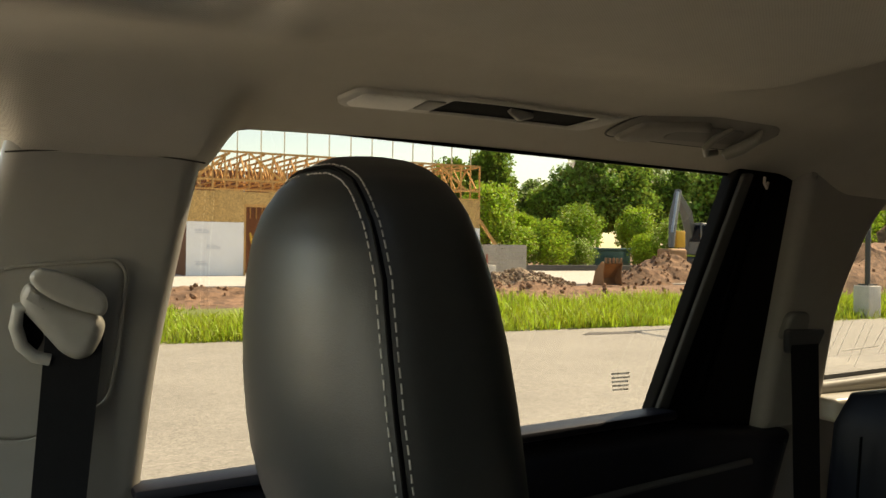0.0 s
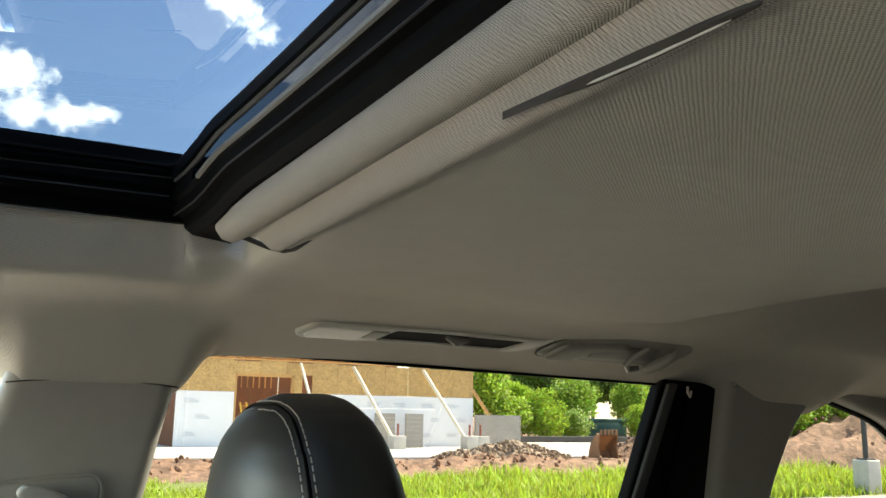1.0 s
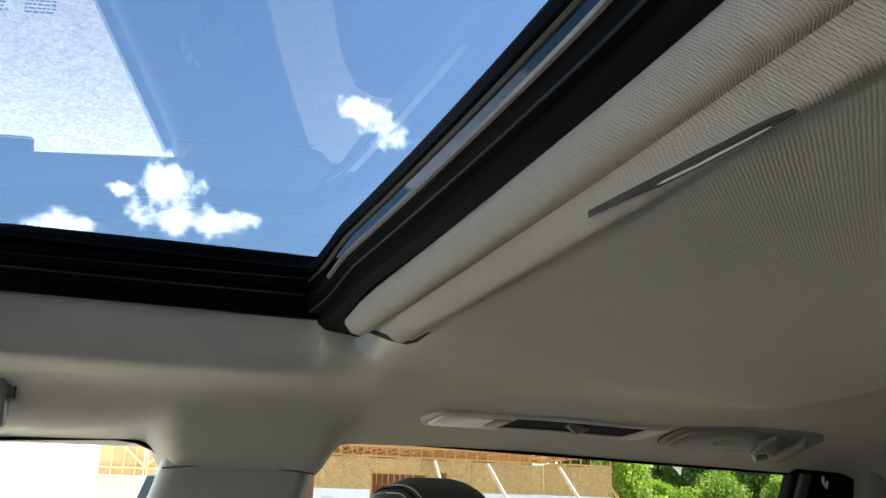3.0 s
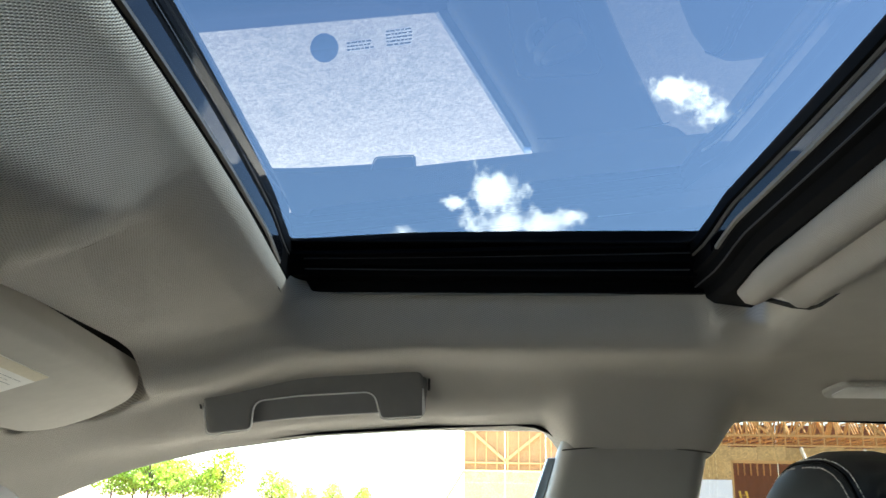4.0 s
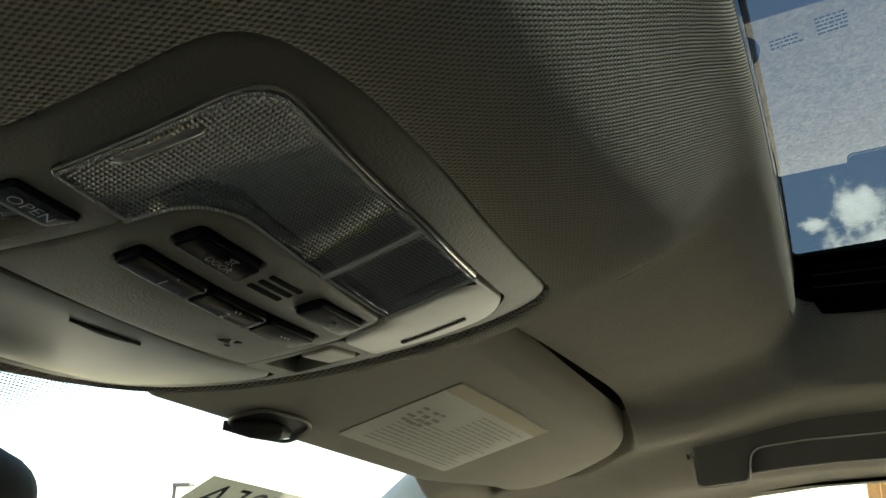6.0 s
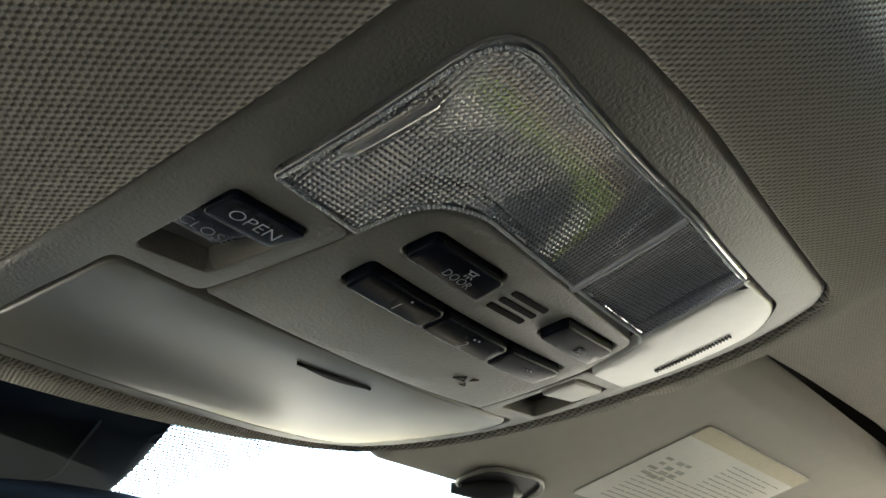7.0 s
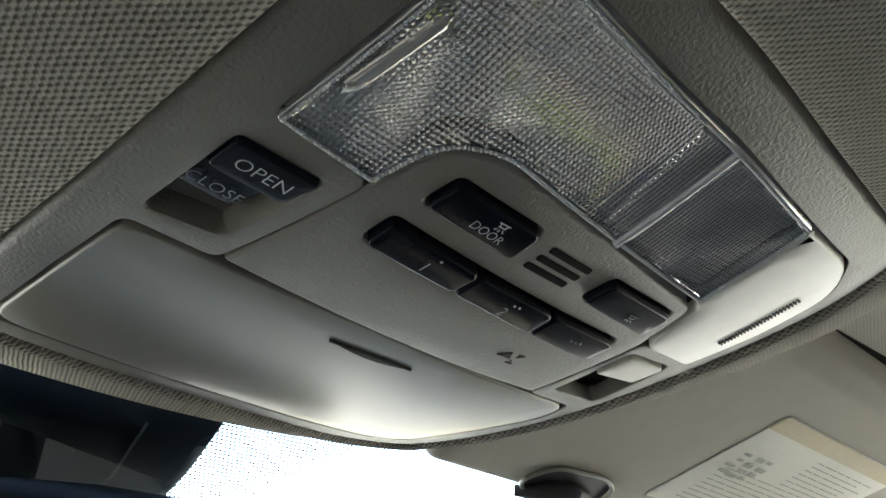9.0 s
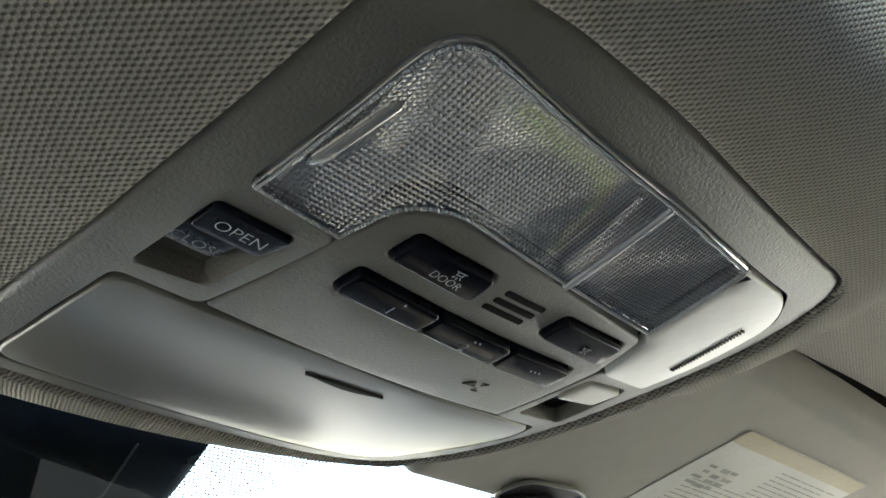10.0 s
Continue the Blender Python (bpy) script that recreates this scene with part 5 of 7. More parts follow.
# ---- belt anchor and belts ----
belt = thing("seat_belt", "black seat belt hanging from a grey height adjuster", "seat belt", (0.33, 0.70, 1.40))
BP = side(0.046)
part("adjuster_plate", plate(rounded([(0.2870, 1.4740), (0.3650, 1.4800), (0.3740, 1.4680), (0.3690, 1.3890), (0.3640, 1.3500), (0.3010, 1.3160), (0.2670, 1.3190), (0.2660, 1.4690)], 0.014, 5), step=0.02, r=0.006, depth=0.012, f=BP), PILLAR, belt, "raised grey adjuster plate")
part("adjuster_rim", tube([side(0.0475)(p.x, p.y, 0) for p in rounded([(0.2870, 1.4740), (0.3650, 1.4800), (0.3740, 1.4680), (0.3690, 1.3890), (0.3640, 1.3500), (0.3010, 1.3160), (0.2670, 1.3190), (0.2660, 1.4690)], 0.014, 5) if p.y > 1.30], 0.0016, 6), PILLAR, belt, "rounded rim")
part("slide_cover", plate(rounded([(0.2890, 1.4510), (0.2950, 1.4610), (0.3210, 1.4440), (0.3520, 1.4330), (0.3570, 1.4240), (0.3550, 1.4120), (0.3470, 1.3950), (0.3350, 1.3910), (0.3220, 1.3980), (0.3040, 1.4210), (0.2900, 1.4380)], 0.012, 6), step=0.006, r=0.013, depth=0.026, f=side(0.072), seg=8), BELT_GREY, belt, "rounded grey cover")
part("cap", plate(rounded([(0.2940, 1.4650), (0.3010, 1.4730), (0.3160, 1.4710), (0.3370, 1.4620), (0.3540, 1.4510), (0.3570, 1.4390), (0.3530, 1.4310), (0.3380, 1.4350), (0.3160, 1.4440), (0.3000, 1.4550)], 0.010, 6), step=0.006, r=0.0055, depth=0.014, f=side(0.080), seg=6), BELT_GREY, belt, "press cap")
part("guide_loop", tube([side(0.060)(x, z, 0) for x, z in [(0.3000, 1.4410), (0.2880, 1.4390), (0.2860, 1.4230), (0.2910, 1.4060), (0.3010, 1.3960), (0.3130, 1.3930)]], 0.0055, 12), BELT_GREY, belt, "grey guide loop")
part("loop_shadow", plate(rounded([(0.3000, 1.4410), (0.2880, 1.4390), (0.2860, 1.4230), (0.2910, 1.4060), (0.3010, 1.3960), (0.3090, 1.4120)], 0.006, 4), step=0.01, r=0.001, depth=0.003, f=side(0.053)), BLACK, belt, "dark opening behind the loop")
web = bmesh.new()
rings = []
for z in np.linspace(1.415, 0.9, 14):
    k = (1.415 - z) / 0.1190
    x0, x1 = 0.3090 + k * -0.0070, 0.3560 + k * -0.0080
    rings.append([web.verts.new(side(0.058 + 0.014 * k)(x, z, dz)) for x, dz in ((x0, 0), (x1, 0), (x1, 0.0015), (x0, 0.0015))])
for p, q in zip(rings, rings[1:]):
    for k in range(4):
        web.faces.new((p[k], p[(k + 1) % 4], q[(k + 1) % 4], q[k]))
part("webbing", web, WEB, belt, "black woven webbing")

rbelt = thing("rear_seat_belt", "black rear seat belt through a dark guide on the C-pillar", "seat belt", (1.32, 0.72, 1.36))
part("guide", plate(rounded([(1.200, 1.392), (1.276, 1.390), (1.268, 1.358), (1.212, 1.358)], 0.008, 5), step=0.012, r=0.004, depth=0.008, f=side(0.070)), HOUSING, rbelt, "dark belt guide")
part("bolt_cover", plate(rounded([(1.212, 1.414), (1.250, 1.414), (1.256, 1.376), (1.208, 1.376)], 0.012, 6), step=0.012, r=0.006, depth=0.012, f=side(0.060)), HPL, rbelt, "grey bolt cover")
web = bmesh.new()
rings = [[web.verts.new(side(0.070 + 0.15 * (1.370 - z))(x + (1.370 - z) * 0.22, z, dz)) for x, dz in ((1.214, 0), (1.266, 0), (1.266, 0.0015), (1.214, 0.0015))] for z in np.linspace(1.372, 0.95, 12)]
for p, q in zip(rings, rings[1:]):
    for k in range(4):
        web.faces.new((p[k], p[(k + 1) % 4], q[(k + 1) % 4], q[k]))
part("webbing", web, WEB, rbelt, "black woven webbing")

# ---- front passenger seat ----


def superblock(bm, cx, cy, z0, z1, w, d, power=4.0, lean=0.0, taper=0.0, rows=18, cols=40, top=0.35, bottom=0.35):
    """A padded block: rounded-rectangle rings that close softly at top and bottom."""
    rings = []
    for i in range(rows + 1):
        t = i / rows
        z = z0 + (z1 - z0) * t
        e = 1.0
        if t > 1 - top:
            e = (1 - ((t - 1 + top) / top) ** 2.6) ** (1 / 2.6) if t < 1 else 0.0
        if t < bottom:
            e = min(e, (1 - ((bottom - t) / bottom) ** 2.6) ** (1 / 2.6) if t > 0 else 0.0)
        e = max(e, 0.02)
        ring = []
        for k in range(cols):
            a = 2 * math.pi * k / cols
            ca, sa = math.cos(a), math.sin(a)
            r = (abs(ca) ** power + abs(sa) ** power) ** (-1 / power)
            ww = w / 2 * (1 - taper * t) * (1 - (1 - e) * 0.85)
            dd = d / 2 * (1 - taper * 0.5 * t) * (0.18 + 0.82 * e)
            ring.append(bm.verts.new((cx + dd * r * ca + lean * (z - z0), cy + ww * r * sa, z)))
        rings.append(ring)
    for p, q in zip(rings, rings[1:]):
        for k in range(cols):
            bm.faces.new((p[k], p[(k + 1) % cols], q[(k + 1) % cols], q[k]))
    bm.faces.new(rings[0][::-1])
    bm.faces.new(rings[-1])


seat = thing("front_seat", "black leather front passenger seat with a stitched headrest", "car seat", (0.50, 0.490, 0.9))
HX, HY = 0.530, 0.483
# headrest: height, front, back, half width
HEAD = [(1.2740, 0.492, 0.584, 0.085), (1.2790, 0.4790, 0.5950, 0.1060), (1.2880, 0.4720, 0.5985, 0.1280), (1.3040, 0.4665, 0.5985, 0.1450), (1.331, 0.4601, 0.5958, 0.1525), (1.3595, 0.4556, 0.5915, 0.1525), (1.3937, 0.4521, 0.5875, 0.1490), (1.4307, 0.4509, 0.5822, 0.1435),
        (1.4649, 0.4516, 0.5752, 0.1370), (1.4963, 0.4553, 0.566, 0.1290), (1.5191, 0.4622, 0.5573, 0.1190), (1.5362, 0.4719, 0.5486, 0.1030), (1.5476, 0.4825, 0.5408, 0.0800), (1.5547, 0.4915, 0.5356, 0.0540), (1.559, 0.502, 0.5265, 0.0260)]


def head_at(t, a):
    """A place on the headrest: t from 0 at the bottom to 1 at the top, a the way round (0 to the rear)."""
    f = t * (len(HEAD) - 1)
    i = min(int(f), len(HEAD) - 2)
    z, x0, x1, w = (HEAD[i][k] + (HEAD[i + 1][k] - HEAD[i][k]) * (f - i) for k in range(4))
    ca, sa = math.cos(a), math.sin(a)
    r = (abs(ca) ** 3.5 + abs(sa) ** 3.5) ** (-1 / 3.5)
    bow = 0.012 * max(0.0, -ca * r) * (1 - (sa * r) ** 2)
    return Vector(((x0 + x1) / 2 + (x1 - x0) / 2 * r * ca - bow, HY + w * r * sa, z))


hb = bmesh.new()
n_a, n_t = 72, 48
rings = [[hb.verts.new(head_at(i / n_t, 2 * math.pi * k / n_a)) for k in range(n_a)] for i in range(n_t + 1)]
for p, q in zip(rings, rings[1:]):
    for k in range(n_a):
        hb.faces.new((p[k], p[(k + 1) % n_a], q[(k + 1) % n_a], q[k]))
hb.faces.new(rings[0][::-1])
hb.faces.new(rings[-1])
head = part("headrest", hb, LEATHER, seat, "black leather headrest", 70)


def seam_path(off):
    """The seam round the front panel: up the inner edge, over the top, down the outer edge; off in metres to one side."""
    path = []
    for s in np.linspace(-1, 1, 300):
        k = min(1.0, abs(s) / 0.42)
        lev = 12.15 - 2.4 * k ** 2.2 if k < 1 else 9.75 - 7.2 * (abs(s) - 0.42) / 0.58
        a = math.pi * (0.29 * k ** 0.55 if k < 1 else 0.29 + 0.035 * min(1.0, (abs(s) - 0.42) / 0.12) ** 0.7)
        path.append((lev / (len(HEAD) - 1), math.pi + (a if s < 0 else -a)))
    mid = [head_at(t, a) for t, a in path]
    out = []
    for i, (t, a) in enumerate(path):
        way = (mid[min(i + 1, 299)] - mid[max(i - 1, 0)]).normalized()
        du, dv = head_at(t + 0.004, a) - mid[i], head_at(t, a + 0.01) - mid[i]
        nrm = dv.cross(du).normalized()
        sidev = nrm.cross(way).normalized()
        eps = 0.002
        f = Matrix(((du.dot(du), du.dot(dv)), (du.dot(dv), dv.dot(dv)))).inverted_safe() @ Vector((du.dot(sidev * off), dv.dot(sidev * off)))
        out.append(head_at(t + 0.004 * f[0], a + 0.01 * f[1]))
    return out


core = Vector((0.527, HY, 1.43))
part("seam_groove", tube([p + (p - core).normalized() * 0.0006 for p in seam_path(0.0)], 0.0016, 6), RUBBER, head, "dark seam welt")
thread = bmesh.new()
for off in (-0.0050, 0.0050):
    path, run, k = seam_path(off), 0.0, 0
    start = path[0]
    pts = []
    for p, q in zip(path, path[1:]):
        pts.append(p)
        run += (q - p).length
        if run > (0.0042 if k % 2 == 0 else 0.0016):
            if k % 2 == 0 and len(pts) > 1:
                lift = (pts[0] - core).normalized() * 0.0003
                add_tube(thread, [pts[0] + lift, (pts[0] + q) / 2 + lift * 3, q + lift], 0.0006, 5)
            pts, run, k = [], 0.0, k + 1
tagged(part("stitching", thread, THREAD, head, "two rows of pale grey stitches"), kind="stuff")
bb = bmesh.new()
superblock(bb, HX + 0.03, HY, 0.62, 1.270, 0.48, 0.16, 5, -0.02, 0.16, 20, 48, 0.16, 0.1)
part("backrest", bb, LEATHER_BLUE, seat, "dark leather backrest", 70)
cb = bmesh.new()
add_box(cb, (-0.10, HY - 0.26, 0.45), (0.50, HY + 0.26, 0.66), None, 0.05, 4)
part("seat_base", box((-0.05, HY - 0.2, 0.395), (0.45, HY + 0.2, 0.50), None, 0.01), BLACK, seat, "black seat base")
part("cushion", cb, LEATHER_BLUE, seat, "dark leather cushion")
for dy in (-0.06, 0.06):
    part("post", tube([(HX + 0.01, HY + dy, 1.20), (HX + 0.005, HY + dy, 1.40)], 0.006, 10), ALU, seat, "steel headrest post")

# ---- second row ----
bench = thing("second_row_seat", "dark navy leather second-row seat with stitched seams", "car seat", (1.15, 0.40, 0.9))
rb = bmesh.new()
superblock(rb, 1.12, 0.345, 0.60, 1.372, 0.46, 0.17, 6, 0.08, 0.10, 22, 56, 0.10, 0.1)
part("backrest", rb, LEATHER_BLUE, bench, "dark navy backrest", 70)
rh = bmesh.new()
superblock(rh, 1.30, 0.335, 1.345, 1.500, 0.25, 0.10, 4.5, 0.0, 0.1, 18, 40, 0.4, 0.3)
part("headrest", rh, LEATHER, bench, "black leather headrest", 70)
part("cushion", box((0.75, 0.12, 0.395), (1.18, 0.70, 0.62), None, 0.05, 3), LEATHER_BLUE, bench, "dark cushion")

for y in (0.20, 0.49):
    part("seam", tube([(1.118 - 0.088 + 0.08 * (z - 0.6), y, z) for z in np.linspace(0.7, 1.30, 14)], 0.0016, 6), RUBBER, bench, "stitched seam")
structure("cargo_ledge", box((1.33, 0.715, 1.252), (1.95, 0.80, 1.286), None, 0.008, 3), PALE, "pale ledge under the cargo window", "ledge")

# ---- windscreen ----


def screen_z(x, y):
    return 1.63 + 0.55 * (x + 0.30) - 0.02 * (abs(y - MID) / 0.7) ** 2


def scr(lift):
    return lambda x, y, h: Vector((x, y, screen_z(x, y) - lift + h))


screen = thing("windscreen", "raked clear windscreen with a dotted black border", "windscreen", (-0.6, MID, 1.45), "", "structure")
part("pane", sheet_of(((-0.200, -0.70), (-0.200, 0.64), (-0.335, 0.66), (-1.20, 0.90), (-1.20, -0.96), (-0.335, -0.72)), scr(0.0)), GLASS_CLEAR, screen, "clear laminated glass")
dotm = bmesh.new()
k = 0
for i in range(44):
    for j in range(60):
        x = -0.337 - 0.0022 * i
        y = 0.002 + 0.0025 * j + (0.00125 if i % 2 else 0)
        edge = 0.135 - (-0.345 - x) * 0.78
        if y > edge or y > 0.16:
            continue
        fade = min(1.0, max(0.2, (edge - y) / 0.07))
        s = 0.0010 * (0.30 + 0.75 * fade)
        c = Vector((x, y, screen_z(x, y) - 0.0012))
        vs = [dotm.verts.new(c + Vector((s * math.cos(a), s * math.sin(a), 0.55 * s * math.cos(a)))) for a in (0, 1.57, 3.14, 4.71)]
        dotm.faces.new(vs)
tagged(part("dot_border", dotm, GAP, screen, "black printed dots"), kind="stuff")
tagm = thing("price_tag", "tan paper tag with handwritten numbers seen from behind, on the windscreen", "paper tag", (-0.43, 0.36, 1.55))
tg = part("paper", sheet_of(((-0.441, 0.274), (-0.402, 0.277), (-0.414, 0.446), (-0.457, 0.442)), scr(0.003)), TAG, tagm, "tan paper")
tag_way = scr(0.0048)(-0.4235, 0.290, 0) - scr(0.0048)(-0.4345, 0.430, 0)
words("10525A", 0.047, scr(0.0048)(-0.4290, 0.360, 0), tag_way, Vector((1, 0, 0.55)), INK, tg, "handwriting", lift=-0.0004)

# ---- sensor housing and mirror ----
mirror = thing("rear_view_mirror", "black rear-view mirror with a moulded sensor housing on the windscreen", "mirror", (-0.40, -0.06, 1.56))
part("housing", plate(rounded([(-0.330, -0.13), (-0.330, 0.000), (-0.378, 0.003), (-0.430, -0.020), (-0.470, -0.05), (-0.470, -0.11), (-0.40, -0.13)], [0.004, 0.004, 0.04, 0.05, 0.02, 0.02, 0.03], 6), step=0.012, r=0.010, depth=0.02, f=scr(0.014), seg=5), material("black_housing", (0.006, 0.008, 0.011), rough=0.75, vary=0.2, scale=15, spec=0.15), mirror, "black sensor housing")
part("housing_joint", tube([scr(0.0145)(-0.332, -0.038, 0), scr(0.0145)(-0.365, -0.036, 0), scr(0.0145)(-0.40, -0.055, 0)], 0.0007, 5), STRIP, mirror, "fine joint line")
part("stem", tube([scr(0.03)(-0.42, -0.06, 0), (-0.36, -0.055, 1.50)], 0.011, 12), BLACK, mirror, "black stem")
mb = bmesh.new()
superblock(mb, 0, 0, -0.035, 0.035, 0.26, 0.035, 3.0, 0, 0, 14, 40, 0.5, 0.5)
bmesh.ops.transform(mb, matrix=pose(-0.345, -0.036, 1.536, 0, 8, 12), verts=mb.verts)
part("mirror_shell", mb, BLACK, mirror, "black mirror shell", 70)

# plain closing shell: floor, bulkhead with dashboard top, tailgate
structure("floor", box((-1.4, -1.06, 0.36), (2.3, 1.04, 0.40)), material("beige_carpet", (0.15, 0.134, 0.108), rough=0.95, vary=0.2, scale=30, grain=0.5, grain_scale=500), "beige carpeted car floor", "car floor")
structure("dashboard", box((-1.35, -0.98, 0.40), (-0.62, 0.92, 1.16), None, 0.06, 4), material("dash_plastic", (0.21, 0.195, 0.163), rough=0.7, vary=0.1, scale=20, grain=0.4, grain_scale=600), "grey-beige plastic dashboard", "dashboard")
# unseen sill, added to stop ground light leaking in under the doors
structure("side_sill", box((-1.38, 0.985, 0.37), (2.15, 1.045, 0.66), None, 0.01), CHARCOAL, "unseen charcoal sill that blocks light below the passenger doors", "side trim")
tail = plate(rounded([(-1.02, 0.36), (0.98, 0.36), (0.80, 1.72), (-0.86, 1.72)], 0.02), step=0.1, r=0.01, depth=0.05, f=lambda y, z, h: Vector((2.08 - (z - 1.2) * 0.25 + h, y, z)))
structure("tailgate", tail, CHARCOAL, "plain charcoal trim that closes the rear", "tailgate")

# ================= outside =================
ASPHALT = material("pale_worn_asphalt", (0.30, 0.275, 0.235), rough=0.9, vary=0.18, scale=0.9, grain=0.8, grain_scale=60)
DIRT = material("red_brown_dirt", (0.22, 0.125, 0.075), rough=0.95, vary=0.35, scale=0.7, grain=1.0, grain_scale=9)
SLAB = material("pale_concrete", (0.50, 0.47, 0.42), rough=0.85, vary=0.15, scale=0.8, grain=0.5, grain_scale=40)
GRASS_SOIL = material("grassy_soil", (0.16, 0.19, 0.04), rough=0.95, vary=0.35, scale=0.8, grain=0.8, grain_scale=12)
BLADE = leafy("grass_blades", (0.36, 0.44, 0.045), 0.55)
LEAF_A = leafy("bright_leaves", (0.30, 0.43, 0.05), 0.5)
LEAF_B = leafy("deep_leaves", (0.19, 0.29, 0.05), 0.6)
BARK = material("bark", (0.09, 0.07, 0.05), rough=0.9, vary=0.3, scale=3, grain=0.8, grain_scale=30)
OSB = material("osb_board", (0.52, 0.33, 0.13), rough=0.85, vary=0.22, scale=5, grain=0.3, grain_scale=60, per_object=0.07)
OSB_DARK = material("brown_plywood", (0.21, 0.085, 0.04), rough=0.85, vary=0.2, scale=3, per_object=0.06)
WRAP = material("white_housewrap", (0.80, 0.80, 0.82), rough=0.6, vary=0.05, scale=1.2)
WRAP_INK = material("pale_blue_print", (0.52, 0.53, 0.60), rough=0.7)
LUMBER = material("pine_lumber", (0.55, 0.31, 0.11), rough=0.8, vary=0.2, scale=4, per_object=0.18)
LUMBER_PALE = material("pale_lumber", (0.72, 0.64, 0.50), rough=0.8, vary=0.15, scale=4)
CMU = material("grey_block", (0.36, 0.33, 0.29), rough=0.9, vary=0.12, scale=2, grain=0.5, grain_scale=60, per_object=0.06)
DARK_STEEL = material("dark_steel", (0.05, 0.05, 0.05), rough=0.5, metal=0.3, vary=0.2, scale=4)
YELLOW = material("machine_yellow", (0.62, 0.36, 0.04), rough=0.5, vary=0.15, scale=2)
GREY_PAINT = material("machine_grey", (0.11, 0.115, 0.12), rough=0.5, vary=0.2, scale=2)
RUST = material("rusty_steel", (0.30, 0.17, 0.09), rough=0.7, metal=0.3, vary=0.3, scale=4)



def speckle(m, scale, low, high):
    """Fine chips or grit: small cells of lighter and darker tone."""
    n, l = m.node_tree.nodes, m.node_tree.links
    p = n["Principled BSDF"]
    src = p.inputs["Base Color"].links[0].from_socket
    co, v, r, h = n.new("ShaderNodeTexCoord"), n.new("ShaderNodeTexVoronoi"), n.new("ShaderNodeMapRange"), n.new("ShaderNodeHueSaturation")
    v.inputs["Scale"].default_value = scale
    geo = n.new("ShaderNodeNewGeometry")
    l.new(geo.outputs["Position"], v.inputs["Vector"])
    sep = n.new("ShaderNodeSeparateColor")
    l.new(v.outputs["Color"], sep.inputs[0])
    l.new(sep.outputs[0], r.inputs["Value"])
    r.inputs["To Min"].default_value, r.inputs["To Max"].default_value = low, high
    l.new(r.outputs[0], h.inputs["Value"])
    l.new(src, h.inputs["Color"])
    l.new(h.outputs[0], p.inputs["Base Color"])


speckle(OSB, 20.0, 0.75, 1.22)
speckle(ASPHALT, 70.0, 0.72, 1.22)
speckle(DIRT, 5.0, 0.6, 1.35)


def sheet(x0, x1, y0, y1, step, z, mat, name, label, category):
    xs, ys = np.arange(x0, x1 + step / 2, step), np.arange(y0, y1 + step / 2, step)
    bm = bmesh.new()
    rows = [[bm.verts.new((x, y, z(x, y))) for x in xs] for y in ys]
    for a, b in zip(rows, rows[1:]):
        for i in range(len(xs) - 1):
            bm.faces.new((a[i], a[i + 1], b[i + 1], b[i]))
    return structure(name, bm, mat, label, category, 80)


# the land, out to the horizon
gm = bmesh.new()
xs = [-2500, -600, -150, -60] + [float(v) for v in range(-40, 75, 3)] + [90, 150, 600, 2500]
ys = [-2500, -600, -150, -40, 0] + [float(v) for v in range(13, 70, 3)] + [90, 150, 600, 2500]
rows = [[gm.verts.new((x, y, -0.05 + (0.10 * noise.noise((x * 0.25, y * 0.25, 3)) if 14 < y < 90 else 0))) for x in xs] for y in ys]
for a, b in zip(rows, rows[1:]):
    for i in range(len(xs) - 1):
        gm.faces.new((a[i], a[i + 1], b[i + 1], b[i]))
structure("ground", gm, DIRT, "bare red-brown earth of a building site", "ground", 80)
structure("road", plate(rounded([(-60, -45), (70, -45), (70, 12.6), (12, 13.1), (2, 13.4), (-60, 13.6)], 0.2), step=4.0, r=0.02, depth=0.12, f=lambda x, y, h: Vector((x, y, 0.012 - h))), ASPHALT, "pale worn asphalt lot", "asphalt")
patch = plate(rounded([(9.2, 12.0), (10.4, 11.95), (10.7, 12.2), (9.6, 12.35)], 0.1), step=0.3, r=0.005, depth=0.01, f=lambda x, y, h: Vector((x, y, 0.020 - h)))
structure("asphalt_patch", patch, material("dark_patch", (0.10, 0.09, 0.08), rough=0.9, vary=0.2, scale=3), "small dark stain on the asphalt", "stain")


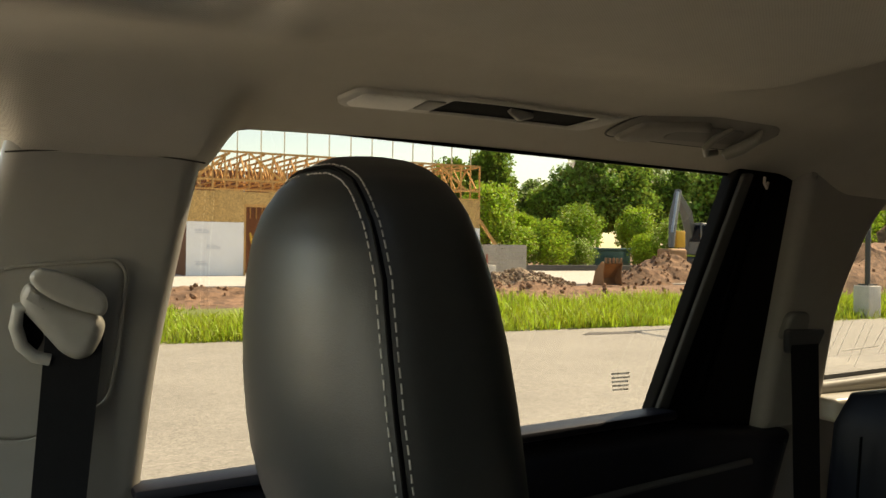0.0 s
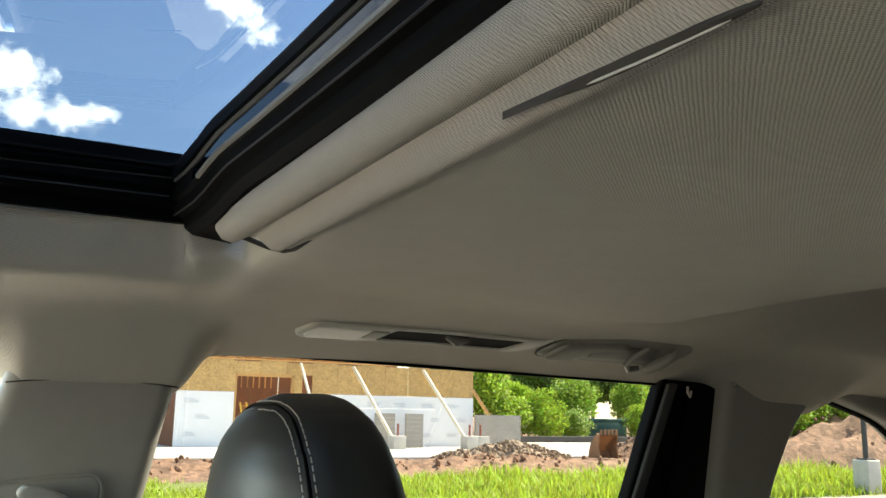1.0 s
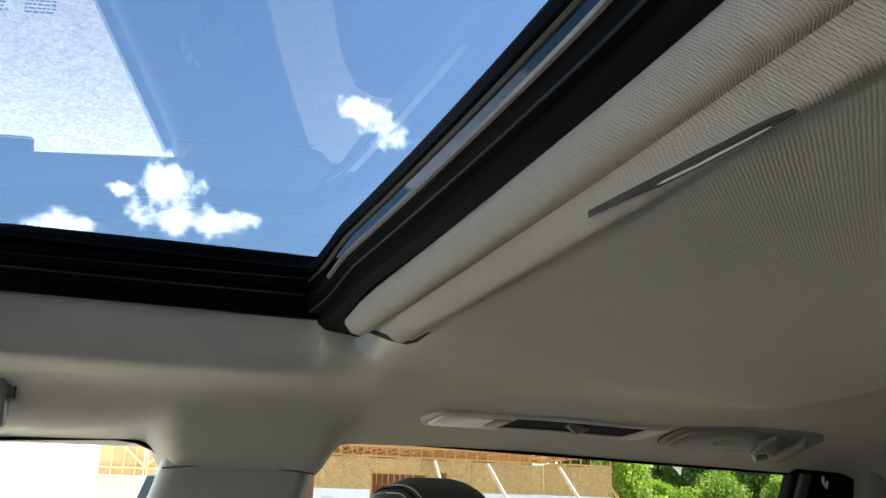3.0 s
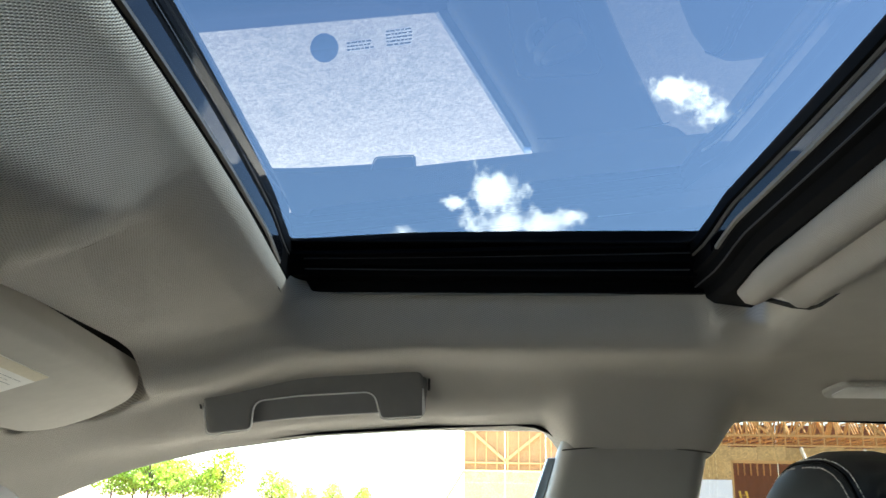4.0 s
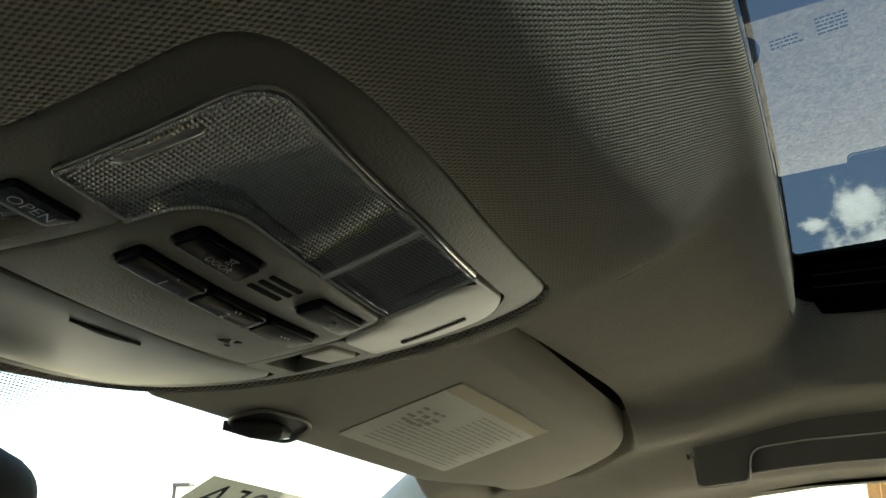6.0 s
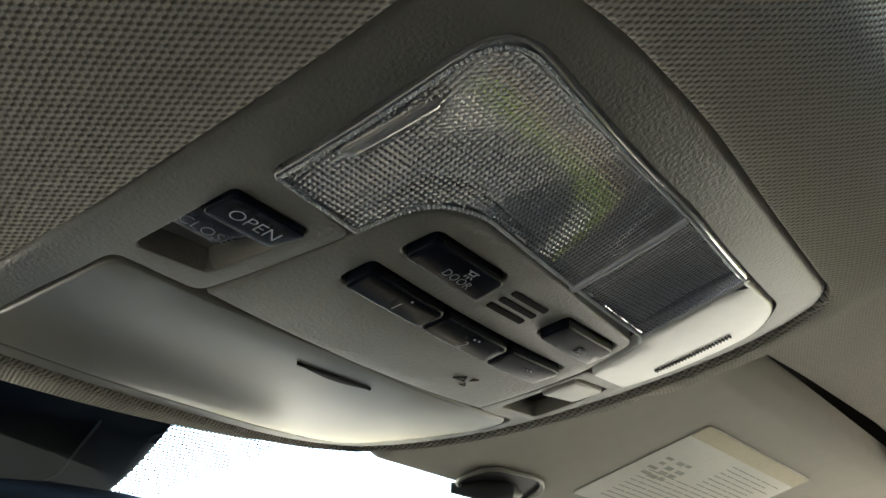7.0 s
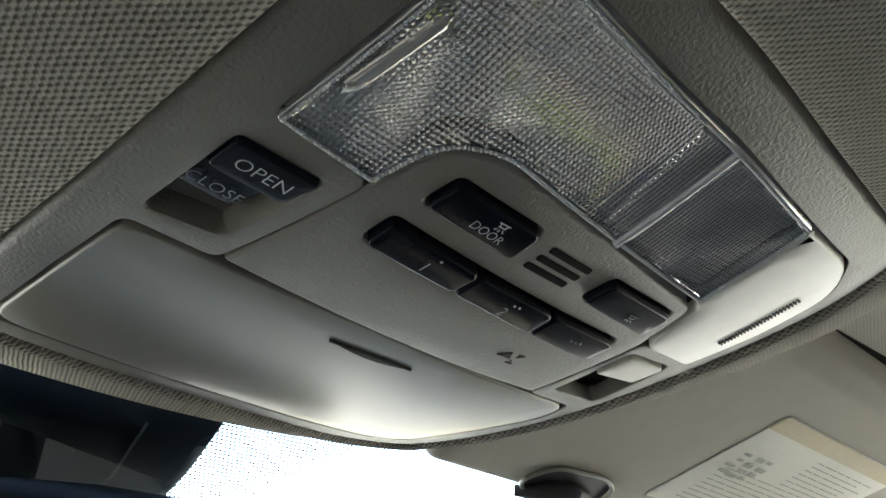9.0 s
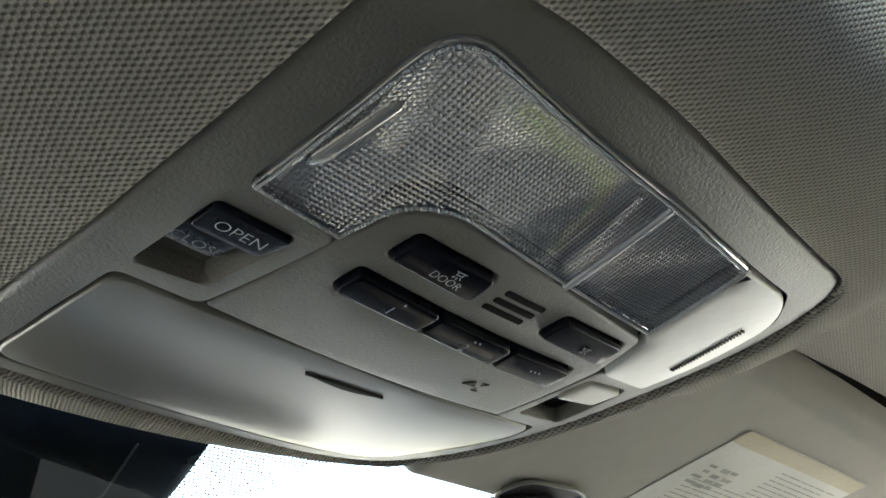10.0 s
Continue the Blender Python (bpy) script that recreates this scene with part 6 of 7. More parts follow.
# ---- grass verge ----
def blades(count, region, height, seed, mat, name, label):
    r = np.random.RandomState(seed)
    x0, x1, y0, y1 = region
    x = x0 + (x1 - x0) * r.rand(count)
    y = y0 + (y1 - y0) * r.rand(count) ** 1.25
    dens = np.array([noise.noise((a * 0.35, b * 0.5, 7.0)) for a, b in zip(x, y)])
    keep = dens > -0.28 - 0.25 * r.rand(count)
    x, y, dens = x[keep], y[keep], dens[keep]
    n = len(x)
    h = height * (0.35 + 0.95 * r.rand(n) ** 2) * (0.6 + 1.1 * np.clip(dens + 0.2, 0, 0.7))
    a = r.rand(n) * 2 * np.pi
    w = 0.008 + 0.014 * r.rand(n) ** 2
    lean = 0.9 * h * r.rand(n)
    ax, ay = np.cos(a), np.sin(a)
    base = np.c_[x, y, np.full(n, -0.05)]
    s = np.c_[-ay * w, ax * w, np.zeros(n)]
    mid = base + np.c_[ax * lean * 0.35, ay * lean * 0.35, h * 0.6]
    tip = base + np.c_[ax * lean, ay * lean, h]
    v = np.stack([base - s, base + s, mid + s * 0.8, mid - s * 0.8, tip], 1).reshape(-1, 3)
    i = np.arange(n)[:, None] * 5
    quads = (i + np.array([[0, 1, 2, 3]])).tolist()
    tris = (i + np.array([[3, 2, 4]])).tolist()
    me = bpy.data.meshes.new(name)
    me.from_pydata(v.tolist(), [], quads + tris)
    finish(me, mat, 180)
    return tagged(new(name, me), label, "grass", "", "stuff")


structure("verge", plate(rounded([(-60, 13.4), (2, 13.2), (12, 12.95), (32, 12.5), (60, 12.2), (60, 15), (24, 19.5), (-60, 20)], 0.3), step=2.0, r=0.02, depth=0.1, f=lambda x, y, h: Vector((x, y, 0.02 + 0.03 * noise.noise((x, y, 0)) - h))), GRASS_SOIL, "grassy soil strip beside the lot", "verge")
blades(90000, (-2, 26, 13.0, 19.5), 0.34, 5, BLADE, "grass", "bright green uncut grass on the verge")
blades(9000, (-30, -2, 13.6, 19.0), 0.34, 6, BLADE, "grass", "bright green uncut grass on the verge")
blades(16000, (12, 40, 12.7, 17.0), 0.36, 8, BLADE, "grass", "bright green uncut grass by the lamp base")

# ---- pale slab round the building and the paved yard ----
structure("slab", plate(rounded([(-12, 30.5), (23, 29.5), (24.5, 37), (24.5, 60), (-12, 60)], 0.3), step=3, r=0.02, depth=0.3, f=lambda x, y, h: Vector((x, y, 0.03 - h))), SLAB, "pale concrete apron round the new building", "slab")
structure("yard", plate(rounded([(19.0, 30.5), (31, 27.5), (44, 31), (44, 46), (24.6, 46)], 0.4), step=3, r=0.02, depth=0.3, f=lambda x, y, h: Vector((x, y, 0.04 - h))), SLAB, "pale gravelled yard", "yard")
structure("yard_kerb", box((24.8, 46.0, 0.0), (50, 46.4, 0.40), None, 0.03), material("dark_kerb", (0.09, 0.085, 0.08), rough=0.9, vary=0.2, scale=3), "dark low retaining kerb", "kerb")

# ---- unfinished building ----
house = thing("unfinished_building", "timber-framed building under construction with OSB and white housewrap", "building", (8, 39.5, 0))
FY = 39.5
WALL_L, WALL_R = 7.86, 22.83


def shared(name, mesh, place, parent, label="", turn=(0, 0, 0), size=(1, 1, 1)):
    """One more piece on the same mesh."""
    ob = new(name, mesh)
    ob.parent = parent
    base = Vector(parent.location) + (Vector(parent.parent.location) if parent.parent else Vector())
    ob.location = Vector(place) - base
    ob.rotation_euler = [radians(a) for a in turn]
    ob.scale = size
    return tagged(ob, label) if label else ob


def unit_mesh(name, mat, bevel=0.0):
    bm = box((-0.5, -0.5, -0.5), (0.5, 0.5, 0.5), None, bevel)
    me = bpy.data.meshes.new(name)
    bm.to_mesh(me)
    bm.free()
    me.materials.append(mat)
    return me


U_OSB, U_WRAP, U_STUD, U_BROWN = unit_mesh("osb", OSB), unit_mesh("wrap", WRAP), unit_mesh("stud", LUMBER), unit_mesh("ply", OSB_DARK)
U_TAN = unit_mesh("tan_board", material("tan_board", (0.34, 0.19, 0.075), rough=0.85, vary=0.2, scale=2, per_object=0.08))
U_CMU, U_PALE = unit_mesh("block", CMU), unit_mesh("pale_board", LUMBER_PALE)


def span(mesh, name, x0, x1, y, z0, z1, t, parent, label=""):
    return shared(name, mesh, ((x0 + x1) / 2, y + t / 2, (z0 + z1) / 2), parent, label, (0, 0, 0), (x1 - x0, t, z1 - z0))


# front wall: wrap below, board above, with one loading opening
OPEN0, OPEN1, OPEN_Z = 10.43, 13.20, 3.30
for x0, x1 in ((WALL_L, OPEN0), (OPEN1, WALL_R)):
    n = max(1, round((x1 - x0) / 2.44))
    for i in range(n):
        a, b = x0 + (x1 - x0) * i / n, x0 + (x1 - x0) * (i + 1) / n
        span(U_WRAP, "wrap_sheet", a + 0.004, b - 0.004, FY, 0.0, 2.46, 0.02, house, "white housewrap sheet")
n = 12
for i in range(n):
    a, b = WALL_L + (WALL_R - WALL_L) * i / n, WALL_L + (WALL_R - WALL_L) * (i + 1) / n
    z0 = 2.47
    if a < OPEN1 - 0.3 and b > OPEN0 + 0.3:
        z0 = OPEN_Z
    span(U_OSB, "board_panel", a + 0.008, b - 0.008, FY - 0.005, z0, 3.86 + 0.04 * (i % 2), 0.02, house, "golden OSB panel")
span(U_OSB, "board_panel", OPEN0 - 0.5, OPEN0, FY - 0.008, 2.47, 3.5, 0.02, house)
span(U_OSB, "board_panel", OPEN1, OPEN1 + 0.4, FY - 0.008, 2.47, 3.5, 0.02, house)
# opening: frame, brown sheeting and bright clerestory slot inside
for x in (OPEN0 + 0.05, OPEN1 - 0.05):
    span(U_STUD, "jamb", x - 0.05, x + 0.05, FY + 0.02, 0, OPEN_Z, 0.15, house)
span(U_STUD, "header", OPEN0, OPEN1, FY + 0.02, OPEN_Z - 0.12, OPEN_Z + 0.02, 0.15, house)
for i in range(6):
    a = OPEN0 + 0.1 + (OPEN1 - OPEN0 - 0.2) * i / 6
    span(U_BROWN, "sheeting", a, a + 0.438, FY + 3.2, 0.0, 2.75, 0.03, house, "brown plywood sheeting inside")
for i in range(9):
    a = OPEN0 + 0.25 + 0.30 * i
    span(U_STUD, "stud", a, a + 0.045, FY + 3.3, 2.55, 3.6, 0.09, house)
ladder = [((11.0, FY - 0.25, 0), (10.72, FY + 0.0, 2.0)), ((11.35, FY - 0.25, 0), (11.0, FY + 0.0, 2.0))]
lad = thing("ladder", "yellow step ladder leaning in the opening", "ladder", (11, FY - 0.2, 0))
for a, b in ladder:
    part("rail", beam(a, b, 0.05, 0.08), YELLOW, lad, "yellow rail")
for i in range(6):
    t = (i + 0.5) / 6
    part("rung", beam(Vector(ladder[0][0]).lerp(Vector(ladder[0][1]), t), Vector(ladder[1][0]).lerp(Vector(ladder[1][1]), t), 0.04, 0.03), YELLOW, lad)
# return wall and the set-back wing
WY = 52.0
for i in range(5):
    y0 = FY + 0.03 + 2.5 * i
    shared("return_panel", U_BROWN, (WALL_L + 0.01, y0 + 1.245, 1.75), house, "brown plywood return wall", (0, 0, 0), (0.02, 2.48, 3.5))
    shared("board_panel", U_OSB, (WALL_L + 0.01, y0 + 1.245, 3.70), house, "", (0, 0, 0), (0.02, 2.48, 0.38))
WL = -1.65
for i in range(4):
    a, b = WL + (WALL_L - WL) * i / 4, WL + (WALL_L - WL) * (i + 1) / 4
    span(U_OSB, "board_panel", a + 0.01, b - 0.01, WY, 0.0, 3.02, 0.02, house, "golden OSB panel")


def frame_wall(x0, x1, y, z0, z1, gap, every=0.61, tall=0.0):
    """Open timber framing: plates, short blocks, studs and diagonal webs."""
    span(U_STUD, "plate", x0, x1, y, z0, z0 + 0.06, 0.14, house)
    span(U_STUD, "plate", x0, x1, y, z0 + gap, z0 + gap + 0.09, 0.14, house)
    span(U_STUD, "plate", x0, x1, y, z1 - 0.09, z1, 0.14, house)
    n = int((x1 - x0) / every)
    for i in range(n + 1):
        x = x0 + (x1 - x0 - 0.05) * i / n
        span(U_STUD, "block", x, x + 0.05, y + 0.01, z0 + 0.06, z0 + gap, 0.10, house)
        span(U_STUD, "stud", x, x + 0.05, y + 0.01, z0 + gap + 0.09, z1 - 0.09, 0.10, house)
        if tall and i % 2 == 0:
            span(U_PALE, "tall_stud", x, x + 0.04, y + 0.02, z1, z1 + tall, 0.06, house)


frame_wall(WALL_L, WALL_R, FY, 3.92, 5.72, 0.42, 0.55, 1.5)
frame_wall(WL, WALL_L, WY, 3.04, 5.6, 0.40, 0.61, 0.0)
for i in range(4):
    a, b = WL + (WALL_L - WL) * i / 4, WL + (WALL_L - WL) * (i + 1) / 4
    span(U_TAN, "backing_board", a + 0.01, b - 0.01, WY + 0.20, 3.04, 5.6, 0.02, house, "tan board behind the studs")
k = 0
for x in np.arange(WALL_L + 0.4, WALL_R - 2.0, 2.45):
    ends = ((x, FY + 0.10, 4.44), (x + 1.5, FY + 0.10, 5.62)) if k % 2 == 0 else ((x + 1.5, FY + 0.10, 4.44), (x, FY + 0.10, 5.62))
    part("web_member", beam(*ends, 0.05, 0.10), LUMBER, house, "diagonal timber")
    k += 1
for x in (WL + 0.2, WL + 4.85):
    part("web_member", beam((x, WY + 0.06, 5.5), (x + 2.2, WY + 0.06, 3.6), 0.10, 0.16), LUMBER, house, "diagonal timber")
    part("web_member", beam((x + 4.6, WY + 0.06, 5.5), (x + 2.2, WY + 0.06, 3.6), 0.10, 0.16), LUMBER, house, "diagonal timber")
# roof trusses seen through the framing
for x in np.arange(WALL_L + 0.3, WALL_R, 0.81):
    part("truss_chord", beam((x, FY + 0.2, 4.5), (x, FY + 9, 4.5), 0.05, 0.1), LUMBER, house)
    for j in range(4):
        y0 = FY + 0.3 + 2.2 * j
        part("truss_web", beam((x, y0, 4.5), (x, y0 + 1.1, 5.6), 0.05, 0.09), LUMBER, house)
        part("truss_web", beam((x, y0 + 1.1, 5.6), (x, y0 + 2.2, 4.5), 0.05, 0.09), LUMBER, house)
    part("truss_chord", beam((x, FY + 0.2, 5.62), (x, FY + 9, 5.62), 0.05, 0.1), LUMBER, house)
# rear wall so that the frame is not seen right through below
for i in range(6):
    a = WALL_L + 2.5 * i
    span(U_BROWN, "rear_panel", a + 0.01, a + 2.48, FY + 9.5, 0, 5.62, 0.03, house, "brown inner sheeting")
# print on the wrap
rr = random.Random(9)
pr = bmesh.new()
for x in np.arange(WALL_L + 0.35, WALL_R - 0.8, 1.45):
    if OPEN0 - 1.0 < x < OPEN1:
        continue
    for z in (0.5, 1.25, 1.95):
        dx = 0.5 * (z == 1.25)
        for j in range(3):
            w = 0.45 + 0.25 * rr.random()
            x0 = x + dx + 0.1 * rr.random()
            add_box(pr, (x0, FY - 0.006, z + 0.07 * j), (x0 + w, FY - 0.003, z + 0.07 * j + 0.035))
part("wrap_print", pr, WRAP_INK, house, "faint illegible print on the wrap")
# raking braces with pale boards, down to blocks on the apron
for x0, x1, zt in ((13.45, 13.75, 3.85), (16.1, 17.25, 3.80), (19.85, 21.05, 3.80)):
    part("raking_brace", beam((x0, FY - 0.12, zt), (x1, FY - 2.6, 0.35), 0.09, 0.14), LUMBER_PALE, house, "pale raking brace")
part("raking_brace", beam((WALL_R + 0.02, FY + 0.4, 3.1), (WALL_R + 1.9, FY + 0.6, 0.9), 0.12, 0.14), LUMBER, house, "golden raking brace")
part("raking_brace", beam((WL, WY - 0.1, 3.0), (WL - 1.9, WY - 0.3, 0.0), 0.12, 0.14), LUMBER, house, "golden raking brace")
for x in (17.3, 21.1, 21.7):
    b = thing("concrete_block", "pale concrete anchor block on the apron", "concrete block", (x, FY - 2.7, 0.03), "anchor blocks")
    part("block", box((x - 0.30, FY - 3.1, 0.03), (x + 0.30, FY - 2.4, 0.62), None, 0.02), SLAB, b)
    part("stake", tube([(x + 0.25, FY - 2.3, 0.03), (x + 0.25, FY - 2.3, 1.15)], 0.05, 8), material("red_stake", (0.25, 0.06, 0.04), rough=0.7), b, "dark red stake")


# block walls
def block_wall(x0, x1, y, z1, label):
    w = thing("block_wall", label, "wall", ((x0 + x1) / 2, y, 0.03), "block walls")
    rows = int(round(z1 / 0.2))
    for r in range(rows):
        x = x0 - (0.2 if r % 2 else 0)
        while x < x1 - 0.02:
            a, b = max(x, x0), min(x + 0.4, x1)
            if b - a > 0.05:
                shared("block", U_CMU, ((a + b) / 2, y, 0.03 + 0.2 * r + 0.1), w, "", (0, 0, 0), (b - a - 0.008, 0.2, 0.192))
            x += 0.4
    return w


block_wall(22.45, 25.1, 38.6, 1.6, "grey concrete block wall beside the building")
block_wall(16.9, 17.9, 38.4, 1.6, "short grey concrete block wall")
block_wall(18.5, 19.4, 38.4, 1.6, "short grey concrete block wall")


# ---- earth heaps ----
def heap(cx, cy, rx, ry, h, mat, label, seed, name="dirt_pile", stones=0):
    bm = bmesh.new()
    n, m = 30, 40
    rows = []
    for i in range(n + 1):
        t = i / n
        row = []
        for k in range(m):
            a = 2 * math.pi * k / m
            q = 0.25 * noise.noise((math.cos(a) * 1.6 + seed, math.sin(a) * 1.6, 0.3))
            rr2 = t * (1 + q)
            x, y = cx + rx * rr2 * math.cos(a), cy + ry * rr2 * math.sin(a)
            z = h * (1 - t ** 1.4) * (1 + 0.5 * noise.noise((x * 0.9, y * 0.9, seed))) + 0.22 * noise.noise((x * 2.6, y * 2.6, seed)) * (1 - t) - 0.08 * t
            row.append(bm.verts.new((x, y, z)))
        rows.append(row)
    for p, q in zip(rows, rows[1:]):
        for k in range(m):
            bm.faces.new((p[k], p[(k + 1) % m], q[(k + 1) % m], q[k]))
    r = random.Random(seed)
    for i in range(stones):
        t, a = r.random() ** 0.6, r.random() * 6.283
        x, y = cx + rx * t * 0.95 * math.cos(a), cy + ry * t * 0.95 * math.sin(a)
        z = h * (1 - t ** 1.4) * (1 + 0.5 * noise.noise((x * 0.9, y * 0.9, seed)))
        s = 0.04 + 0.10 * r.random() ** 2
        bmesh.ops.create_icosphere(bm, subdivisions=1, radius=s, matrix=pose(x, y, max(z, 0) + s * 0.3, r.random() * 90, r.random() * 90, r.random() * 90) @ Matrix.Diagonal((1, 0.7, 0.6, 1)))
    ob = part(name, bm, mat, None, label, 30)
    return tagged(ob, "", "dirt pile", "earth heaps")


RUBBLE = island_tone(material("brown_rubble", (0.27, 0.19, 0.13), rough=0.95, vary=0.4, scale=1.2, grain=1.0, grain_scale=10), 0.35)
heap(18.6, 29.0, 2.7, 1.6, 0.55, RUBBLE, "heap of brown broken rubble", 11, "rubble_pile", 900)
heap(16.2, 28.4, 1.4, 1.2, 0.25, RUBBLE, "low heap of brown rubble", 12, "rubble_pile", 260)
heap(28.5, 31.5, 3.6, 2.0, 1.1, DIRT, "heap of red-brown earth by the excavator", 14, stones=160)
heap(25.6, 29.8, 2.4, 1.3, 0.7, DIRT, "low heap of brown earth", 15, stones=90)
heap(5.5, 24.0, 9.0, 2.0, 0.25, DIRT, "low ridge of turned brown earth", 16, stones=120)
heap(15.0, 24.0, 8.0, 1.6, 0.3, DIRT, "low ridge of turned brown earth", 18, stones=120)
heap(34.0, 21.5, 14.0, 4.0, 2.5, DIRT, "long bank of red-brown earth", 17, "earth_bank", stones=260)


blades(5000, (22, 44, 17.5, 19.0), 0.5, 33, BLADE, "grass", "bright weeds at the foot of the earth bank")


# ---- trees ----
def leaf_mesh(bm, centre, radius, count, r, size, squash=0.85):
    for i in range(count):
        while True:
            d = Vector((r.uniform(-1, 1), r.uniform(-1, 1), r.uniform(-1, 1)))
            if 0.25 < d.length < 1:
                break
        d = d.normalized() * (0.55 + 0.5 * r.random())
        p = centre + Vector((d.x * radius, d.y * radius, d.z * radius * squash))
        s = size * (0.6 + 0.8 * r.random())
        u = Vector((r.uniform(-1, 1), r.uniform(-1, 1), r.uniform(-1, 1))).normalized()
        v = u.orthogonal().normalized()
        vs = [bm.verts.new(p + s * (a * u + b * v)) for a, b in ((-0.5, -0.28), (0.15, -0.42), (0.6, 0.0), (0.1, 0.42), (-0.5, 0.25))]
        bm.faces.new(vs)


def make_tree(height, width, seed, mat, leaf, clumps, per, shrub=False, name="tree", label=""):
    r = random.Random(seed)
    t = thing(name, label, "bush" if shrub else "tree", (0, 0, 0))
    tr = bmesh.new()
    h0 = height * (0.12 if shrub else 0.30)
    top = Vector((r.uniform(-.3, .3), r.uniform(-.3, .3), height * 0.82))
    add_tube(tr, [(0, 0, -0.2), (0.05, 0.02, h0), (top.x * 0.5, top.y * 0.5, height * 0.55), top], [height * 0.022, height * 0.017, height * 0.010, height * 0.003], 8)
    cr = bmesh.new()
    for i in range(clumps):
        f = (i + 0.5) / clumps
        z = h0 + (height - h0) * (0.12 + 0.85 * f)
        env = math.sin(math.pi * min(0.98, 0.20 + 0.75 * f)) ** 0.8
        a = i * 2.4 + r.random()
        d = width / 2 * env * (0.35 + 0.6 * r.random())
        c = Vector((math.cos(a) * d, math.sin(a) * d, z + r.uniform(-0.05, 0.05) * height))
        if i % 2 == 0:
            add_tube(tr, [(0, 0, max(h0 * 0.8, z * 0.65)), c * 0.6 + Vector((0, 0, z * 0.36)), c], [height * 0.008, height * 0.005, height * 0.001], 5)
        leaf_mesh(cr, c, width * (0.13 + 0.10 * r.random()), per, r, leaf)
    part("trunk", tr, BARK, t, "brown trunk with limbs")
    part("crown", cr, mat, t, "", 180, recalc=False)
    return t


far = make_tree(11.0, 7.0, 3, LEAF_B, 0.30, 70, 150, label="tall leafy deciduous tree behind the site")
far2 = make_tree(12.5, 7.5, 5, LEAF_B, 0.30, 76, 150, label="tall leafy deciduous tree behind the site")
airy = make_tree(6.6, 5.2, 13, LEAF_A, 0.27, 46, 36, label="airy bright green young tree with open crown")
mid = make_tree(6.5, 5.0, 7, LEAF_A, 0.17, 56, 170, label="bright green young leafy tree")
bush = make_tree(3.4, 3.8, 9, LEAF_A, 0.13, 44, 170, True, "bush", "bright green leafy bush")


def plant(ob, x, y, s, turn, z=0.0):
    m = pose(x, y, z, 0, 0, turn) @ Matrix.Diagonal((s, s, s * (0.9 + 0.2 * ((x * 7.3) % 1)), 1))
    c = copy_thing(ob, m)
    tagged(c, group="trees behind the site")
    return c


rt = random.Random(21)
# wood behind the yard
for i in range(17):
    x = 30 + i * 4.0 + rt.uniform(-1, 1)
    plant((far, far2)[i % 2], x + 6, 66 - 0.20 * i + rt.uniform(-2, 2), 0.62 + 0.16 * rt.random() + 0.012 * i, rt.uniform(0, 360))
for i in range(14):
    x = 36 + i * 5.2 + rt.uniform(-1, 1)
    plant((far2, far)[i % 2], x + 10, 78 + rt.uniform(-2, 2), 0.72 + 0.18 * rt.random() + 0.015 * i, rt.uniform(0, 360))
for x, y, s in ((29.5, 50.5, 0.86), (33.6, 52.5, 0.60), (39.5, 53.5, 0.72), (46, 55, 0.66), (52, 56, 0.7)):
    plant(mid, x, y, s, rt.uniform(0, 360))
for x, y, s in ((31.0, 49.0, 0.80), (33.5, 49.0, 0.90), (36.6, 49.6, 0.62), (41.5, 48.6, 0.62), (43.8, 48.2, 0.95), (47, 50, 0.75), (51, 49, 0.8)):
    plant(bush, x, y, s, rt.uniform(0, 360))
# trees beyond the set-back wing
for x, y, s in ((-23.0, 75, 0.78), (-32.5, 75, 0.62), (-30.8, 75.6, 0.68), (-29.2, 74.8, 0.72), (-27.8, 75.4, 0.66), (-26.6, 76, 0.58), (-24.3, 76, 0.50), (-18.6, 75, 0.54), (-17.6, 75.8, 0.40), (-15.6, 76, 0.33), (-13.4, 75, 0.38), (-11.0, 76, 0.31), (-60, 74, 0.4), (-66, 70, 0.42)):
    plant(airy, x, y, s, rt.uniform(0, 360))
# brush on the bank
for i in range(14):
    bx, by = 25.0 + 1.3 * i + rt.uniform(-0.5, 0.5), 22.8 + rt.uniform(-0.5, 0.5)
    bt = math.hypot((bx - 34.0) / 14.0, (by - 21.5) / 4.0)
    plant(bush, bx, by, 0.50 + 0.2 * rt.random(), rt.uniform(0, 360), max(0.0, 2.5 * (1 - min(1.0, bt) ** 1.4) * 0.8 - 0.15))
for i in range(18):
    plant(bush, 30 + 2.6 * i + rt.uniform(-1, 1), 27 + 0.3 * i + rt.uniform(-1, 1), 0.95 + 0.3 * rt.random(), rt.uniform(0, 360), 0.0)
for i in range(12):
    plant(far, 40 + 5 * i, 40 + rt.uniform(-2, 2), 0.7, rt.uniform(0, 360))
for ob in (far, far2, mid, bush, airy):
    for o in list(ob.children_recursive) + [ob]:
        bpy.data.objects.remove(o)

# ---- lamp posts ----
post = thing("street_lamp", "dark lamp post on a square concrete base in the grass", "street lamp", (18.0, 13.1, 0))
part("base", box((17.766, 12.90, -0.1), (18.187, 13.32, 0.74), None, 0.03, 3), SLAB, post, "pale concrete base")
part("pole", tube([(17.98, 13.11, 0.74), (17.98, 13.11, 8.0)], 0.06, 12), DARK_STEEL, post, "dark steel pole")
part("foot_plate", box((17.84, 12.97, 0.74), (18.12, 13.25, 0.775)), DARK_STEEL, post, "dark foot plate")
part("arm", tube([(17.98, 13.11, 7.9), (17.98, 11.9, 8.0)], 0.04, 8), DARK_STEEL, post)
part("lamp_head", box((17.85, 11.2, 7.93), (18.15, 11.95, 8.07), None, 0.03), DARK_STEEL, post)


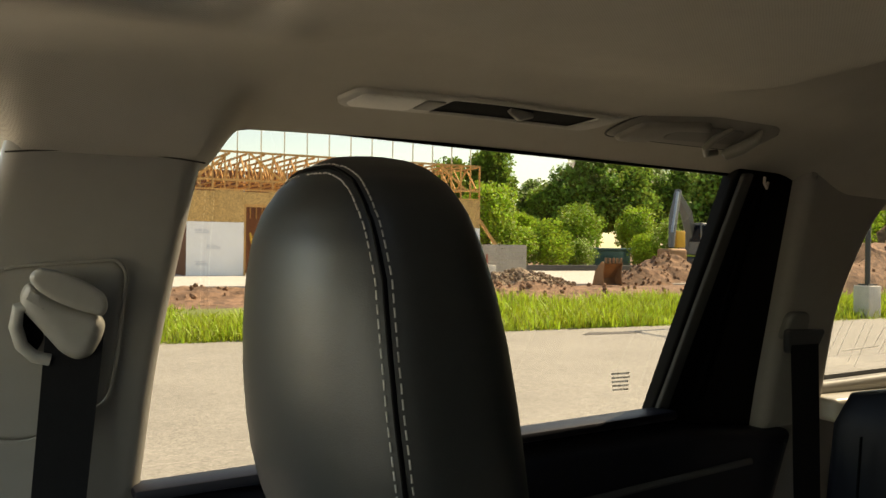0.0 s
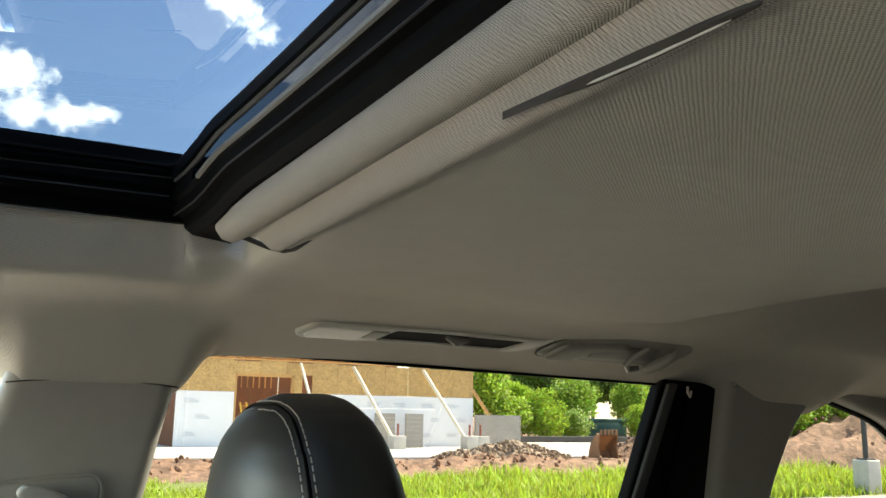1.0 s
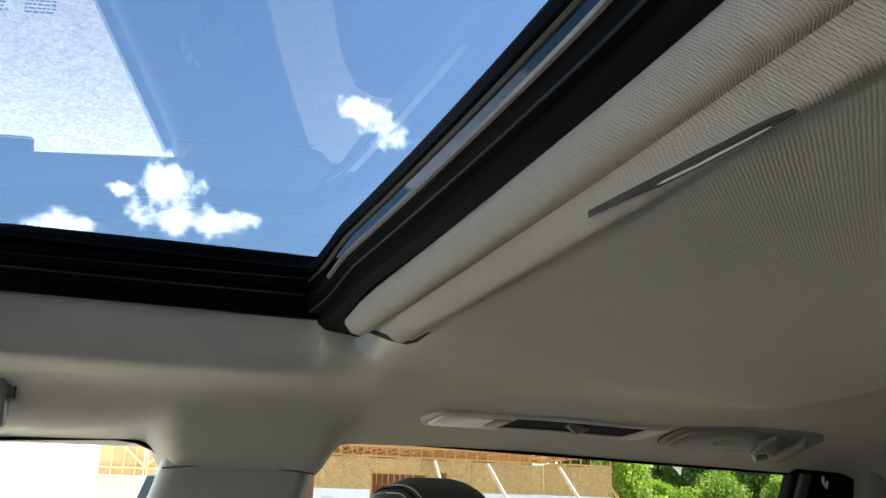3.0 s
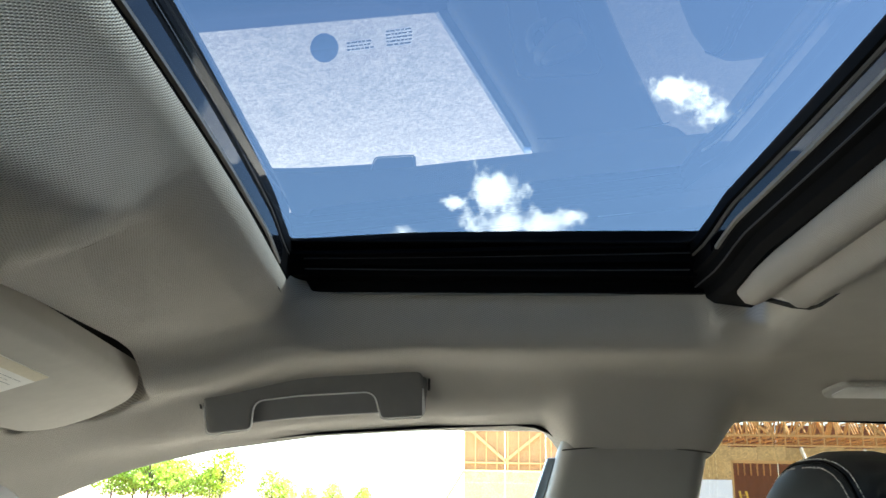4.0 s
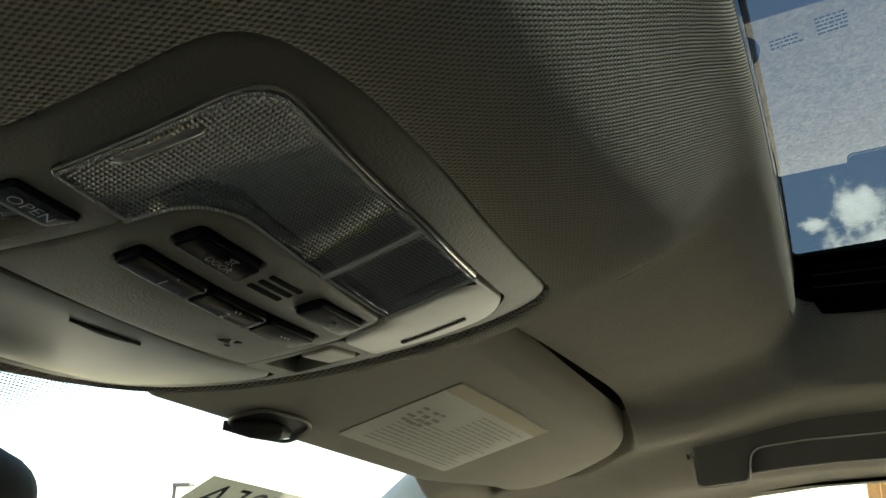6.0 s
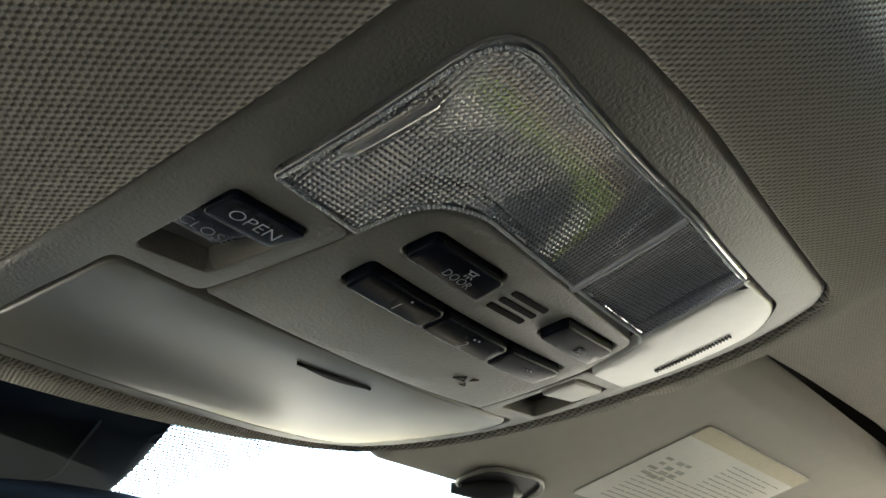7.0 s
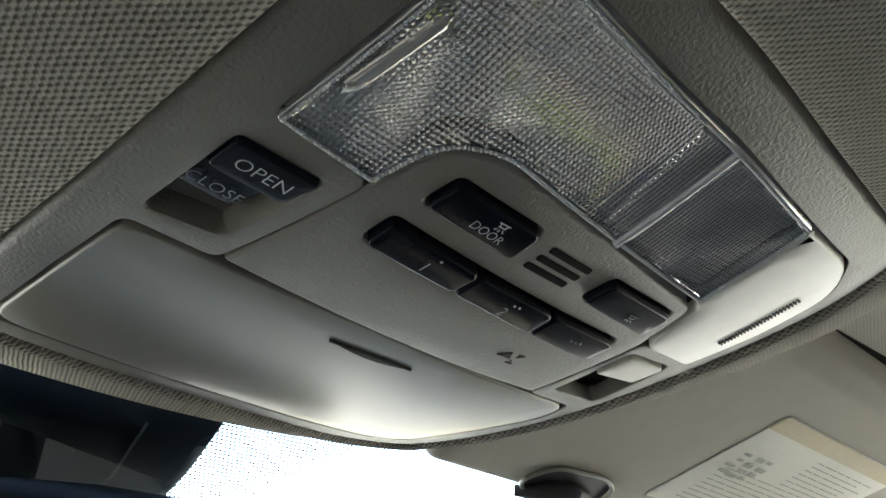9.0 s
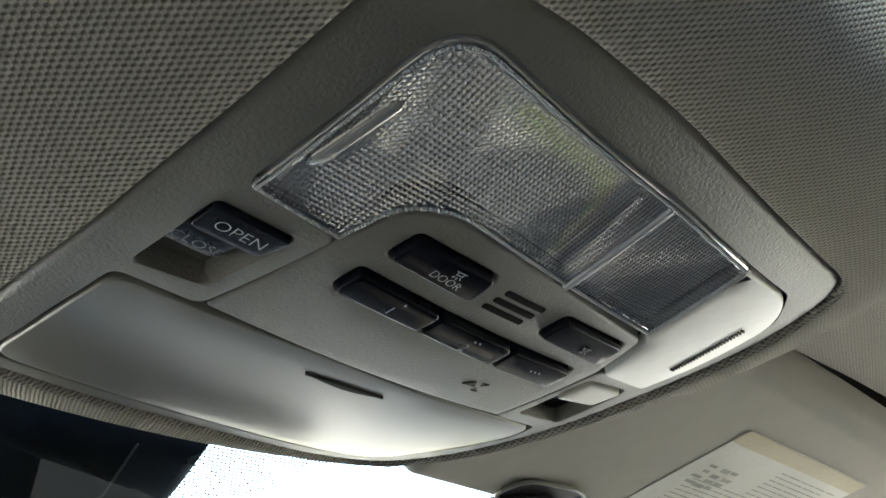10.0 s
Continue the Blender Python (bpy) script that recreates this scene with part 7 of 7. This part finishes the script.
def far_lamp(x, y, z, flag):
    p = thing("street_lamp", "tall grey lot lamp" + (" with a striped flag" if flag else ""), "street lamp", (x, y, 0))
    part("pole", tube([(x, y, 0), (x, y, z)], 0.09, 8), GREY_PAINT, p, "grey pole")
    part("lamp_head", box((x, y - 0.2, z - 0.12), (x + 1.1, y + 0.2, z + 0.06), None, 0.04), GREY_PAINT, p, "flat lamp head")
    if flag:
        for i, (c, nm) in enumerate((((0.55, 0.03, 0.04), "red"), ((0.7, 0.7, 0.7), "white"), ((0.03, 0.05, 0.30), "blue"))):
            bm = bmesh.new()
            n = 10
            rws = [[bm.verts.new((x + 0.12 + 0.9 * a / n * (1 - 0.5 * a / n), y - 0.1 + 0.10 * math.sin(a * 1.2 + i), z - 1.0 - 0.8 * i - 0.8 * b - 0.10 * a)) for a in range(n + 1)] for b in (0, 1)]
            for a in range(n):
                bm.faces.new((rws[0][a], rws[0][a + 1], rws[1][a + 1], rws[1][a]))
            bmesh.ops.solidify(bm, geom=bm.faces[:], thickness=0.01)
            part("flag_stripe", bm, material("flag_" + nm, c, rough=0.8, vary=0.1), p, nm + " flag cloth")


far_lamp(-31.2, 32.6, 3.95, True)
far_lamp(-40.3, 58.7, 2.5, False)

# ---- excavator ----
ex = thing("excavator", "yellow and grey tracked excavator on the earth heap", "excavator", (36.5, 37.0, 0.4))
part("track", box((35.4, 36.0, 0.2), (38.8, 36.6, 1.1), None, 0.2, 4), DARK_STEEL, ex, "dark steel track")
part("track", box((35.4, 38.0, 0.2), (38.8, 38.6, 1.1), None, 0.2, 4), DARK_STEEL, ex, "dark steel track")
part("house_body", box((36.6, 36.0, 1.2), (39.6, 38.6, 2.4), None, 0.12, 3), GREY_PAINT, ex, "grey engine body")
cabm = part("cab", box((36.1, 36.1, 1.2), (37.6, 37.1, 3.0), None, 0.1, 3), GREY_PAINT, ex, "grey cab")
part("cab_window", box((36.15, 36.07, 1.95), (37.5, 36.11, 2.85)), GLOSS, cabm, "dark cab window")
part("cab_window", box((36.06, 36.2, 1.95), (36.11, 37.0, 2.85)), GLOSS, cabm, "dark cab window")
part("boom", tube([(36.6, 37.3, 1.7), (35.4, 36.6, 3.6), (34.2, 36.0, 4.55)], [0.32, 0.34, 0.20], 6), GREY_PAINT, ex, "grey boom")
part("boom", tube([(36.4, 37.2, 2.0), (35.6, 36.8, 3.4)], 0.09, 8), YELLOW, ex, "yellow boom ram")
part("stick", tube([(34.3, 36.0, 4.7), (33.7, 35.7, 3.2), (33.4, 35.5, 1.6)], [0.18, 0.24, 0.16], 6), GREY_PAINT, ex, "grey stick")
part("ram", tube([(34.0, 35.7, 4.6), (33.35, 35.4, 2.4)], 0.08, 8), ALU, ex, "steel ram")
bk = bmesh.new()
add_box(bk, (32.9, 35.0, 0.6), (34.1, 36.1, 1.55), None, 0.15, 3)
part("bucket", bk, RUST, ex, "worn steel bucket")
part("yellow_panel", box((33.9, 35.6, 1.6), (34.5, 36.0, 2.5), None, 0.05), YELLOW, ex, "yellow linkage")

for piece in ex.children_recursive:
    if piece.parent == ex:
        piece.location = (-1.15, 0, 0)

# ---- spare bucket on the yard edge ----
spare = thing("digger_bucket", "rusty spare digger bucket standing on end", "bucket", (22.4, 28.3, 0))
sb = bmesh.new()
prof = [(0.0, 0.0), (0.10, 0.45), (0.02, 0.92), (0.18, 0.98), (0.62, 0.55), (0.78, 0.0)]
for x in (22.05, 22.95):
    f = [sb.verts.new((x, 28.0 + a, b)) for a, b in prof]
    g = [sb.verts.new((x + 0.05, 28.0 + a, b)) for a, b in prof]
    sb.faces.new(f)
    sb.faces.new(g[::-1])
    for i in range(len(prof)):
        k = (i + 1) % len(prof)
        sb.faces.new((f[i], f[k], g[k], g[i]))
part("side_plates", sb, RUST, spare, "rusty side plates")
sc = bmesh.new()
curve_pts = [(0.02, 0.90), (0.30, 0.62), (0.48, 0.30), (0.40, 0.06), (0.05, 0.02)]
aa = [[sc.verts.new((x, 28.0 + a, b)) for a, b in curve_pts] for x in (22.1, 22.95)]
for i in range(4):
    sc.faces.new((aa[0][i], aa[0][i + 1], aa[1][i + 1], aa[1][i]))
bmesh.ops.solidify(sc, geom=sc.faces[:], thickness=0.03)
part("scoop", sc, RUST, spare, "rusty curved scoop")
for i in range(5):
    x = 22.12 + 0.19 * i
    part("tooth", box((x, 28.0, 0.90), (x + 0.08, 28.08, 1.12), None, 0.01), RUST, spare, "worn tooth")

# ---- low teal container behind the bushes ----
cont = thing("container", "low teal container behind the bushes", "container", (40, 52, 0))
part("body", box((37.6, 51.4, 0), (42.6, 53.4, 1.35), None, 0.05), material("teal_paint", (0.03, 0.10, 0.10), rough=0.5, vary=0.2, scale=2), cont, "teal steel body")
part("lid", box((37.5, 51.3, 1.35), (42.7, 53.5, 1.55), None, 0.04), material("teal_lid", (0.06, 0.15, 0.16), rough=0.45, vary=0.2, scale=2), cont, "paler teal lid")
